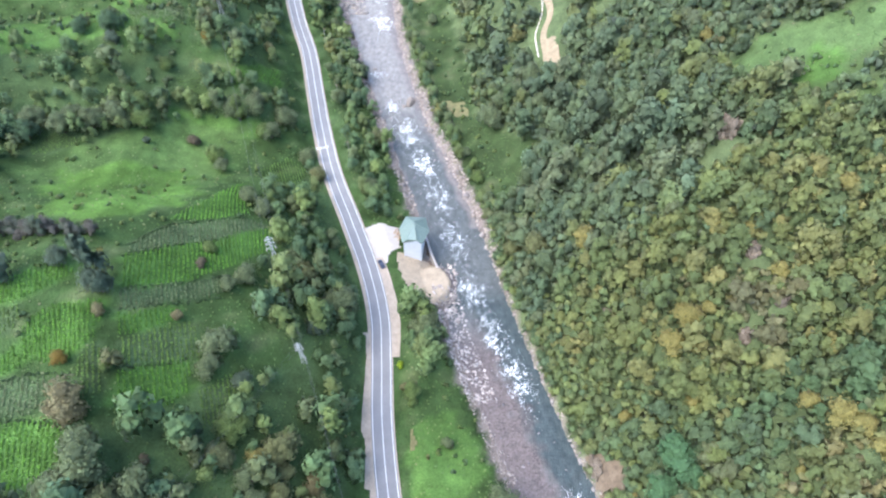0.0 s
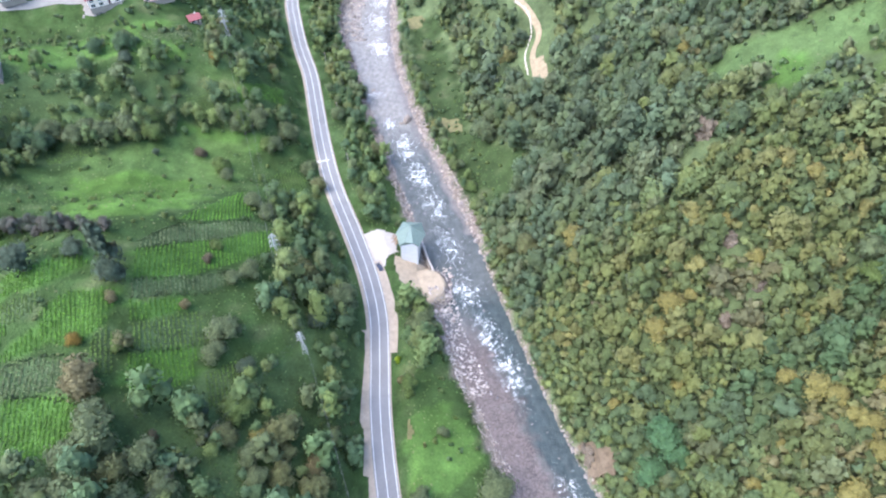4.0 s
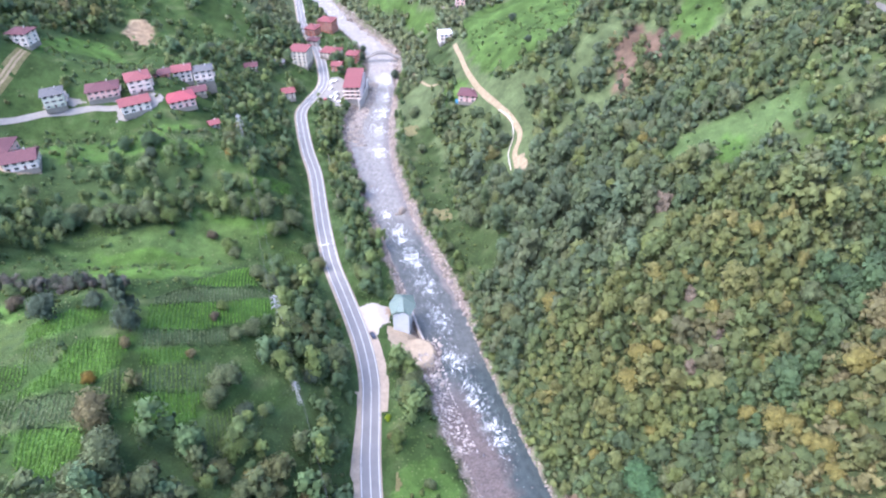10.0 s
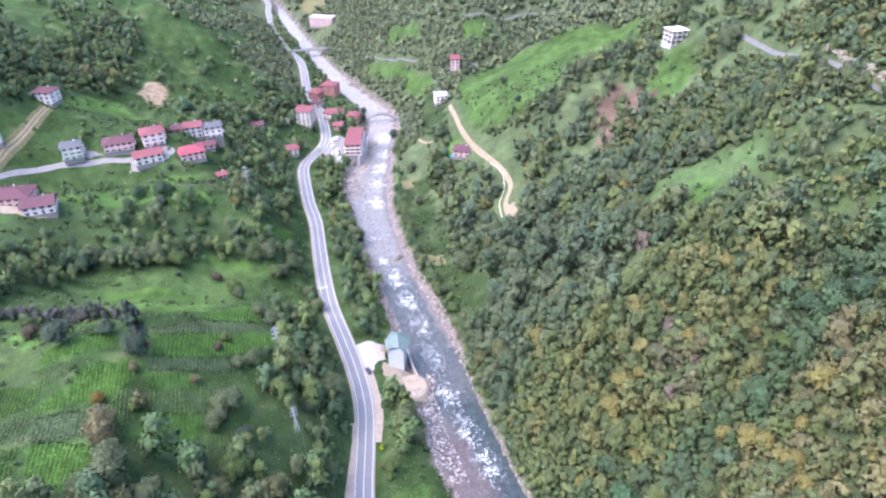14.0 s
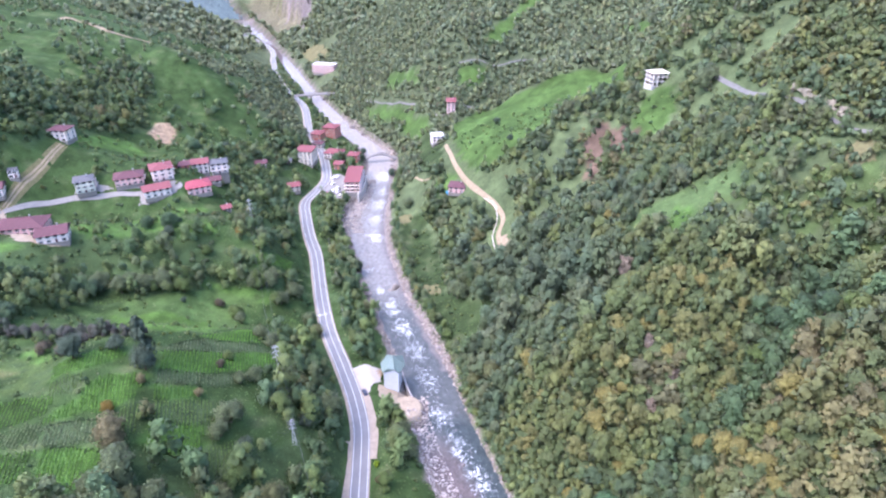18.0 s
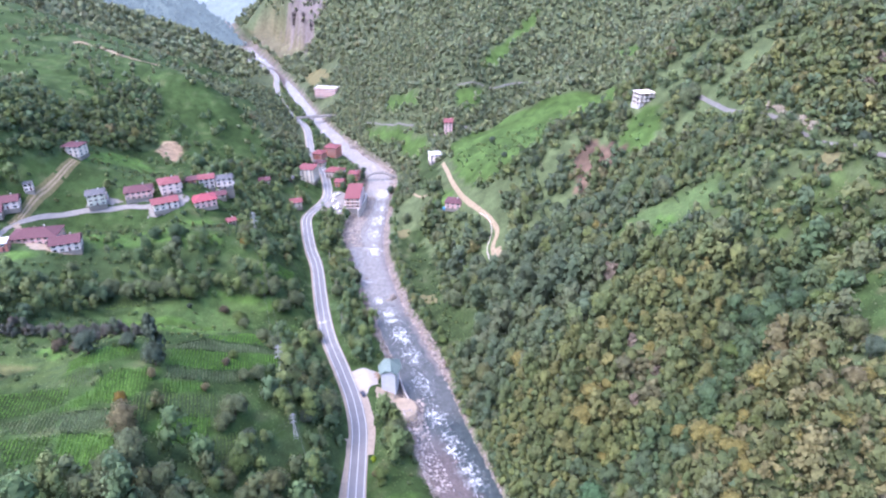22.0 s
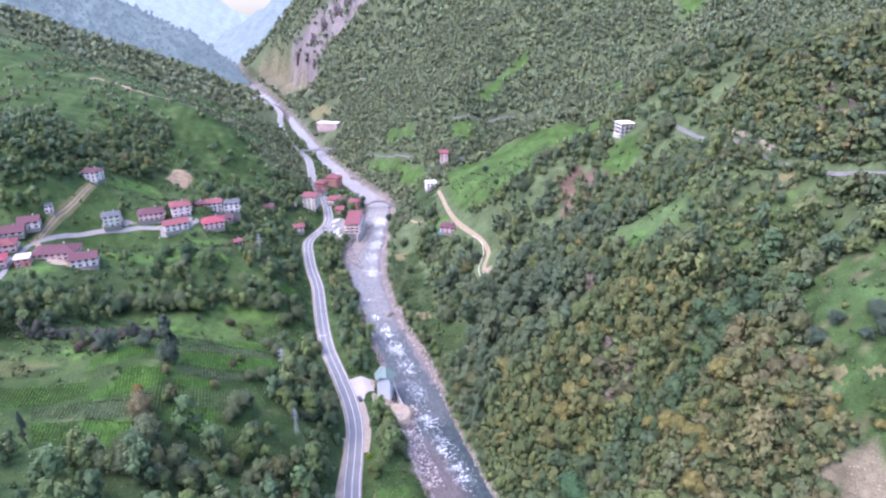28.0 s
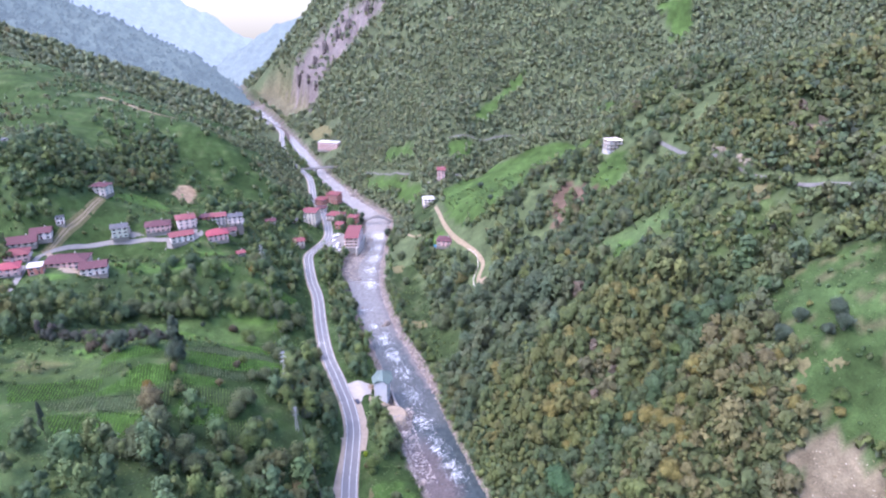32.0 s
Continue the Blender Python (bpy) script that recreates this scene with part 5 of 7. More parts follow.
def crop_plot(poly, colour, turn):
    p = np.array(poly, float)
    mid = p.mean(0)
    reach = np.abs(p - mid).max() * 1.5
    gap = 1.2
    u, v = np.meshgrid(np.arange(-reach, reach, 0.6), np.arange(-reach, reach, gap))
    u = u.ravel() + crop_rng.normal(scale=0.12, size=u.size)
    v = v.ravel() + crop_rng.normal(scale=0.08, size=v.size) + 0.5 * np.sin(u.ravel() / 9)
    c, s = math.cos(radians(turn)), math.sin(radians(turn))
    x, y = mid[0] + u * c - v * s, mid[1] + u * s + v * c
    ok = inside(x, y, poly) & (crop_rng.random(len(x)) < (0.93 if colour is not DULL else 0.78))
    x, y = x[ok], y[ok]
    z = land_height(x, y)
    h = crop_rng.uniform(0.35, 0.7, len(x))
    n = len(x)
    # each plant: three crossed leaf blades
    co = np.zeros((n, 4, 3, 3))
    for k in range(4):
        a = crop_rng.uniform(0, 6.28, n)
        w = crop_rng.uniform(0.32, 0.55, n)
        dx, dy = np.cos(a) * w, np.sin(a) * w
        co[:, k, 0] = np.stack([x - dy * 0.6, y + dx * 0.6, z + 0.05], -1)
        co[:, k, 1] = np.stack([x + dy * 0.6, y - dx * 0.6, z + 0.05], -1)
        co[:, k, 2] = np.stack([x + dx, y + dy, z + h], -1)
    tint = np.array(colour) * crop_rng.uniform(0.75, 1.25, (n, 1)) * (1 + 0.3 * rumple(x, y, 7.0, 2.2))[:, None]
    ob = big_mesh("crop_plot", co.reshape(-1, 3), np.arange(n * 12).reshape(-1, 3), M_LEAF, np.repeat(tint, 12, 0), normals=np.tile((0.0, 0.0, 1.0), (n * 12, 1)))
    tagged(ob, CROP_WORDS[colour], "crop field", kind="stuff")


for poly, colour, turn in PLOTS:
    crop_plot(poly, colour, turn)
# dark grassy terrace edges between the plots
EDGES = [[(-93.7, 93.6), (-83.2, 99.2), (-69.7, 108.6)], [(-92.2, 86.6), (-80.5, 93.2), (-69.3, 99.5)], [(-116.2, 61), (-108.1, 65.3), (-97.6, 65.8)], [(-112, 51.6), (-104.3, 52.7), (-94.7, 52.2)], [(-87.8, 69.6), (-78.7, 73.5), (-69.5, 78.9)], [(-97.3, 106.5), (-86.8, 116.2), (-74.2, 126.1)], [(-97.9, 111.3), (-91.1, 124.9), (-72.5, 140)]]
for edge in EDGES:
    line = run(edge, 0.7)
    ex, ey = (line + crop_rng.normal(scale=0.25, size=line.shape)).T
    er = crop_rng.uniform(0.3, 0.6, len(ex))
    edge_tint = np.array((0.065, 0.1, 0.043)) * crop_rng.uniform(0.7, 1.4, (len(ex), 1))
    join_crowns("terrace_edge", BUSH, ex, ey, land_height(ex, ey) - 0.15, er, edge_tint, crop_rng, "dark weedy terrace edge between the crop plots", "terrace edge")


# ---- patches of laid ground ----
def patch(name, poly, material, label, lift=0.15, step=0.8, rag=0.5):
    """A thin sheet of laid ground inside an outline, with a ragged edge."""
    p = np.array(poly, float)
    x0, y0 = p.min(0) - 1
    x1, y1 = p.max(0) + 1
    X, Y = np.meshgrid(np.arange(x0, x1, step), np.arange(y0, y1, step))
    Z = land_height(X, Y) + lift
    keep = inside(X + rumple(X, Y, 2.5, 1.0) * rag, Y + rumple(Y, X, 2.5, 2.0) * rag, poly)
    n, m = X.shape
    ix = np.arange(n * m).reshape(n, m)
    q = np.stack([ix[:-1, :-1], ix[:-1, 1:], ix[1:, 1:], ix[1:, :-1]], -1).reshape(-1, 4)
    q = q[keep.ravel()[q].all(1)]
    used, inv = np.unique(q, return_inverse=True)
    ob = big_mesh(name, np.stack([X, Y, Z], -1).reshape(-1, 3)[used], inv.reshape(-1, 4), material, smooth=True)
    return tagged(ob, label, "ground", kind="structure")


patch("yard", [(-35.5, 158), (-25.9, 161.8), (-18, 160), (-16.9, 148.4), (-20.9, 145.2), (-22.8, 138), (-28.5, 140)], M_SLAB, "pale concrete forecourt beside the highway", 0.22)
patch("yard", [(-19.9, 146.1), (-14, 147), (-5, 146), (1, 141), (4.5, 134), (3, 125.5), (-5, 122.5), (-11.9, 125.1), (-16.9, 135)], M_SOIL, "bare sandy earth yard on the river bank", 0.3)
patch("yard", [(-86.5, 432), (-78, 434), (-70, 428), (-70.2, 395.3), (-66, 386), (-84.6, 381.9), (-90, 386), (-90, 394), (-86, 408), (-85.5, 420)], M_CONCRETE_ROAD, "concrete car park of the riverside town", 0.3)


M_BLUFF = mat("stony brown bluff", (0.15, 0.115, 0.08), 0.95, 0.4, 0.5, 0.3, spec=0.1)
patch("plot", [(-21.5, 351.4), (-10.3, 351), (-9.6, 340.1), (-20, 337.4)], M_STRAW, "dry straw-coloured garden plot in the meadow", 0.2, 0.8, 1.2)
patch("plot", [(177.2, 152.9), (184.4, 156.1), (188.9, 148.6), (182.9, 140.5), (175, 144.3)], M_STRAW, "dry straw-coloured plot below the mountain lane", 0.3)
patch("track_end", [(48.6, 264), (54.1, 264.7), (56.5, 251.3), (54.8, 241.2), (50.2, 240.1), (47.8, 251.7)], M_DIRT, "trampled earth where the dirt track ends", 0.35)
patch("yard", [(-229, 990), (-206, 1008), (-163, 919), (-159.8, 878.7), (-195, 909)], M_STRAW, "tan open yard behind the far building", 0.6, 3.0, 3.0)
patch("bare_patch", [(51, 66), (60, 63), (62, 54), (58, 47), (53, 51), (51, 58)], M_BLUFF, "bare earthy bluff above the river bend", 0.3, 0.8, 1.6)
for straw in ([(148.2, 42), (151.6, 36.7), (149.5, 33.8), (146.9, 37.1)], [(155.5, 35.4), (161, 32.6), (160, 30.6), (155.7, 32.6)], [(144.4, 35), (147.6, 33.8), (145.8, 31), (143.4, 32.3)]):
    patch("bare_patch", straw, M_STRAW, "pale trampled straw on the spur meadow", 0.2, 0.4, 1.4)
patch("bare_patch", [(-10.5, 71), (-8, 70), (-7.6, 63), (-10, 62)], M_STRAW, "small bare brown patch on the grassy bank", 0.2)
patch("bare_patch", [(-1.1, 248.2), (11.3, 242.3), (13.7, 230.4), (5, 233.3), (0.5, 238.1)], M_STRAW, "trampled straw-brown patch of meadow", 0.2, 0.8, 1.4)

patch("yard", [(-214, 262), (-200, 266), (-190, 270.5), (-177.7, 271.4), (-176, 277), (-192, 270), (-204, 272), (-216, 269)], M_CONCRETE_ROAD, "pale concrete yard before the village houses", 0.3, 0.8, 0.8)
patch("yard", [(-174.9, 259.7), (-156.8, 267.3), (-151.2, 279.1), (-159.4, 281.6), (-177.7, 270.3)], M_CONCRETE_ROAD, "worn concrete yard round the gabled house", 0.3, 0.8, 0.8)
patch("yard", [(-240.6, 228.4), (-207.5, 191.4), (-186.6, 199.1), (-184.9, 203.8), (-199.7, 198.5), (-238.9, 232.6)], M_SOIL, "bare earth yard before the maroon-roofed houses", 0.3, 0.8, 1.0)

# ---- buildings ----
def plain(name, verts, faces, material, parent, label=""):
    return mesh_part(name, verts, faces, material, parent, label)


window_meshes = {}


def window_mesh(w, h):
    """Frame with mullion, and its pane."""
    key = (round(w, 1), round(h, 1))
    if key not in window_meshes:
        bm = bmesh.new()
        t = 0.09
        for x0, x1, z0, z1 in ((-w / 2, w / 2, -h / 2, -h / 2 + t), (-w / 2, w / 2, h / 2 - t, h / 2), (-w / 2, -w / 2 + t, -h / 2 + t, h / 2 - t), (w / 2 - t, w / 2, -h / 2 + t, h / 2 - t), (-t / 2, t / 2, -h / 2 + t, h / 2 - t)):
            box(bm, x0, -0.06, z0, x1, 0.06, z1)
        frame_me = bpy.data.meshes.new("window")
        bm.to_mesh(frame_me)
        bm.free()
        frame_me.materials.append(M_FRAME)
        bm = bmesh.new()
        box(bm, -w / 2 + t, -0.02, -h / 2 + t, w / 2 - t, 0.02, h / 2 - t)
        pane_me = bpy.data.meshes.new("pane")
        bm.to_mesh(pane_me)
        bm.free()
        pane_me.materials.append(M_GLASS)
        window_meshes[key] = (frame_me, pane_me)
    return window_meshes[key]


def add_window(parent, x, y, z, turn, w, h):
    fm, pm = window_mesh(w, h)
    f = new("window", fm)
    f.parent = parent
    f.matrix_basis = pose(x, y, z, 0, 0, turn)
    g = new("pane", pm)
    g.parent = f
    return f


def roof_part(root, kind, w, d, top, over, rise, material):
    """Hip, gable or flat roof with a thickness."""
    a, b = w / 2 + over, d / 2 + over
    t = 0.25
    if kind == "flat":
        bm = bmesh.new()
        box(bm, -a, -b, top, a, b, top + 0.35)
        return part("roof", bm, material, root)
    if kind == "hip":
        k = max(0.0, a - b) if a >= b else 0.0
        j = max(0.0, b - a) if b > a else 0.0
        ridge = [(-k, -j, top + rise), (k, j, top + rise)]
    else:
        ridge = [(-a, 0, top + rise), (a, 0, top + rise)]
    eave = [(-a, -b, top), (a, -b, top), (a, b, top), (-a, b, top)]
    low = [(x, y, z - t) for x, y, z in eave]
    v = eave + ridge + low
    if kind == "hip" and b > a:
        f = [(0, 1, 4), (1, 2, 5, 4), (2, 3, 5), (3, 0, 4, 5)]
    else:
        f = [(0, 1, 5, 4), (1, 2, 5), (2, 3, 4, 5), (3, 0, 4)]
    f += [(6, 7, 1, 0), (7, 8, 2, 1), (8, 9, 3, 2), (9, 6, 0, 3), (9, 8, 7, 6)]
    ob = plain("roof", v, f, material, root)
    if kind == "hip":
        # ridge capping
        bm = bmesh.new()
        p, q = ridge
        box(bm, p[0] - 0.2, p[1] - 0.2, p[2] - 0.1, q[0] + 0.2, q[1] + 0.2, q[2] + 0.12)
        part("ridge_cap", bm, material, ob)
    return ob


M_PLINTH = mat("bare concrete plinth", (0.24, 0.215, 0.185), 0.9, 0.12, 0.6)


def house(x, y, w, d, storeys, turn, walls, roofing, roof="hip", label="", rise=2.4, balconies=0, over=0.9, sink=2.5, storey=2.5, category="house", z=None, cols=None):
    """A house: body, plinth, roof, windows on four sides, door, balconies and chimney. turn: degrees that its front turns from facing -y."""
    root = tagged(new("house"), label, category)
    base = ground_z(x, y) if z is None else z
    root.matrix_basis = pose(x, y, base, 0, 0, turn)
    top = storeys * storey
    bm = bmesh.new()
    box(bm, -w / 2, -d / 2, 0.0, w / 2, d / 2, top)
    if roof == "gable":
        v = [bm.verts.new(p) for p in ((-w / 2, -d / 2, top), (-w / 2, d / 2, top), (-w / 2, 0, top + rise * 0.93), (w / 2, -d / 2, top), (w / 2, d / 2, top), (w / 2, 0, top + rise * 0.93))]
        bm.faces.new((v[0], v[2], v[1]))
        bm.faces.new((v[3], v[4], v[5]))
    part("wall", bm, walls, root)
    bm = bmesh.new()
    box(bm, -w / 2 - 0.08, -d / 2 - 0.08, -sink, w / 2 + 0.08, d / 2 + 0.08, 0.35)
    part("plinth", bm, M_PLINTH, root)
    roof_part(root, roof, w, d, top + 0.02, over if roof != "flat" else 0.25, rise, roofing)
    n = cols or max(2, int(w / 3.2))
    m = max(1, int(d / 3.6))
    for s in range(storeys):
        zc = s * storey + 1.5
        for i in range(n):
            xx = -w / 2 + w * (i + 0.5) / n
            if s == 0 and i == n // 2:
                bm = bmesh.new()
                box(bm, xx - 0.55, -d / 2 - 0.08, 0.35, xx + 0.55, -d / 2 + 0.02, 2.5)
                part("door", bm, M_ROOF_MAROON, root)
            else:
                add_window(root, xx, -d / 2 - 0.04, zc, 0, 2.0, 1.6)
            add_window(root, xx, d / 2 + 0.04, zc, 180, 1.3, 1.35)
        for i in range(m):
            yy = -d / 2 + d * (i + 0.5) / m
            add_window(root, w / 2 + 0.04, yy, zc, 90, 1.6, 1.5)
            add_window(root, -w / 2 - 0.04, yy, zc, -90, 1.6, 1.5)
    for s in range(1, 1 + balconies):
        bm = bmesh.new()
        box(bm, -w * 0.42, -d / 2 - 1.4, s * storey - 0.18, w * 0.42, -d / 2, s * storey)
        slab = part("balcony", bm, M_WHITE, root)
        bm = bmesh.new()
        box(bm, -w * 0.42, -d / 2 - 1.4, s * storey, w * 0.42, -d / 2 - 1.28, s * storey + 0.95)
        box(bm, -w * 0.42, -d / 2 - 1.28, s * storey, -w * 0.42 + 0.1, -d / 2, s * storey + 0.95)
        box(bm, w * 0.42 - 0.1, -d / 2 - 1.28, s * storey, w * 0.42, -d / 2, s * storey + 0.95)
        part("parapet", bm, walls, slab)
        bm = bmesh.new()
        box(bm, w / 2, -d * 0.4, s * storey - 0.18, w / 2 + 1.3, d * 0.3, s * storey)
        side = part("balcony", bm, M_WHITE, root)
        bm = bmesh.new()
        box(bm, w / 2 + 1.18, -d * 0.4, s * storey, w / 2 + 1.3, d * 0.3, s * storey + 0.95)
        part("parapet", bm, M_WHITE, side)
    if roof != "flat":
        bm = bmesh.new()
        box(bm, w * 0.18, d * 0.08, top + rise * 0.3, w * 0.18 + 0.6, d * 0.08 + 0.6, top + rise + 0.7)
        part("chimney", bm, M_CONC, root)
    return root


HOUSES = [
    # the hillside village
    (-208, 266, 11, 9, 3, 27, M_MINT, M_ROOF_GREY, "hip", "tall pale green house with white balconies and a grey sheet roof", 1.6, 2),
    (-185, 276, 17, 10, 2, 23, M_PINK, M_ROOF_MAROON, "hip", "pale pink house under a broad dark maroon roof", 2.6, 1),
    (-168, 285, 13, 11, 3, 29, M_WHITE, M_ROOF_RED, "hip", "white three-storey house with a red hipped roof", 2.2, 2),
    (-166.3, 269.5, 16, 9, 2, 31, M_WHITE, M_ROOF_RED, "gable", "white house with a brownish red gabled roof by the lane", 2.2, 0),
    (-145, 281.5, 15, 10, 2, 29, M_PINK, M_ROOF_PINK, "hip", "pale house with a bright pink-red hipped roof", 3.0, 0),
    (-155.3, 316.2, 11, 9, 3, 21, M_WHITE, M_ROOF_RED, "gable", "white upper house with a pale red roof", 1.6, 0),
    (-162, 303, 9, 7, 1, 23, M_ORANGE, M_ROOF_MAROON, "gable", "low shed with a dark red roof", 1.6, 0),
    (-144.1, 301.3, 13, 7, 1, 21, M_CREAM, M_ROOF_MAROON, "gable", "low outbuilding with a purple-brown roof", 1.6, 0),
    (-126.2, 273.1, 5, 4.5, 1, 33, M_CREAM, M_ROOF_RED, "gable", "small hut with a rusty red roof among shrubs", 1.3, 0),
    (-212.4, 208.3, 25, 12, 2, 12, M_PINK, M_ROOF_MAROON, "hip", "long house with a large dark red roof", 3.2, 0),
    (-194.1, 204, 15, 10, 2, 22, M_WHITE, M_ROOF_MAROON, "gable", "white house with a maroon gabled roof", 2.6, 0),
    (-220.9, 190.8, 8, 7, 2, 23, M_ORANGE, M_ROOF_WHITE, "flat", "small orange kiosk house with a white roof", 1.0, 0),
    (-247, 241.2, 12, 9, 2, 24, M_WHITE, M_ROOF_MAROON, "gable", "old white house with a dark maroon roof", 2.6, 0),
    (-255.2, 231, 19, 11, 1, 24, M_WHITE, M_ROOF_MAROON, "gable", "row of dark-roofed old houses", 3.2, 0),
    (-234.2, 186.6, 12, 9, 2, 27, M_PINK, M_ROOF_PINK, "hip", "pink house with a red roof beside the lane", 2.4, 1),
    (-241.8, 255.5, 5, 4, 2, 23, M_WHITE, M_ROOF_GREY, "flat", "narrow white house by the track", 1.0, 0),
    (-236, 303.4, 12, 9, 3, -5, M_WHITE, M_ROOF_MAROON, "hip", "white house with a maroon roof at the track's end", 1.8, 0),
    (-360.2, 381, 12, 10, 3, -12, M_WHITE, M_ROOF_GREY, "flat", "white house high on the hillside", 1.0, 0),
    (-244.7, 210.3, 14, 10, 2, 26, M_PINK, M_ROOF_RED, "hip", "pink house with a dull red roof beside the lane", 2.6, 1),
    # the riverside town
    (-110.5, 444.1, 16, 14, 5, -8, M_CREAM, M_ROOF_RED, "flat", "tall cream apartment block beside the highway", 1.0, 0),
    (-105.9, 555.3, 15, 12, 5, -18, M_ORANGE, M_ROOF_RED, "hip", "tall red-orange building with a red hipped roof", 2.6, 0),
    (-117, 536, 11, 11, 3, -18, M_ORANGE, M_ROOF_RED, "hip", "lower red-roofed wing of the orange building", 2.2, 0),
    (-112, 510, 10, 8, 2, -14, M_WHITE, M_ROOF_MAROON, "hip", "small white house with a dark roof", 1.6, 0),
    (-90.7, 476.6, 17, 11, 2, -14, M_WHITE, M_ROOF_RED, "hip", "white house with a broad dull red roof", 3.0, 0),
    (-81.8, 447.8, 8, 8, 2, -10, M_ORANGE, M_ROOF_RED, "gable", "small orange-brown house with a red roof", 1.6, 0),
    (-72.1, 474.6, 10, 9, 3, -10, M_ORANGE, M_ROOF_RED, "hip", "small red-roofed house near the arch bridge", 1.8, 0),
    (-109.7, 383.7, 9, 8, 2, 20, M_CREAM, M_ROOF_RED, "gable", "weathered red-brown house in the trees", 1.8, 0),
    (-157, 824, 35, 13, 5, -14, M_PINK, M_ROOF_WHITE, "flat", "long pale pink school-like building by the river", 1.0, 0),
    (-138.1, 397.8, 9, 7, 1, 12, M_CREAM, M_ROOF_MAROON, "gable", "low old house with a brown roof among trees", 1.6, 0),
    (-123.9, 425.7, 8, 6, 1, 5, M_WHITE, M_ROOF_GREY, "gable", "small grey-roofed shed above the town", 1.3, 0),
    # across the river
    (8.8, 440.9, 11, 9, 3, 12, M_WHITE, M_ROOF_WHITE, "flat", "white flat-roofed house on the green ridge", 1.0, 1),
    (25.1, 354.1, 13, 10, 2, -12, M_PINK, M_ROOF_MAROON, "hip", "pink and white house with a maroon roof by the dirt track", 1.8, 0),
    (21.5, 481.3, 8, 8, 5, 0, M_PINK, M_ROOF_RED, "gable", "tall narrow red and pink house on the slope", 2.6, 0),
]
for x, y, w, d, n, turn, walls, roofing, kind, label, rise, balc in HOUSES:
    house(x, y, w * 0.95, d * 1.15, n, turn, walls, roofing, kind, label, rise, balc)
    OPEN_POINTS.append((x, y, max(w, d) * 0.62))
# the upper house's grey-roofed twin, lifted to fit the camera's view; tall plinth where the ground falls away
house(-143.6, 318.8, 11.5, 9, 3, 21, M_WHITE, M_ROOF_GREY, "hip", "white house with a grey hipped roof beside its red-roofed twin", 1.5, 1, sink=8.0, z=ground_z(-155.3, 316.2) - 1.2)
OPEN_POINTS.append((-143.6, 318.8, 7.5))


def hotel():
    """The long red-roofed building on the river wall."""
    root = tagged(new("hotel"), "long three-storey building with a flat red roof above the river wall", "building")
    x, y, turn, w, d = -63.4, 411, 1, 12, 35
    root.matrix_basis = pose(x, y, -1.5, 0, 0, turn)
    bm = bmesh.new()
    box(bm, -w / 2, -d / 2, 0, w / 2, d / 2, 9)
    part("wall", bm, M_HOTEL, root)
    bm = bmesh.new()
    box(bm, -w / 2 - 0.3, -d / 2 - 0.3, -9, w / 2 + 0.3, d / 2 + 0.3, 0)
    part("plinth", bm, M_OLDSTONE, root)
    roof_part(root, "gable", w, d, 9.05, 0.8, 0.9, M_ROOF_RED)
    for s in range(3):
        bm = bmesh.new()
        box(bm, -w / 2 - 0.9, -d / 2 - 1.0, s * 3 - 0.15, w / 2 + 1.2, -d / 2, s * 3 + 0.1)
        box(bm, w / 2, -d / 2, s * 3 - 0.15, w / 2 + 1.2, d / 2, s * 3 + 0.1)
        part("balcony", bm, M_WHITE, root)
        for k in range(9):
            add_window(root, w / 2 + 0.05, -d / 2 + 2 + k * 3.8, s * 3 + 1.6, 90, 2.2, 1.7)
        for k in range(3):
            add_window(root, -w / 2 + 2.2 + k * 4, -d / 2 - 0.05, s * 3 + 1.6, 0, 2.2, 1.7)
    OPEN_POINTS.append((x, y, 17))


hotel()


def concrete_shell():
    """The unfinished frame house on the ridge."""
    root = tagged(new("unfinished_house"), "unfinished white concrete frame house of three open floors", "building")
    root.matrix_basis = pose(151.4, 313.3, ground_z(151.4, 313.3) - 0.3, 0, 0, 14)
    w, d, h = 10.5, 9, 2.7
    for s in range(4):
        bm = bmesh.new()
        box(bm, -w / 2 - 0.6, -d / 2 - 0.6, s * h, w / 2 + 0.6, d / 2 + 0.6, s * h + 0.28)
        part("slab", bm, M_WHITE if s == 3 else M_CONC, root)
        if s == 3:
            break
        for i in range(4):
            for j in range(3):
                bm = bmesh.new()
                cx, cy = -w / 2 + 0.3 + i * (w - 0.6) / 3, -d / 2 + 0.3 + j * (d - 0.6) / 2
                box(bm, cx - 0.22, cy - 0.22, s * h + 0.28, cx + 0.22, cy + 0.22, (s + 1) * h)
                part("column", bm, M_WHITE, root)
        bm = bmesh.new()
        box(bm, -w / 2 + 0.6, d / 2 - 0.5, s * h + 0.28, w / 2 - 0.6, d / 2 - 0.3, (s + 1) * h)
        box(bm, -0.8, -1.5, s * h + 0.28, 0.8, -1.3, (s + 1) * h)
        part("infill_wall", bm, M_CREAM, root)
    bm = bmesh.new()
    box(bm, -w / 2 - 0.3, -d / 2 - 0.3, -5, w / 2 + 0.3, d / 2 + 0.3, 0)
    part("plinth", bm, M_CONC, root)
    OPEN_POINTS.append((151.4, 311.6, 11))


concrete_shell()


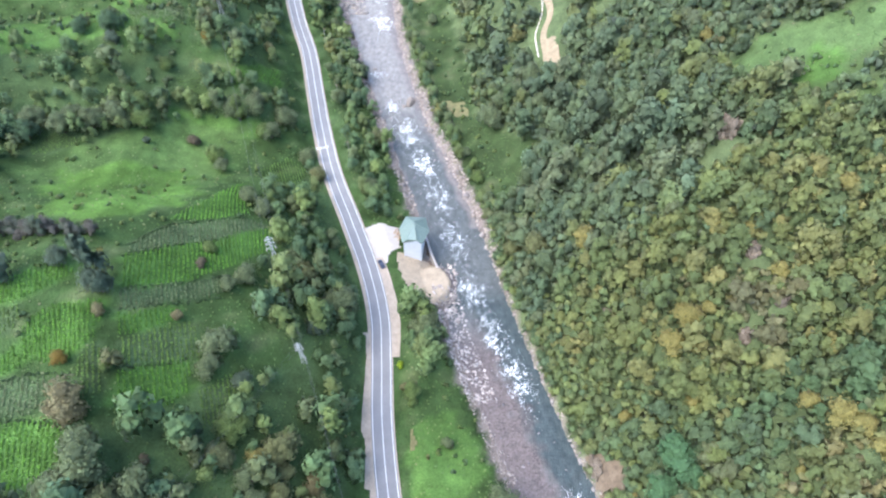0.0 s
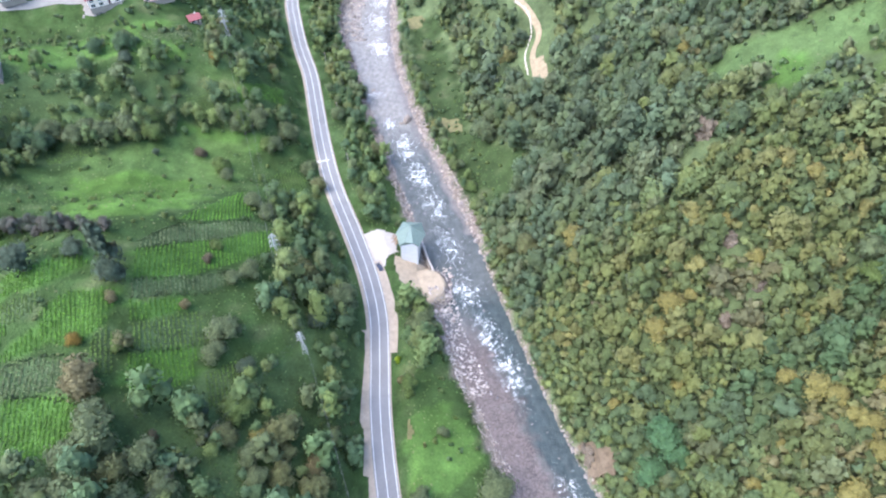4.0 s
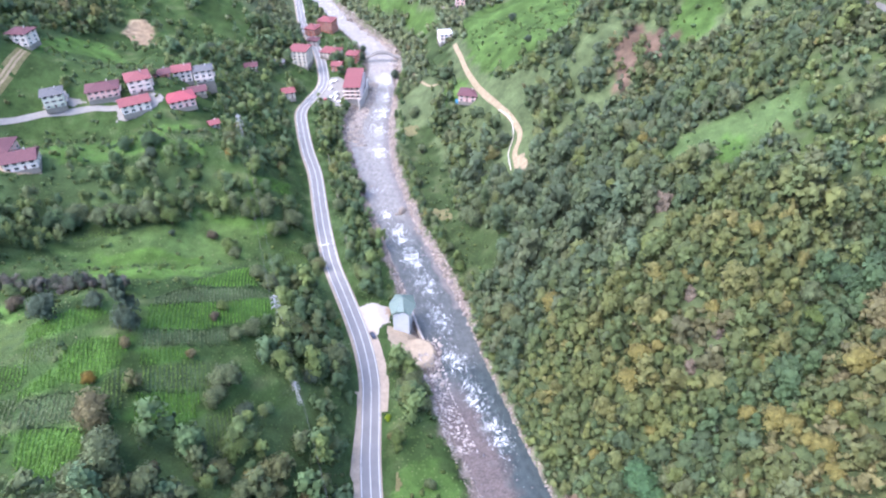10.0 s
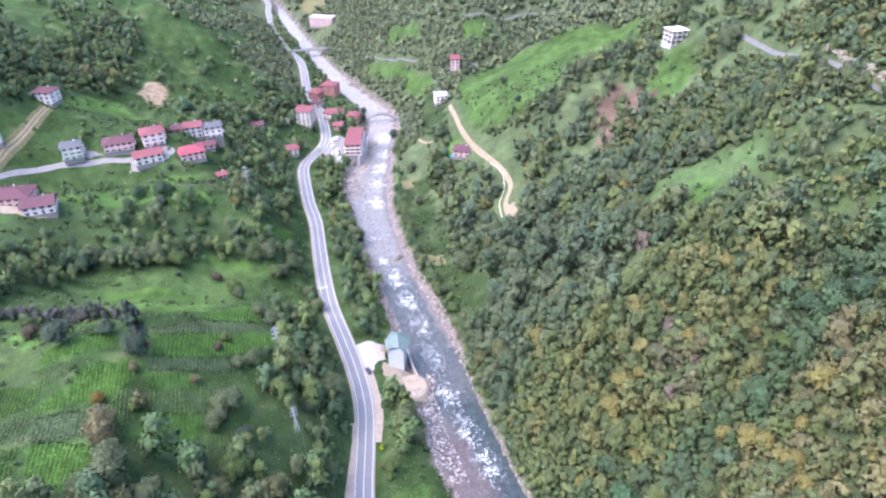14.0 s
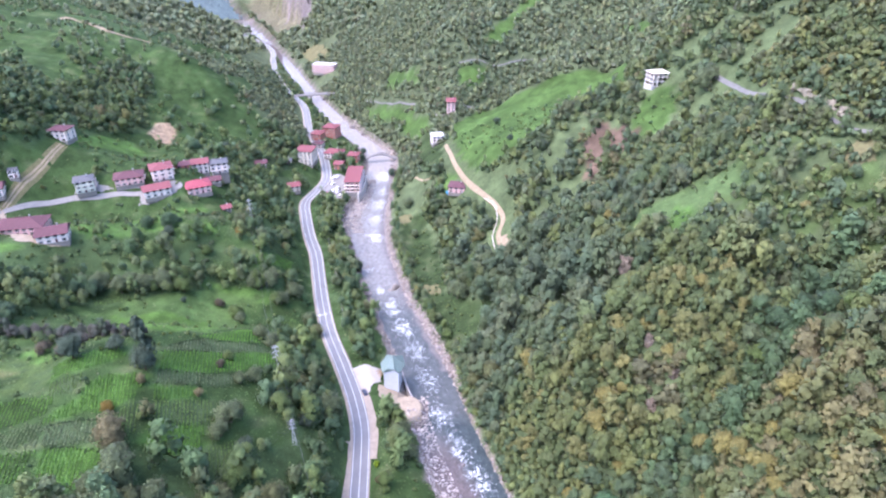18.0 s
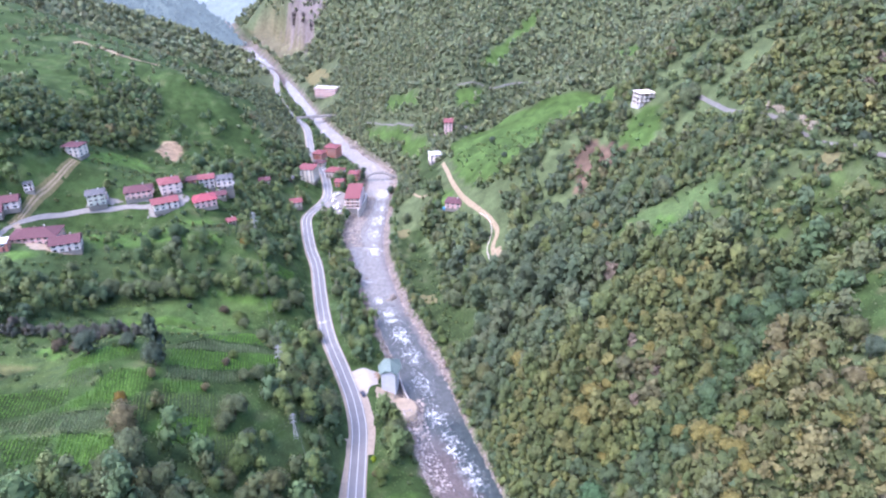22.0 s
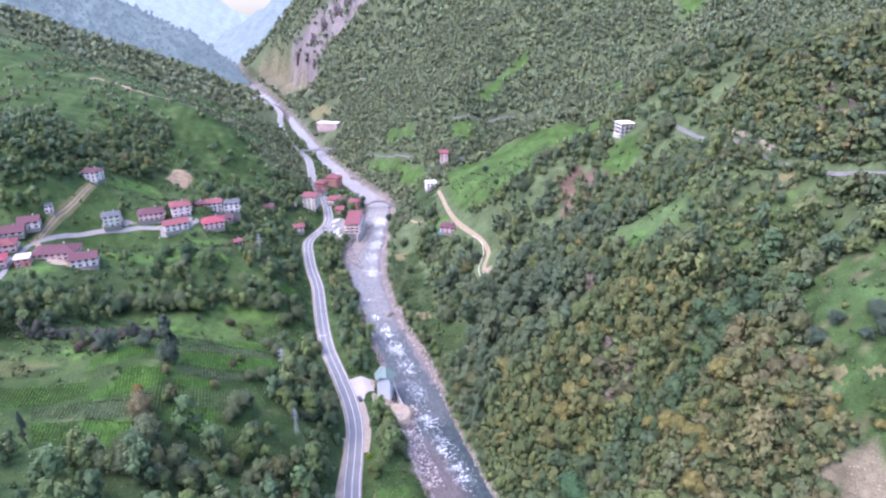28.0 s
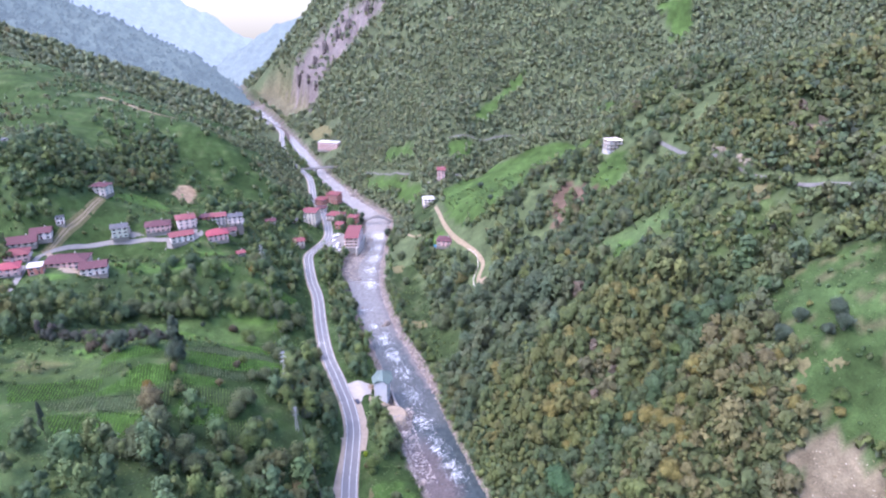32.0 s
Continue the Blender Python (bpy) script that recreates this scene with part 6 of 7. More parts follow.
def mill():
    """The tall house with a green roof that stands on the bank."""
    root = tagged(new("riverside_house"), "tall pale blue house with green metal roof on river bank", "house")
    gz = 3.0
    root.matrix_basis = pose(-11.6, 150.5, gz, 0, 0, -4)
    w, d, top = 7.2, 11.5, 12.2
    bm = bmesh.new()
    box(bm, -w / 2, -d / 2, -3.5, w / 2, d / 2, top)
    v = [bm.verts.new(p) for p in ((-w / 2, -d / 2, top), (w / 2, -d / 2, top), (w * 0.22, -d / 2, top + 2.2), (-w * 0.22, -d / 2, top + 2.2))]
    bm.faces.new(v)
    part("wall", bm, M_BLUEWALL, root)
    # roof: front wing clipped at the gable, widening to a hexagon behind
    r = 0.5
    apex = (0, 1.2, top + 4.6)
    ring = [(-w / 2 - r, -d / 2 - r, top), (-w * 0.24, -d / 2 - r, top + 2.3), (w * 0.24, -d / 2 - r, top + 2.3), (w / 2 + r, -d / 2 - r, top), (w / 2 + 2.6, 0.8, top - 0.2), (w / 2 + r, d / 2 + 1.6, top - 0.2), (-w / 2 - r, d / 2 + 1.6, top - 0.2), (-w / 2 - 2.6, 0.8, top - 0.2)]
    low = [(x, y, z - 0.3) for x, y, z in ring]
    vs = [apex] + ring + low
    f = [(0, 1 + (i + 1) % 8, 1 + i)[::-1] for i in range(8)] + [(9 + i, 9 + (i + 1) % 8, 1 + (i + 1) % 8, 1 + i) for i in range(8)] + [tuple(range(16, 8, -1))]
    roof = plain("roof", vs, f, M_ROOF_GREEN, root)
    for i in range(8):
        a, b = Vector(apex), Vector(ring[i])
        bm = bmesh.new()
        q = (b - a).to_track_quat("Z", "Y")
        n = (b - a).length
        box(bm, -0.1, -0.1, 0.1, 0.1, 0.1, n)
        bmesh.ops.transform(bm, matrix=Matrix.Translation(a) @ q.to_matrix().to_4x4(), verts=bm.verts)
        part("ridge_cap", bm, M_ROOF_GREEN, roof)
    for z in (1.5, 4.6, 7.7):
        for y in (-3.5, 0.2, 3.8):
            add_window(root, w / 2 + 0.05, y, z, 90, 1.2, 1.4)
            add_window(root, -w / 2 - 0.05, y, z + 2.5, -90, 1.2, 1.4)
    OPEN_POINTS.append((-11.6, 150, 9))


mill()
for px, py, pr in ((-26, 150, 9), (-22, 142, 6), (-8, 135, 10), (-2, 132, 7), (-15, 140, 7), (-80, 394, 13), (-70, 395, 9), (-118, 392, 5)):
    OPEN_POINTS.append((px, py, pr))


# retaining walls
def wall_run(name, pts, z0, z1, thick, material, label):
    p = np.array(pts, float)
    d = np.gradient(p, axis=0)
    d /= np.linalg.norm(d, axis=1)[:, None]
    n = np.stack([d[:, 1], -d[:, 0]], -1) * thick / 2
    co, f = [], []
    for i, (a, k) in enumerate(zip(p, n)):
        zz = water_level(a[1])
        co += [(*(a - k), zz + z0), (*(a + k), zz + z0), (*(a + k), zz + z1), (*(a - k), zz + z1)]
    for i in range(len(p) - 1):
        for j in range(4):
            f.append((4 * i + j, 4 * i + (j + 1) % 4, 4 * i + 4 + (j + 1) % 4, 4 * i + 4 + j))
    f += [(3, 2, 1, 0), tuple(4 * (len(p) - 1) + j for j in range(4))]
    return tagged(mesh_part(name, co, f, material), label, "wall", kind="structure")


wall_run("retaining_wall", [(-8, 160), (-6.2, 154), (-4.2, 147), (-1.5, 140)], -2, 4.2, 0.8, M_SLAB, "pale concrete river wall below the green-roofed house")
wall_run("retaining_wall", [(-58, 388), (-56, 400), (-54.5, 414), (-55.5, 432)], -2, 7.5, 1.0, M_CONC, "grey river wall below the long red-roofed building")


# ---- bridges ----
def arch_bridge():
    root = tagged(new("arch_bridge"), "old humped stone arch bridge over the river", "bridge")
    a, b = Vector((-69, 486, 0)), Vector((-27, 489, 0))
    mid = (a + b) / 2
    ang = math.degrees(math.atan2(b.y - a.y, b.x - a.x))
    root.matrix_basis = pose(mid.x, mid.y, water_level(487), 0, 0, ang)
    half, wide = 21.0, 1.9
    xs = np.linspace(-half, half, 41)
    deck = 2.5 + 6.2 * np.exp(-(xs / 11.0) ** 2)
    under = np.where(np.abs(xs) < 13.5, 7.4 * np.sqrt(np.clip(1 - (xs / 13.5) ** 2, 0, 1)) - 0.3, -2.0)
    co, f = [], []
    for x, t, u in zip(xs, deck, under):
        u = min(u, t - 0.6)
        co += [(x, -wide, u), (x, wide, u), (x, wide, t), (x, -wide, t)]
    for i in range(len(xs) - 1):
        for j in range(4):
            f.append((4 * i + j, 4 * i + 4 + j, 4 * i + 4 + (j + 1) % 4, 4 * i + (j + 1) % 4))
    f += [(0, 1, 2, 3), tuple(4 * (len(xs) - 1) + j for j in (3, 2, 1, 0))]
    plain("arch", co, f, M_OLDSTONE, root)
    for s in (-1, 1):
        bm = bmesh.new()
        lo = []
        for x, t in zip(xs, deck):
            lo.append([bm.verts.new((x, s * wide - 0.2, t)), bm.verts.new((x, s * wide + 0.2, t)), bm.verts.new((x, s * wide + 0.2, t + 0.7)), bm.verts.new((x, s * wide - 0.2, t + 0.7))])
        for p, q in zip(lo, lo[1:]):
            for j in range(4):
                bm.faces.new((p[j], q[j], q[(j + 1) % 4], p[(j + 1) % 4]))
        part("parapet", bm, M_OLDSTONE, root)


def road_bridge():
    root = tagged(new("road_bridge"), "flat concrete road bridge on one pier", "bridge")
    a, b = Vector((-186, 713.6, 0)), Vector((-116, 734.7, 0))
    mid = (a + b) / 2
    n = (b - a).length / 2
    root.matrix_basis = pose(mid.x, mid.y, water_level(720) + 8.6, 0, 0, math.degrees(math.atan2(b.y - a.y, b.x - a.x)))
    bm = bmesh.new()
    box(bm, -n, -3.2, -0.9, n, 3.2, 0)
    part("deck", bm, M_OLDSTONE, root)
    for s in (-3.2, 2.95):
        bm = bmesh.new()
        box(bm, -n, s, 0, n, s + 0.25, 0.8)
        part("railing", bm, M_OLDSTONE, root)
    for x in (-9, 14):
        bm = bmesh.new()
        box(bm, x - 0.8, -2.8, -10, x + 0.8, 2.8, -0.9)
        part("pier", bm, M_OLDSTONE, root)


arch_bridge()
road_bridge()


# ---- power line ----
def strut(bm, a, b, r):
    a, b = Vector(a), Vector(b)
    m = Matrix.Translation(a) @ (b - a).to_track_quat("Z", "Y").to_matrix().to_4x4()
    n = (b - a).length
    vs = [bm.verts.new(m @ Vector(p)) for p in ((-r, -r, 0), (r, -r, 0), (r, r, 0), (-r, r, 0), (-r, -r, n), (r, -r, n), (r, r, n), (-r, r, n))]
    for f in ((3, 2, 1, 0), (4, 5, 6, 7), (0, 1, 5, 4), (1, 2, 6, 5), (2, 3, 7, 6), (3, 0, 4, 7)):
        bm.faces.new([vs[i] for i in f])


ARMS = ((13.2, 2.0), (16.0, 1.7), (18.6, 1.4))


def pylon(x, y, turn, size):
    root = tagged(new("pylon"), "galvanised steel lattice pylon with three cross-arms", "pylon", "power line pylons")
    root.matrix_basis = pose(x, y, ground_z(x, y), 0, 0, turn) @ Matrix.Scale(size, 4)
    width = lambda z: 1.3 - 0.95 * min(1, z / 13.0)
    corner = lambda z, k: Vector((width(z) * (1, 1, -1, -1)[k % 4], width(z) * (1, -1, -1, 1)[k % 4], z))
    for k in range(4):
        bm = bmesh.new()
        strut(bm, corner(-0.5, k), corner(13, k), 0.045)
        strut(bm, corner(13, k), corner(20, k), 0.035)
        part("leg", bm, M_STEEL, root)
    levels = (0, 3, 5.8, 8.4, 10.8, 13, 14.6, 16, 17.3, 18.6, 20)
    for lo, hi in zip(levels, levels[1:]):
        for k in range(4):
            for a, b in ((corner(lo, k), corner(hi, k + 1)), (corner(lo, k + 1), corner(hi, k)), (corner(hi, k), corner(hi, k + 1))):
                bm = bmesh.new()
                strut(bm, a, b, 0.035)
                part("brace", bm, M_STEEL, root)
    for z, reach in ARMS:
        for s in (-1, 1):
            bm = bmesh.new()
            tip = (s * reach, 0, z + 0.1)
            for yy in (-0.4, 0.4):
                strut(bm, (s * 0.4, yy, z), tip, 0.05)
                strut(bm, (s * 0.4, yy, z + 1.0), tip, 0.045)
            arm = part("cross_arm", bm, M_STEEL, root)
            bm = bmesh.new()
            for q in range(5):
                box(bm, tip[0] - 0.13, -0.13, z - 0.25 - q * 0.22, tip[0] + 0.13, 0.13, z - 0.12 - q * 0.22)
            part("insulator", bm, M_OLDSTONE, arm)
    return root


LINE = [(-39.2, 29.3, -20, 0.8), (-44.4, 85.4, -16, 0.66), (-57.4, 119.5, -18, 0.9), (-108.2, 264.8, -18, 1.0)]
for px, py, turn, size in LINE[1:]:
    pylon(px, py, -turn, size)
    OPEN_POINTS.append((px, py, 3.5))


def cable(a, b, sag, name="power_cable"):
    cu = bpy.data.curves.new(name, "CURVE")
    cu.dimensions = "3D"
    cu.bevel_depth = 0.018
    cu.bevel_resolution = 0
    sp = cu.splines.new("POLY")
    n = 24
    sp.points.add(n - 1)
    for i in range(n):
        t = i / (n - 1)
        p = Vector(a).lerp(Vector(b), t)
        sp.points[i].co = (p.x, p.y, p.z - 4 * sag * t * (1 - t), 1)
    cu.materials.append(M_WIRE)
    ob = new(name, cu)
    return tagged(ob, "thin sagging aluminium power cable", "cable", "power line cables")


def arm_tip(k, z, s, reach):
    px, py, turn, size = LINE[k]
    return pose(px, py, ground_z(px, py), 0, 0, -turn) @ Matrix.Scale(size, 4) @ Vector((s * reach, 0, z - 1.2))


for z, reach in ARMS:
    for s in (-1, 1):
        for k in (1, 2):
            cable(arm_tip(k, z, s, reach), arm_tip(k + 1, z, s, reach), 1.5 + 2.5 * (k == 2))
        end = Vector((-20 + s * 6, 10, 36 + z * 0.5)) if s > 0 else Vector((-84 + z * 0.4, 8, 62 + z * 0.6))
        cable(arm_tip(1, z, s, reach), end, 1.5)


def roadside_pole(x, y):
    root = tagged(new("roadside_pole"), "slim pale roadside pole with a cross-bar", "pole", "roadside poles")
    root.location = (x, y, ground_z(x, y))
    bm = bmesh.new()
    bmesh.ops.create_cone(bm, cap_ends=True, segments=8, radius1=0.16, radius2=0.09, depth=8.5, matrix=Matrix.Translation((0, 0, 4.0)))
    part("mast", bm, M_CONC, root)
    bm = bmesh.new()
    box(bm, -0.9, -0.06, 7.6, 0.9, 0.06, 7.75)
    part("cross_bar", bm, M_TIMBER, root)


for px, py in ((-72.4, 321.5), (-54.2, 246.3), (-66.9, 295.1), (-44, 203), (-76.7, 348.3)):
    roadside_pole(px, py)

# speed marking across the highway
for k in range(6):
    bm = bmesh.new()
    box(bm, -0.25, -0.6, 0, 0.25, 0.6, 0.012)
    ob = part("road_marking", bm, M_LINE, highway)
    ob.matrix_basis = pose(-57.2 + (k - 2.5) * 1.05, 206.6 + (k - 2.5) * 0.3, water_level(206.6) + 8.165, 0, 0, 16)


# ---- stones ----
def rock_shape(rng, n=2):
    bm = bmesh.new()
    bmesh.ops.create_icosphere(bm, subdivisions=n, radius=1)
    ax = rng.normal(size=(5, 3))
    for v in bm.verts:
        k = 1.0
        for a in ax:
            dd = v.co.normalized().dot(Vector(a).normalized())
            if dd > 0.45:
                k *= 1 - 0.55 * (dd - 0.45)
        v.co *= k * rng.uniform(0.94, 1.06)
    return bm


stone_rng = np.random.default_rng(5)
BOULDERS = [(-17.8, 249, 4.0), (-20.5, 246.5, 1.6), (6.4, 117.5, 1.2), (-38.5, 277.4, 1.6), (-12, 247, 1.4), (-5, 214, 0.9), (8, 190, 1.5), (-9, 232, 1.2), (-16, 268, 1.6), (14, 172, 1.2), (21, 150, 1.1), (-15, 282, 1.1), (3, 200, 1.0), (-36, 250, 1.3), (26, 132, 1.0)]
for bx, by, br in BOULDERS:
    ob = part("boulder", rock_shape(stone_rng, 2), M_BOULDER)
    zb = max(ground_z(bx, by), water_level(by) - 0.5)
    ob.matrix_basis = Matrix.LocRotScale((bx, by, zb + br * 0.15), Euler((0, 0, stone_rng.uniform(0, 6))), (br, br * 0.8, br * 0.7))
    tagged(ob, "large weathered grey-brown boulder at the water's edge", "boulder", "river boulders")

base_rocks = []
for _ in range(5):
    bm = rock_shape(stone_rng, 1)
    bm.verts.ensure_lookup_table()
    base_rocks.append((np.array([v.co[:] for v in bm.verts]), np.array([[v.index for v in f.verts] for f in bm.faces])))
    bm.free()


def stone_field(label, x, y, r, flat, colours):
    co, fa, col, off = [], [], [], 0
    z = np.maximum(land_height(x, y), water_level(y) - 0.35)
    pal = np.array(colours)
    for i in range(len(x)):
        v, f = base_rocks[i % 5]
        a = stone_rng.uniform(0, 6.28)
        c, s = math.cos(a), math.sin(a)
        k = r[i] * np.array((1, stone_rng.uniform(0.65, 1), flat))
        w = v * k
        co.append(np.stack([w[:, 0] * c - w[:, 1] * s + x[i], w[:, 0] * s + w[:, 1] * c + y[i], w[:, 2] + z[i] + r[i] * 0.15], -1))
        fa.append(f + off)
        col.append(np.repeat(pal[stone_rng.integers(0, len(pal))][None] * stone_rng.uniform(0.8, 1.2), len(v), 0))
        off += len(v)
    ob = big_mesh("river_stones", np.concatenate(co), np.concatenate(fa), M_STONES, np.concatenate(col))
    tagged(ob, label, "stones", kind="stuff")


M_STONES = mat("river stones", (0.3, 0.3, 0.3), 0.85, 0.2, 0.8, spec=0.2, tint=True)


PALE = ((0.36, 0.31, 0.28), (0.3, 0.27, 0.25), (0.42, 0.37, 0.34), (0.26, 0.22, 0.2))
ROCKY = ((0.27, 0.225, 0.19), (0.225, 0.2, 0.18), (0.31, 0.26, 0.22), (0.18, 0.155, 0.14))


def bank_stones(side, y0, y1, n, inner, outer, size, label, colours=ROCKY):
    y = stone_rng.uniform(y0, y1, n)
    o = stone_rng.uniform(inner, outer, n)
    sl = (river_x(y + 3) - river_x(y - 3)) / 6
    x = river_x(y) + side * (river_half(y) + o) * np.sqrt(1 + sl ** 2)
    r = size * np.exp(stone_rng.normal(scale=0.45, size=n))
    stone_field(label, x, y, r, 0.65, colours)


bank_stones(1, 150, 430, 2000, -1.5, 3.4, 0.5, "pinkish grey boulders and cobbles along the wooded bank")
bank_stones(1, 35, 150, 420, -1.2, 1.0, 0.45, "narrow line of cobbles under the wooded bank")
bank_stones(-1, 150, 430, 1700, -1.5, 3.2, 0.48, "pinkish grey boulders and cobbles along the roadside bank")
bank_stones(-1, 84, 132, 2300, -8.0, 2.6, 0.33, "broad bar of pale cobbles beside the rapids", PALE)
bank_stones(-1, 52, 86, 420, -2.5, 2.6, 0.3, "thin edge of cobbles below the grassy bank")
bank_stones(-1, 330, 440, 2600, -12.0, 3.0, 0.6, "rough bar of boulders below the town")
bank_stones(1, 430, 640, 700, -4.0, 4.0, 0.9, "boulder bank above the arch bridge")
bank_stones(-1, 148, 168, 120, -1.0, 2.0, 0.7, "tumbled rock armour below the earth yard")
# stones in the rapids
yy = stone_rng.uniform(60, 430, 520)
xx = river_x(yy) + stone_rng.uniform(-0.85, 0.85, 520) * river_half(yy)
stone_field("wet dark stones breaking the rapids", xx, yy, 0.4 * np.exp(stone_rng.normal(scale=0.4, size=520)), 0.6, ((0.16, 0.14, 0.14), (0.12, 0.11, 0.11), (0.2, 0.17, 0.16)))


# ---- rock outcrops ----
M_CLIFF = mat("pinkish rock face", (0.15, 0.122, 0.092), 0.9, 0.35, 0.35, 0.3, spec=0.15)
M_CUT = mat("pale rock cutting", (0.25, 0.22, 0.16), 0.9, 0.35, 0.4, 0.3, spec=0.15)


def outcrop(x, y, w, h, turn, material, label, lift=0.0, rough=0.6):
    """Broken rock standing out of the slope: several cracked blocks in one mesh."""
    bm = rock_shape(stone_rng, 4)
    off = Vector((x, y, 0)) * 0.37
    for v in bm.verts:
        n = noise.fractal(v.co * 1.6 + off, 0.6, 2.3, 6) * rough
        v.co = Vector((v.co.x * w * 0.5, v.co.y * (1.5 + w * 0.14), v.co.z * h * 0.55)) * (1 + n)
    ob = part("rock_outcrop", bm, material)
    ob.matrix_basis = pose(x, y, ground_z(x, y) + h * lift, 0, 0, turn)
    OPEN_POINTS.append((x, y, w * 0.3))
    return tagged(ob, label, "rock")


outcrop(96.8, 155.2, 10, 16, -75, M_CLIFF, "pinkish grey crag rising from the wood")
outcrop(92.5, 87, 5, 6, -75, M_CLIFF, "broken pinkish rock among the trees")
outcrop(95.4, 110, 5, 6, -75, M_CLIFF, "broken pinkish rock among the trees")
outcrop(100.8, 93.8, 4, 5, -75, M_CLIFF, "broken pinkish rock among the trees")
outcrop(52, 62, 9, 5, -75, M_CLIFF, "low rock bluff above the river bend")
outcrop(58.8, 107.6, 4, 3, -75, M_CLIFF, "broken pinkish rock among the trees")
for ox, oy, ow, oh in ((182.2, 238, 5, 3), (183.4, 209.6, 7, 4), (182.2, 196.9, 9, 4), (181.4, 188, 9, 5), (182.5, 179, 10, 6), (184.5, 172.5, 9, 5), (190.6, 162.9, 8, 3.5)):
    outcrop(ox, oy, ow, oh, -80, M_CUT, "pale cut rock above the mountain lane")
for ox, oy, ow, oh in ((213.8, 184, 12, 8), (209.5, 188, 8, 6), (207.4, 173.3, 11, 5), (211.9, 166.9, 12, 6), (218.1, 165.7, 12, 8)):
    outcrop(ox, oy, ow, oh, -75, M_CLIFF, "large purple-grey crag on the upper slope")

patch("landslip", LANDSLIP, mat("raw landslip earth", (0.28, 0.205, 0.13), 0.95, 0.4, 0.22, 0.5, spec=0.1), "bare tan landslip scar on the hillside", 0.45, 0.8, 1.6)
OPEN_POINTS += [(-184, 712, 9), (-174, 712, 8), (-166, 712, 8), (-158, 714, 8), (-140, 720, 8), (-132, 722, 8), (-124, 726, 8), (-117, 731, 7), (-190, 940, 40), (-153, 800, 26), (-145, 782, 18), (-157, 824, 22), (56, 57, 5.5), (-78, 424, 10), (-78.2, 409.3, 10), (-80.5, 394.7, 10), (-215.7, 382.6, 14), (-212.8, 379.6, 12), (-209.7, 378.4, 10), (94, 149.5, 6), (90, 146, 4), (91, 84, 2.5), (93.9, 107.1, 2.5), (99.2, 90.7, 2.5)]


M_SCREE = mat("pale cliff rock", (0.15, 0.128, 0.118), 0.95, 0.4, 0.06, 2.5, spec=0.1)
for ox, oy, ow, oh in ((-292, 1340, 40, 22), (-277, 1375, 46, 30), (-254, 1372, 44, 34), (-214, 1338, 46, 36), (-186, 1337, 44, 36), (-256, 1250, 30, 20), (-330, 1420, 40, 24), (-143, 1306, 40, 34)):
    outcrop(ox, oy, ow, oh, -70, M_SCREE, "pale grey cliff face above the far river", 0.0, 0.7)
sx, sy = stone_rng.uniform(137, 162, 420), stone_rng.uniform(-12, 22, 420)
on = inside(sx, sy, BARE_SPUR)
stone_field("small stones and clods on the bare spur", sx[on], sy[on], 0.22 * np.exp(stone_rng.normal(scale=0.5, size=int(on.sum()))), 0.6, ((0.3, 0.25, 0.17), (0.2, 0.16, 0.1), (0.38, 0.33, 0.25)))


# ---- vehicles ----
def vehicle(x, y, turn, paint, label, van=False, z=None):
    root = tagged(new("van" if van else "car"), label, "van" if van else "car", "parked vehicles")
    root.matrix_basis = pose(x, y, (ground_z(x, y) if z is None else z) + 0.28, 0, 0, turn)
    L, W, H = (5.4, 2.0, 2.3) if van else (4.4, 1.8, 1.45)
    prof = [(-L / 2, 0.25), (-L / 2, H * 0.55), (-L * 0.42, H * 0.62), (-L * 0.3, H * 0.98), (L * 0.12, H), (L * 0.28, H * 0.66), (L * 0.47, H * 0.55), (L / 2, 0.3)]
    if van:
        prof = [(-L / 2, 0.25), (-L / 2, H * 0.95), (-L * 0.45, H), (L * 0.22, H), (L * 0.36, H * 0.6), (L * 0.49, H * 0.5), (L / 2, 0.3)]
    bm = bmesh.new()
    left = [bm.verts.new((px, -W / 2 * (1 - 0.12 * (pz > H * 0.7)), pz)) for px, pz in prof]
    right = [bm.verts.new((px, W / 2 * (1 - 0.12 * (pz > H * 0.7)), pz)) for px, pz in prof]
    n = len(prof)
    bm.faces.new(left)
    bm.faces.new(right[::-1])
    for i in range(n):
        bm.faces.new((left[i], right[i], right[(i + 1) % n], left[(i + 1) % n]))
    bmesh.ops.recalc_face_normals(bm, faces=bm.faces)
    part("body", bm, paint, root)
    bm = bmesh.new()
    box(bm, -L * 0.3, -W / 2 * 0.97 - 0.0, H * 0.64, L * 0.16, W / 2 * 0.97, H * 0.9)
    part("side_windows", bm, M_GLASS, root)
    bm = bmesh.new()
    v = [bm.verts.new(p) for p in ((L * 0.14, -W * 0.4, H * 0.97), (L * 0.14, W * 0.4, H * 0.97), (L * 0.3, W * 0.42, H * 0.68), (L * 0.3, -W * 0.42, H * 0.68))]
    bm.faces.new(v)
    bmesh.ops.solidify(bm, geom=bm.faces, thickness=-0.05)
    part("windscreen", bm, M_GLASS, root)
    for wx in (-L * 0.31, L * 0.31):
        for wy in (-W / 2 + 0.08, W / 2 - 0.08):
            bm = bmesh.new()
            bmesh.ops.create_cone(bm, cap_ends=True, segments=14, radius1=0.33, radius2=0.33, depth=0.22, matrix=pose(wx, wy, 0.06, 90, 0, 0))
            wheel = part("wheel", bm, M_RUBBER, root)
            bm = bmesh.new()
            bmesh.ops.create_cone(bm, cap_ends=True, segments=10, radius1=0.2, radius2=0.2, depth=0.25, matrix=pose(wx, wy, 0.06, 90, 0, 0))
            part("rim", bm, M_STEEL, wheel)
    return root


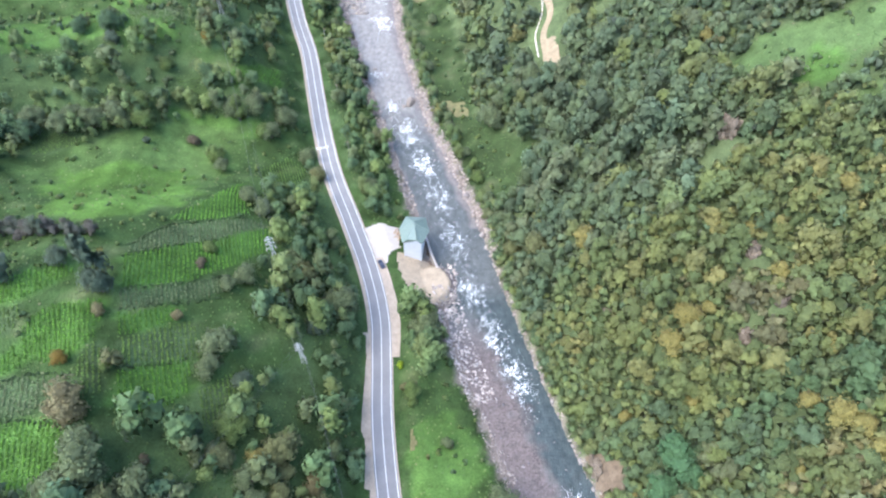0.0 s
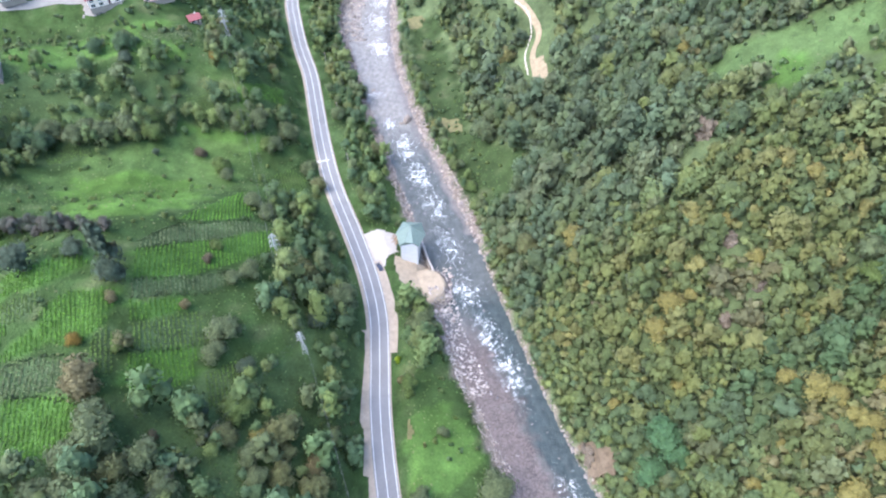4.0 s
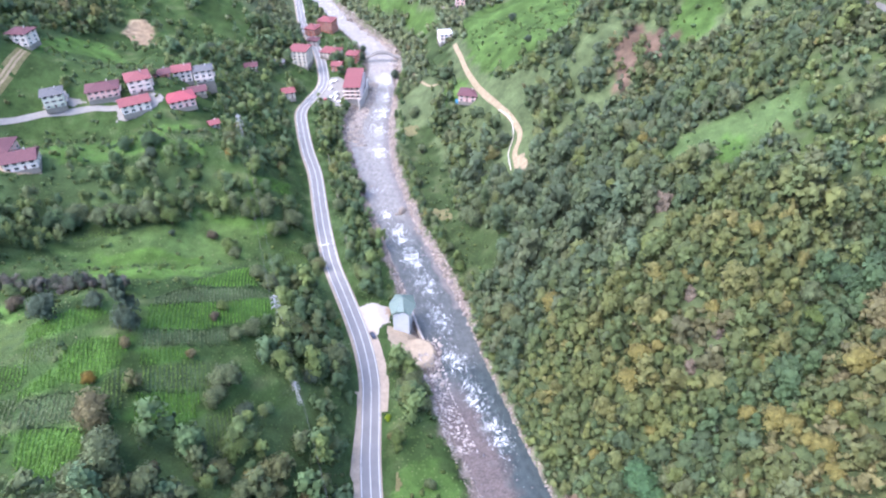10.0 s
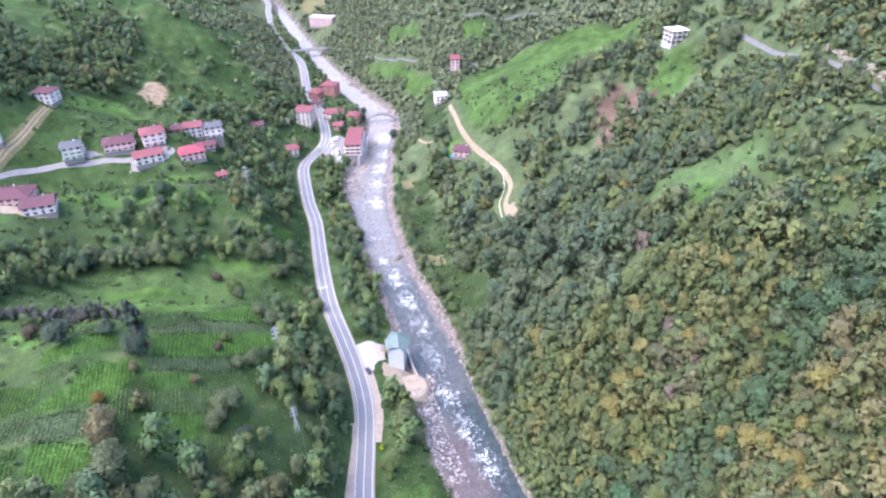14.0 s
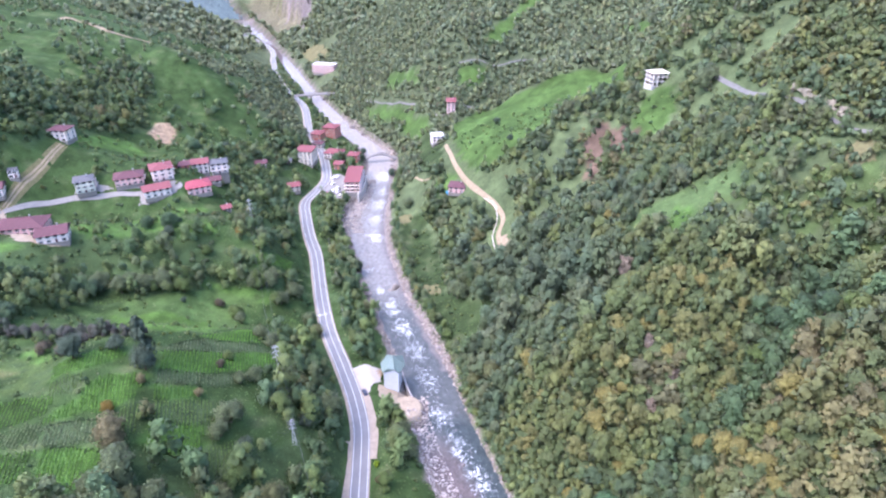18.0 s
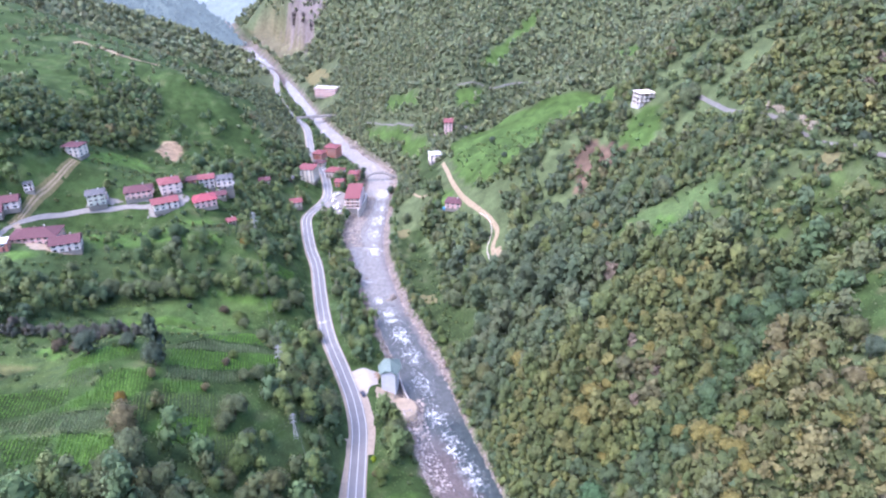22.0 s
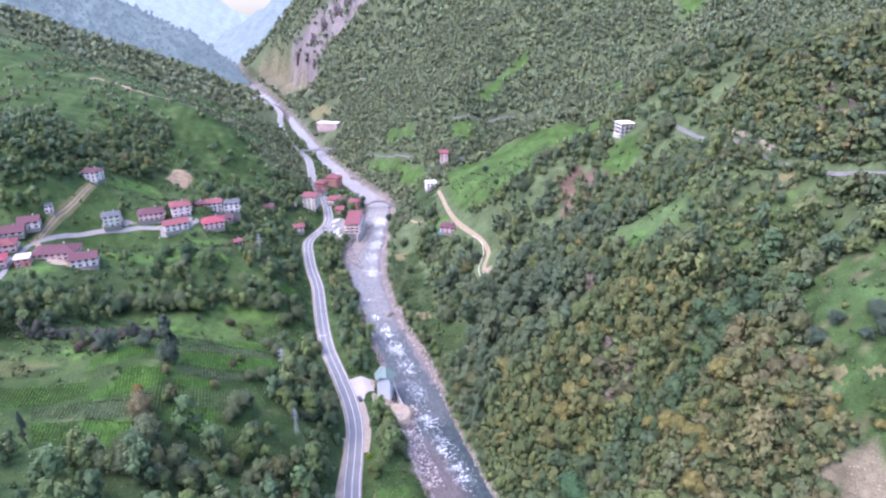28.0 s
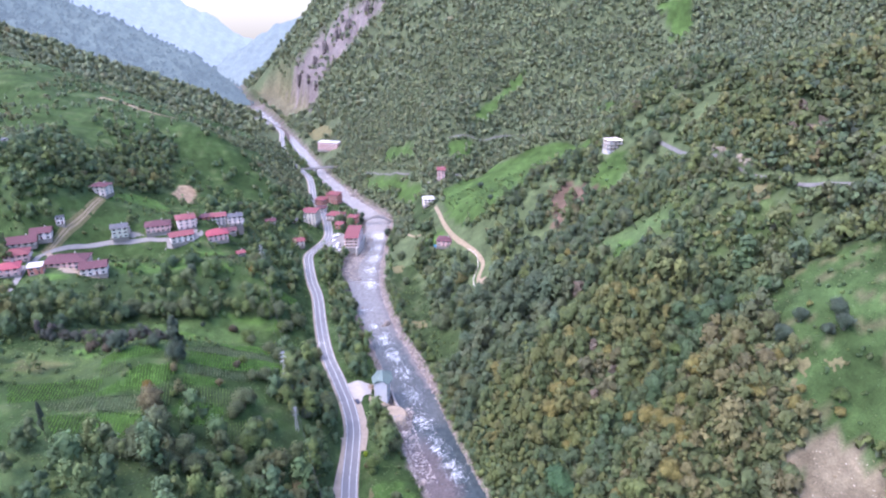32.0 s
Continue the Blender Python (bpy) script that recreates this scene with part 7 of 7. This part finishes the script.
vehicle(-83, 420, 70, M_CAR_WHITE, "white van parked in the town car park", True)
vehicle(-80.5, 425, 70, M_CAR_WHITE, "white car parked beside the long building")
vehicle(-82, 409, 60, M_CAR_WHITE, "white car parked in the town car park")
vehicle(-24.6, 139.4, 118, M_CAR_DARK, "dark blue hatchback parked on the forecourt edge")
for vx, vy, vt, vp, vv, vl in ((-77, 402, 70, M_CAR_WHITE, True, "white van parked beside the long building"), (-80, 397, 72, M_CAR_WHITE, False, "white car parked in the riverside car park"),
                               (-82, 392, 74, M_CAR_DARK, False, "dark car parked in the riverside car park"), (-76, 396, 70, M_CAR_WHITE, True, "white van parked in the riverside car park"),
                               (-84, 389, 60, M_CAR_RED, False, "red car parked near the highway"), (-73, 391, 20, M_CAR_WHITE, False, "white car parked near the river wall")):
    vehicle(vx, vy, vt, vp, vl, vv)

# timber and rubble on the forecourt
for k in range(14):
    bm = bmesh.new()
    box(bm, -1.9, -0.11, 0, 1.9, 0.11, 0.16)
    ob = part("timber_beam", bm, M_TIMBER)
    tx, ty = -19.2 + stone_rng.uniform(-1.4, 1.4), 155.5 + stone_rng.uniform(-2.4, 2.4)
    ob.matrix_basis = pose(tx, ty, ground_z(tx, ty) + 0.24 + 0.1 * (k % 3), stone_rng.uniform(-4, 4), stone_rng.uniform(-4, 4), 70 + stone_rng.uniform(-35, 35))
    tagged(ob, "loose brown timber beam on the forecourt", "timber", "timber on the forecourt")
rx, ry = stone_rng.uniform(-1, 6, 160), stone_rng.uniform(122, 146, 160)
keep = np.hypot((rx + 4) / 9.5, (ry - 133) / 10.5) > 0.9
stone_field("pale broken rock along the yard's edge", rx[keep], ry[keep], 0.65 * np.exp(stone_rng.normal(scale=0.35, size=int(keep.sum()))), 0.7, ((0.4, 0.34, 0.29), (0.46, 0.4, 0.34), (0.34, 0.29, 0.26)))
# pale kerb stones along the dirt track
for k, (kx, ky) in enumerate(run([(44.7, 316.4), (50.2, 301.6), (51.2, 285.1), (47.2, 270.9), (47.4, 254.7)], 2.3)):
    bm = bmesh.new()
    box(bm, -0.2, -0.95, -0.3, 0.2, 0.95, 0.6)
    ob = part("kerb_block", bm, M_WHITE)
    ob.matrix_basis = pose(kx - 1.0, ky, ground_z(kx - 1.0, ky) + 0.1, 0, 0, -10 + 14 * math.sin(k))
    tagged(ob, "white block edging the dirt track", "kerb", "track edging blocks")
# water tank beside the track house
bm = bmesh.new()
bmesh.ops.create_cone(bm, cap_ends=True, segments=16, radius1=1.5, radius2=1.4, depth=2.6, matrix=Matrix.Translation((0, 0, 1.2)))
tank = part("water_tank", bm, M_TANK)
tank.matrix_basis = pose(17.3, 356.6, ground_z(17.3, 356.6))
tagged(tank, "blue plastic water tank beside the house", "tank")


def keep_off(x, y, polys):
    ok = np.ones(x.shape, bool)
    for p in polys:
        ok &= ~inside(x, y, p)
    return ok


def ways_clear(x, y):
    ok = clear_of_ways(x, y)
    for pts, w in (([(16, 420.1), (24, 377.8), (35.5, 344.1), (48.7, 305), (53.7, 281.7), (49.6, 267.2), (51.2, 240.5)], 7.5),
                   ([(-206, 120), (-212, 140), (-217.8, 159.3), (-227, 182.1), (-235.5, 211.2), (-239.2, 223.4), (-238.4, 231.6), (-234.2, 238.4), (-226.2, 249.9), (-215.5, 258.5), (-203.8, 262.8), (-189.7, 266.5), (-176.5, 268.4), (-163.6, 277.7)], 7), ([(-240.5, 229), (-239, 240.1), (-238.4, 247.9), (-237.6, 256.1), (-234.9, 264.9), (-232.4, 276.3), (-232.7, 295.1)], 7),
                   ([(172.1, 281), (175.2, 260.8), (179, 219), (179.4, 174.8), (191.9, 145.3), (204.1, 125), (225.9, 81), (260, 40)], 2.9), ([(-77.5, 644.4), (-41.7, 580.7), (-14.5, 541)], 3), ([(30.6, 543.7), (65.8, 545), (98.1, 550.3), (130, 530.3), (150.1, 489.8)], 3)):
        ok &= line_dist(x, y, run(pts, 3)) > w
    for px, py, pr in OPEN_POINTS:
        ok &= np.hypot(x - px, y - py) > pr
    return ok


wood_rng = np.random.default_rng(21)
# right bank, near
x, y = scatter(0, 330, -40, 400, 3.95, wood_rng)
out = (x - river_x(y)) / 1.04 - river_half(y)
ok = (out > np.where(y < 150, 1.2, 3.0)) & ways_clear(x, y) & keep_off(x + rumple(x, y, 6.0) * 4.5, y + rumple(y, x, 6.0) * 4.5, MEADOWS + [BARE_SPUR])
x, y, out = x[ok], y[ok], out[ok]
gap = (y > 225) & (wood_rng.random(len(x)) < 0.25 + 0.5 * (rumple(x, y, 20.0, 3.3) > 0.1))
gap |= inside(x, y, THIN_WOOD) & (wood_rng.random(len(x)) < 0.7 + 0.3 * (rumple(x, y, 12.0, 7.7) > 0))
gap |= inside(x, y - 3, RED_SOIL) & (wood_rng.random(len(x)) < 0.72)
x, y, out = x[~gap], y[~gap], out[~gap]
r = 2.75 * np.exp(wood_rng.normal(scale=0.38, size=len(x))).clip(0.5, 2.0) * np.clip(0.8 + out / 130, 0.8, 1.1)
big = np.zeros(len(x), bool)
for k in (0, 3):
    big |= inside(x, y, STANDS[k][0])
r *= np.where(big, 1.3, 1.0) * (1 + 0.22 * rumple(x, y, 15.0, 9.1))
thin = big & (wood_rng.random(len(x)) < 0.2)
x, y, out, r = x[~thin], y[~thin], out[~thin], r[~thin]
near = (x < 185) & (y < 235)
for pick, shapes in ((near, NEAR), (~near, MID)):
    join_crowns("woodland", shapes, x[pick], y[pick], land_height(x[pick], y[pick]) - r[pick] * 0.1, r[pick], wood_tint(x[pick], y[pick], wood_rng), wood_rng, "dense mixed broadleaf wood turning yellow on a steep slope")
# left bank, near
x, y = scatter(-330, 0, 0, 480, 4.3, wood_rng)
dense = np.zeros(len(x), bool)
for p in (WOOD_BEHIND, WOOD_RIVER_LEFT, WOOD_LANE, WOOD_GULLY, SCRUB_SLOPE, WOOD_ROAD, WOOD_LOW, WOOD_STRIP, WOOD_BANK, WOOD_LEFT_FAR, WOOD_VILLAGE):
    dense |= inside(x + rumple(x, y, 7.0) * 3, y + rumple(y, x, 7.0) * 3, p)
dense &= wood_rng.random(len(x)) < np.where(inside(x, y, WOOD_LOW), 0.3, np.where(inside(x, y, WOOD_ROAD), 0.72, np.where(inside(x, y, WOOD_GULLY), 0.85, np.where(inside(x, y, SCRUB_SLOPE) | inside(x, y, WOOD_LANE), 0.3, np.where(inside(x, y, WOOD_VILLAGE), 0.5, 0.75)))))
strip = (x > smooth_at(y, [p[1] for p in HIGHWAY], [p[0] for p in HIGHWAY])) & (wood_rng.random(len(x)) < 0.4) & (y > 165)
loose = wood_rng.random(len(x)) < np.clip(0.1 + 0.3 * (rumple(x, y, 18.0, 6.1) - 0.35), 0.02, 0.4) * np.where((y > 195), 1.7, 0.35)
ok = ways_clear(x, y) & ~(inside(x, y, MEADOW_GARDEN) & (wood_rng.random(len(x)) < 0.85)) & (x < river_x(y)) & (dense | strip | loose) & keep_off(x, y, [LANDSLIP, MEADOW_TOP, MEADOW_VILLAGE, VILLAGE_FRONT] + FIELDS + [p for p, c, t in PLOTS])
x, y = x[ok], y[ok]
r = 2.95 * np.exp(wood_rng.normal(scale=0.34, size=len(x))).clip(0.45, 1.9) * np.where(y < 130, 1.15, 1.0)
g = wood_tint(x, y, wood_rng) * np.array((1.0, 1.1, 1.06))
for pick, shapes in ((y < 255, NEAR), (y >= 255, MID)):
    join_crowns("woodland", shapes, x[pick], y[pick], land_height(x[pick], y[pick]) + r[pick] * 0.1, r[pick], g[pick], wood_rng, "broadleaf trees and scrub along the road and gullies")
# trees along the river's edge under the meadow
by = np.arange(172, 440, 3.1) + wood_rng.uniform(-1.2, 1.2, len(np.arange(172, 440, 3.1)))
bx = river_x(by) + river_half(by) * 1.06 + wood_rng.uniform(3.5, 9.0, len(by))
keep = wood_rng.random(len(by)) < 0.72
bx, by = bx[keep], by[keep]
br = wood_rng.uniform(1.5, 3.6, len(bx))
join_crowns("riverside_trees", NEAR, bx, by, land_height(bx, by) - br * 0.1, br, wood_tint(bx, by, wood_rng) * np.array((0.95, 1.05, 1.0)), wood_rng, "row of alders and willows along the river bank", "trees")
# grey hedge above the crop plots
hx = np.linspace(-172, -107, 46)
hy = 113.5 + 1.5 * np.sin((hx + 172) / 14) + wood_rng.uniform(-2.2, 2.2, 46)
hr = wood_rng.uniform(1.6, 3.2, 46)
hedge_tint = np.array(((0.12, 0.13, 0.1), (0.135, 0.128, 0.105), (0.1, 0.13, 0.085)))[wood_rng.integers(0, 3, 46)]
join_crowns("hedge", NEAR, hx, hy, land_height(hx, hy) - hr * 0.2, hr, hedge_tint, wood_rng, "straggling grey-green hedge above the crop plots", "hedge")
# undergrowth and shrubs
x, y = scatter(-20, 205, -10, 260, 2.8, wood_rng)
ok = (x > river_x(y)) & ways_clear(x, y) & keep_off(x + rumple(x, y, 5.0) * 3, y + rumple(y, x, 5.0) * 3, MEADOWS + [RED_SOIL, BARE_SPUR])
ok &= ~(inside(x, y, THIN_WOOD) & (wood_rng.random(len(x)) < 0.6))
x, y = x[ok], y[ok]
r = wood_rng.uniform(1.7, 3.0, len(x))
join_crowns("undergrowth", BUSH, x, y, land_height(x, y) + 0.7, r, wood_tint(x, y, wood_rng) * 1.15, wood_rng, "dense shrubs and saplings under the wood", "undergrowth")
x, y = scatter(-300, 215, -20, 430, 3.4, wood_rng)
share = np.clip(0.16 + 0.4 * rumple(x, y, 13.0, 8.3) + 0.25 * rumple(x, y, 40.0, 1.3), 0.02, 0.75) * np.where(y > 195, 1.0, 0.9)
meadow = np.zeros(len(x), bool)
for p in MEADOWS:
    meadow |= inside(x, y, p)
share = np.where(x > river_x(y), np.where(meadow, 0.24, 0.0), share)
for p, c, t in PLOTS:
    share = np.where(inside(x, y, p), 0.0, share)
ok = ways_clear(x, y) & (wood_rng.random(len(x)) < share)
x, y = x[ok], y[ok]
r = wood_rng.uniform(0.5, 1.6, len(x))
join_crowns("shrubs", BUSH, x, y, land_height(x, y), r, wood_tint(x, y, wood_rng) * np.array((0.95, 1.05, 0.9)), wood_rng, "scattered low shrubs and bracken on the slopes", "shrubs")
# garden bushes and hedges round the village
garden_rng = np.random.default_rng(71)
x, y = scatter(-262, -118, 216, 330, 3.3, garden_rng)
share = np.clip(0.1 + 0.75 * rumple(x, y, 9.0, 3.7) + 0.2 * rumple(x, y, 25.0, 5.2), 0.0, 0.6) * np.where(inside(x, y, MEADOW_VILLAGE), 0.25, 1.0)
ok = ways_clear(x, y) & (garden_rng.random(len(x)) < share)
x, y = x[ok], y[ok]
r = garden_rng.uniform(0.8, 2.3, len(x))
join_crowns("garden_bushes", BUSH, x, y, land_height(x, y), r, wood_tint(x, y, garden_rng) * np.array((0.85, 0.95, 0.95)), garden_rng, "dark garden bushes and hedges round the village houses", "shrubs")
# far slopes
for x0, x1, y0, y1, step, shapes, rr, share in ((-260, 520, 400, 900, 5.0, SLOPE, (2.3, 4.1), 1.25), (-700, -60, 440, 860, 7.0, SLOPE, (2.2, 3.8), 0.24),
                                                (330, 560, -40, 400, 8, SLOPE, (3, 5), 0.8), (-700, -330, 60, 440, 8, SLOPE, (2.6, 4.6), 0.5),
                                                (-460, 760, 900, 1780, 9.2, FAR, (4.0, 7.0), 1.0), (-1100, -300, 860, 1340, 12, FAR, (5, 8), 0.6), (-950, 100, 1780, 2350, 15, FAR, (6, 10), 1.0)):
    x, y = scatter(x0, x1, y0, y1, step, wood_rng)
    out = np.abs(x - river_x(y)) / 1.1 - river_half(y)
    patch = wood_rng.random(len(x)) < share + 0.45 * rumple(x, y, 42.0, x0 * 0.01)
    for p in WOODS:
        patch |= inside(x, y, p)
    side = x > river_x(y)
    patch &= side if share >= 0.8 and y0 >= 400 else (~side if x0 == -700 else True)
    ok = (out > np.where(y < 1000, 2.5, 5)) & patch & ways_clear(x, y) & keep_off(x + rumple(x, y, 9.0) * 5, y + rumple(y, x, 9.0) * 5, MEADOWS + [LANDSLIP, TERRACE]) & ~(inside(x + rumple(x, y, 30.0) * 14, y, SCAR) & (wood_rng.random(len(x)) < np.clip(0.9 - (x + 300) / 420, 0.35, 0.9)))
    x, y = x[ok], y[ok]
    r = wood_rng.uniform(*rr, len(x))
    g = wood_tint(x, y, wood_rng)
    # distance haze painted into the leaf colours: lighter, bluer, more even
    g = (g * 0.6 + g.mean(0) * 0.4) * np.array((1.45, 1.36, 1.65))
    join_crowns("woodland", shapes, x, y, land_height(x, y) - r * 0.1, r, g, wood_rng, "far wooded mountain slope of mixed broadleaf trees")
# trees between the highway and the river, up the valley
ty = wood_rng.uniform(560, 1000, 900)
road_x = smooth_at(ty, [p[1] for p in HIGHWAY], [p[0] for p in HIGHWAY])
tx = road_x + wood_rng.uniform(6, 40, 900)
ok = (river_x(ty) - tx > river_half(ty) * 1.1 + 2.0) & (wood_rng.random(900) < 0.75) & (np.abs(ty - 708) > 16)
tx, ty = tx[ok], ty[ok]
tr = wood_rng.uniform(1.4, 3.4, len(tx))
join_crowns("riverside_trees", SLOPE, tx, ty, land_height(tx, ty) - tr * 0.1, tr, wood_tint(tx, ty, wood_rng) * np.array((1.1, 1.2, 1.2)), wood_rng, "scrubby trees between the road and the far river", "trees")
# grass and weed tufts
x, y = scatter(-190, 205, -10, 260, 1.75, wood_rng)
open_land = (x < river_x(y)) & keep_off(x, y, [WOOD_GULLY])
for p in MEADOWS + [RED_SOIL]:
    open_land |= inside(x, y, p)
for p, c, t in PLOTS:
    open_land &= ~inside(x, y, p)
open_land &= (line_dist(x, y, HIGH) > 7.5) & (np.abs(x - river_x(y)) > river_half(y) + 4) & (np.hypot((x + 10) / 14, (y - 142) / 20) > 1)
open_land &= wood_rng.random(len(x)) < 0.55 + 0.5 * rumple(x, y, 9.0, 3.1)
x, y = x[open_land], y[open_land]
z = land_height(x, y)
n = len(x)
co = np.zeros((n, 2, 3, 3))
for k in range(2):
    a, w, h = wood_rng.uniform(0, 6.28, n), wood_rng.uniform(0.25, 0.7, n), wood_rng.uniform(0.12, 0.4, n)
    dx, dy = np.cos(a) * w, np.sin(a) * w
    co[:, k, 0] = np.stack([x - dx, y - dy, z], -1)
    co[:, k, 1] = np.stack([x + dx, y + dy, z], -1)
    co[:, k, 2] = np.stack([x + dy * 0.8, y - dx * 0.8, z + h], -1)
tuft = np.array(((0.1, 0.17, 0.05), (0.14, 0.19, 0.07), (0.075, 0.125, 0.04), (0.19, 0.2, 0.1)))[wood_rng.choice(4, n, p=(0.4, 0.25, 0.25, 0.1))]
tagged(big_mesh("grass_tufts", co.reshape(-1, 3), np.arange(n * 6).reshape(-1, 3), M_LEAF, np.repeat(tuft, 6, 0), normals=np.tile((0.0, 0.0, 1.0), (n * 6, 1))), "tufts of rough grass and weeds on the slopes", "grass", kind="stuff")


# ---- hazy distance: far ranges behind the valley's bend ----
def painted_haze_material(name, colour, glow):
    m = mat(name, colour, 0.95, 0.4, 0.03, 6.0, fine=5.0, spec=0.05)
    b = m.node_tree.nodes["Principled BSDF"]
    # a bluish emission imitates the haze in front of these slopes
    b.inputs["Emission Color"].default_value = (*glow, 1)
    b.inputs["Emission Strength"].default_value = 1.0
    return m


ridge_rng = np.random.default_rng(31)


def far_range(name, crest, fall, depth, material, label, rough=0.8):
    """A plain far ridge: its crest line and the slope that faces the valley, uneven along the top."""
    p = run(crest, 9)
    n = len(p)
    f = np.linspace(0, 1, 46)
    X = np.repeat(p[:, :1], len(f), 1)
    Y = p[:, 1:2] - f * depth
    Z = p[:, 2:3] + 0 * f
    Z = Z - f * depth * fall + (rumple(X, Y, 60.0, 1.7) * 10 + rumple(X, Y, 22.0, 4.7) * 4 + ridge_rng.uniform(-rough, rough, X.shape))
    ix = np.arange(X.size).reshape(X.shape)
    q = np.stack([ix[:-1, :-1], ix[:-1, 1:], ix[1:, 1:], ix[1:, :-1]], -1).reshape(-1, 4)
    ob = big_mesh(name, np.stack([X, Y, Z], -1).reshape(-1, 3), q, material, smooth=True)
    tagged(ob, label, "mountains", kind="structure")
    return X, Y, Z


M_HAZE_MID = painted_haze_material("hazy wooded mountain", (0.06, 0.08, 0.065), (0.046, 0.064, 0.078))
M_HAZE_FLANK = painted_haze_material("hazy wooded flank", (0.07, 0.09, 0.075), (0.075, 0.097, 0.122))
M_HAZE_FAR = painted_haze_material("pale hazy mountain", (0.08, 0.1, 0.1), (0.105, 0.135, 0.178))
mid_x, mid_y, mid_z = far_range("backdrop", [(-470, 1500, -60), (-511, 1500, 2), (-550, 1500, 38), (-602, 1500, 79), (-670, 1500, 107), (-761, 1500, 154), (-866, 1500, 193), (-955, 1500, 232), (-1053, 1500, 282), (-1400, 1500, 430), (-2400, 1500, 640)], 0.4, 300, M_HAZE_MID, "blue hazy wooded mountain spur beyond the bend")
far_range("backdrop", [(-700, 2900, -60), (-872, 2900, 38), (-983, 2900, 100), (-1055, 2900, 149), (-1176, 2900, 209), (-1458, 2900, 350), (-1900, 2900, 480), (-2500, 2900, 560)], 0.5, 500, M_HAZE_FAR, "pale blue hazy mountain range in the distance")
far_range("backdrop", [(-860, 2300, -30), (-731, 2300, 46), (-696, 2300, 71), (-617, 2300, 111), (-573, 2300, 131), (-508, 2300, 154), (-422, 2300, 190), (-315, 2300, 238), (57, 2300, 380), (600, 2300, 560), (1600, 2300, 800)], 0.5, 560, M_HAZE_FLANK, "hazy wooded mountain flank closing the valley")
pick = ridge_rng.integers(0, mid_x.size, 4800)
jit = ridge_rng.uniform(-5, 5, (2, 4800))
tx, ty, tz = mid_x.ravel()[pick] + jit[0], mid_y.ravel()[pick] + jit[1], mid_z.ravel()[pick]
tr = ridge_rng.uniform(3.5, 7, 4800)
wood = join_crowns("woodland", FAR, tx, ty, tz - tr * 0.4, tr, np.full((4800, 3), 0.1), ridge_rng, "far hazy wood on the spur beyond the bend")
# the trees get the same emitted haze as the spur
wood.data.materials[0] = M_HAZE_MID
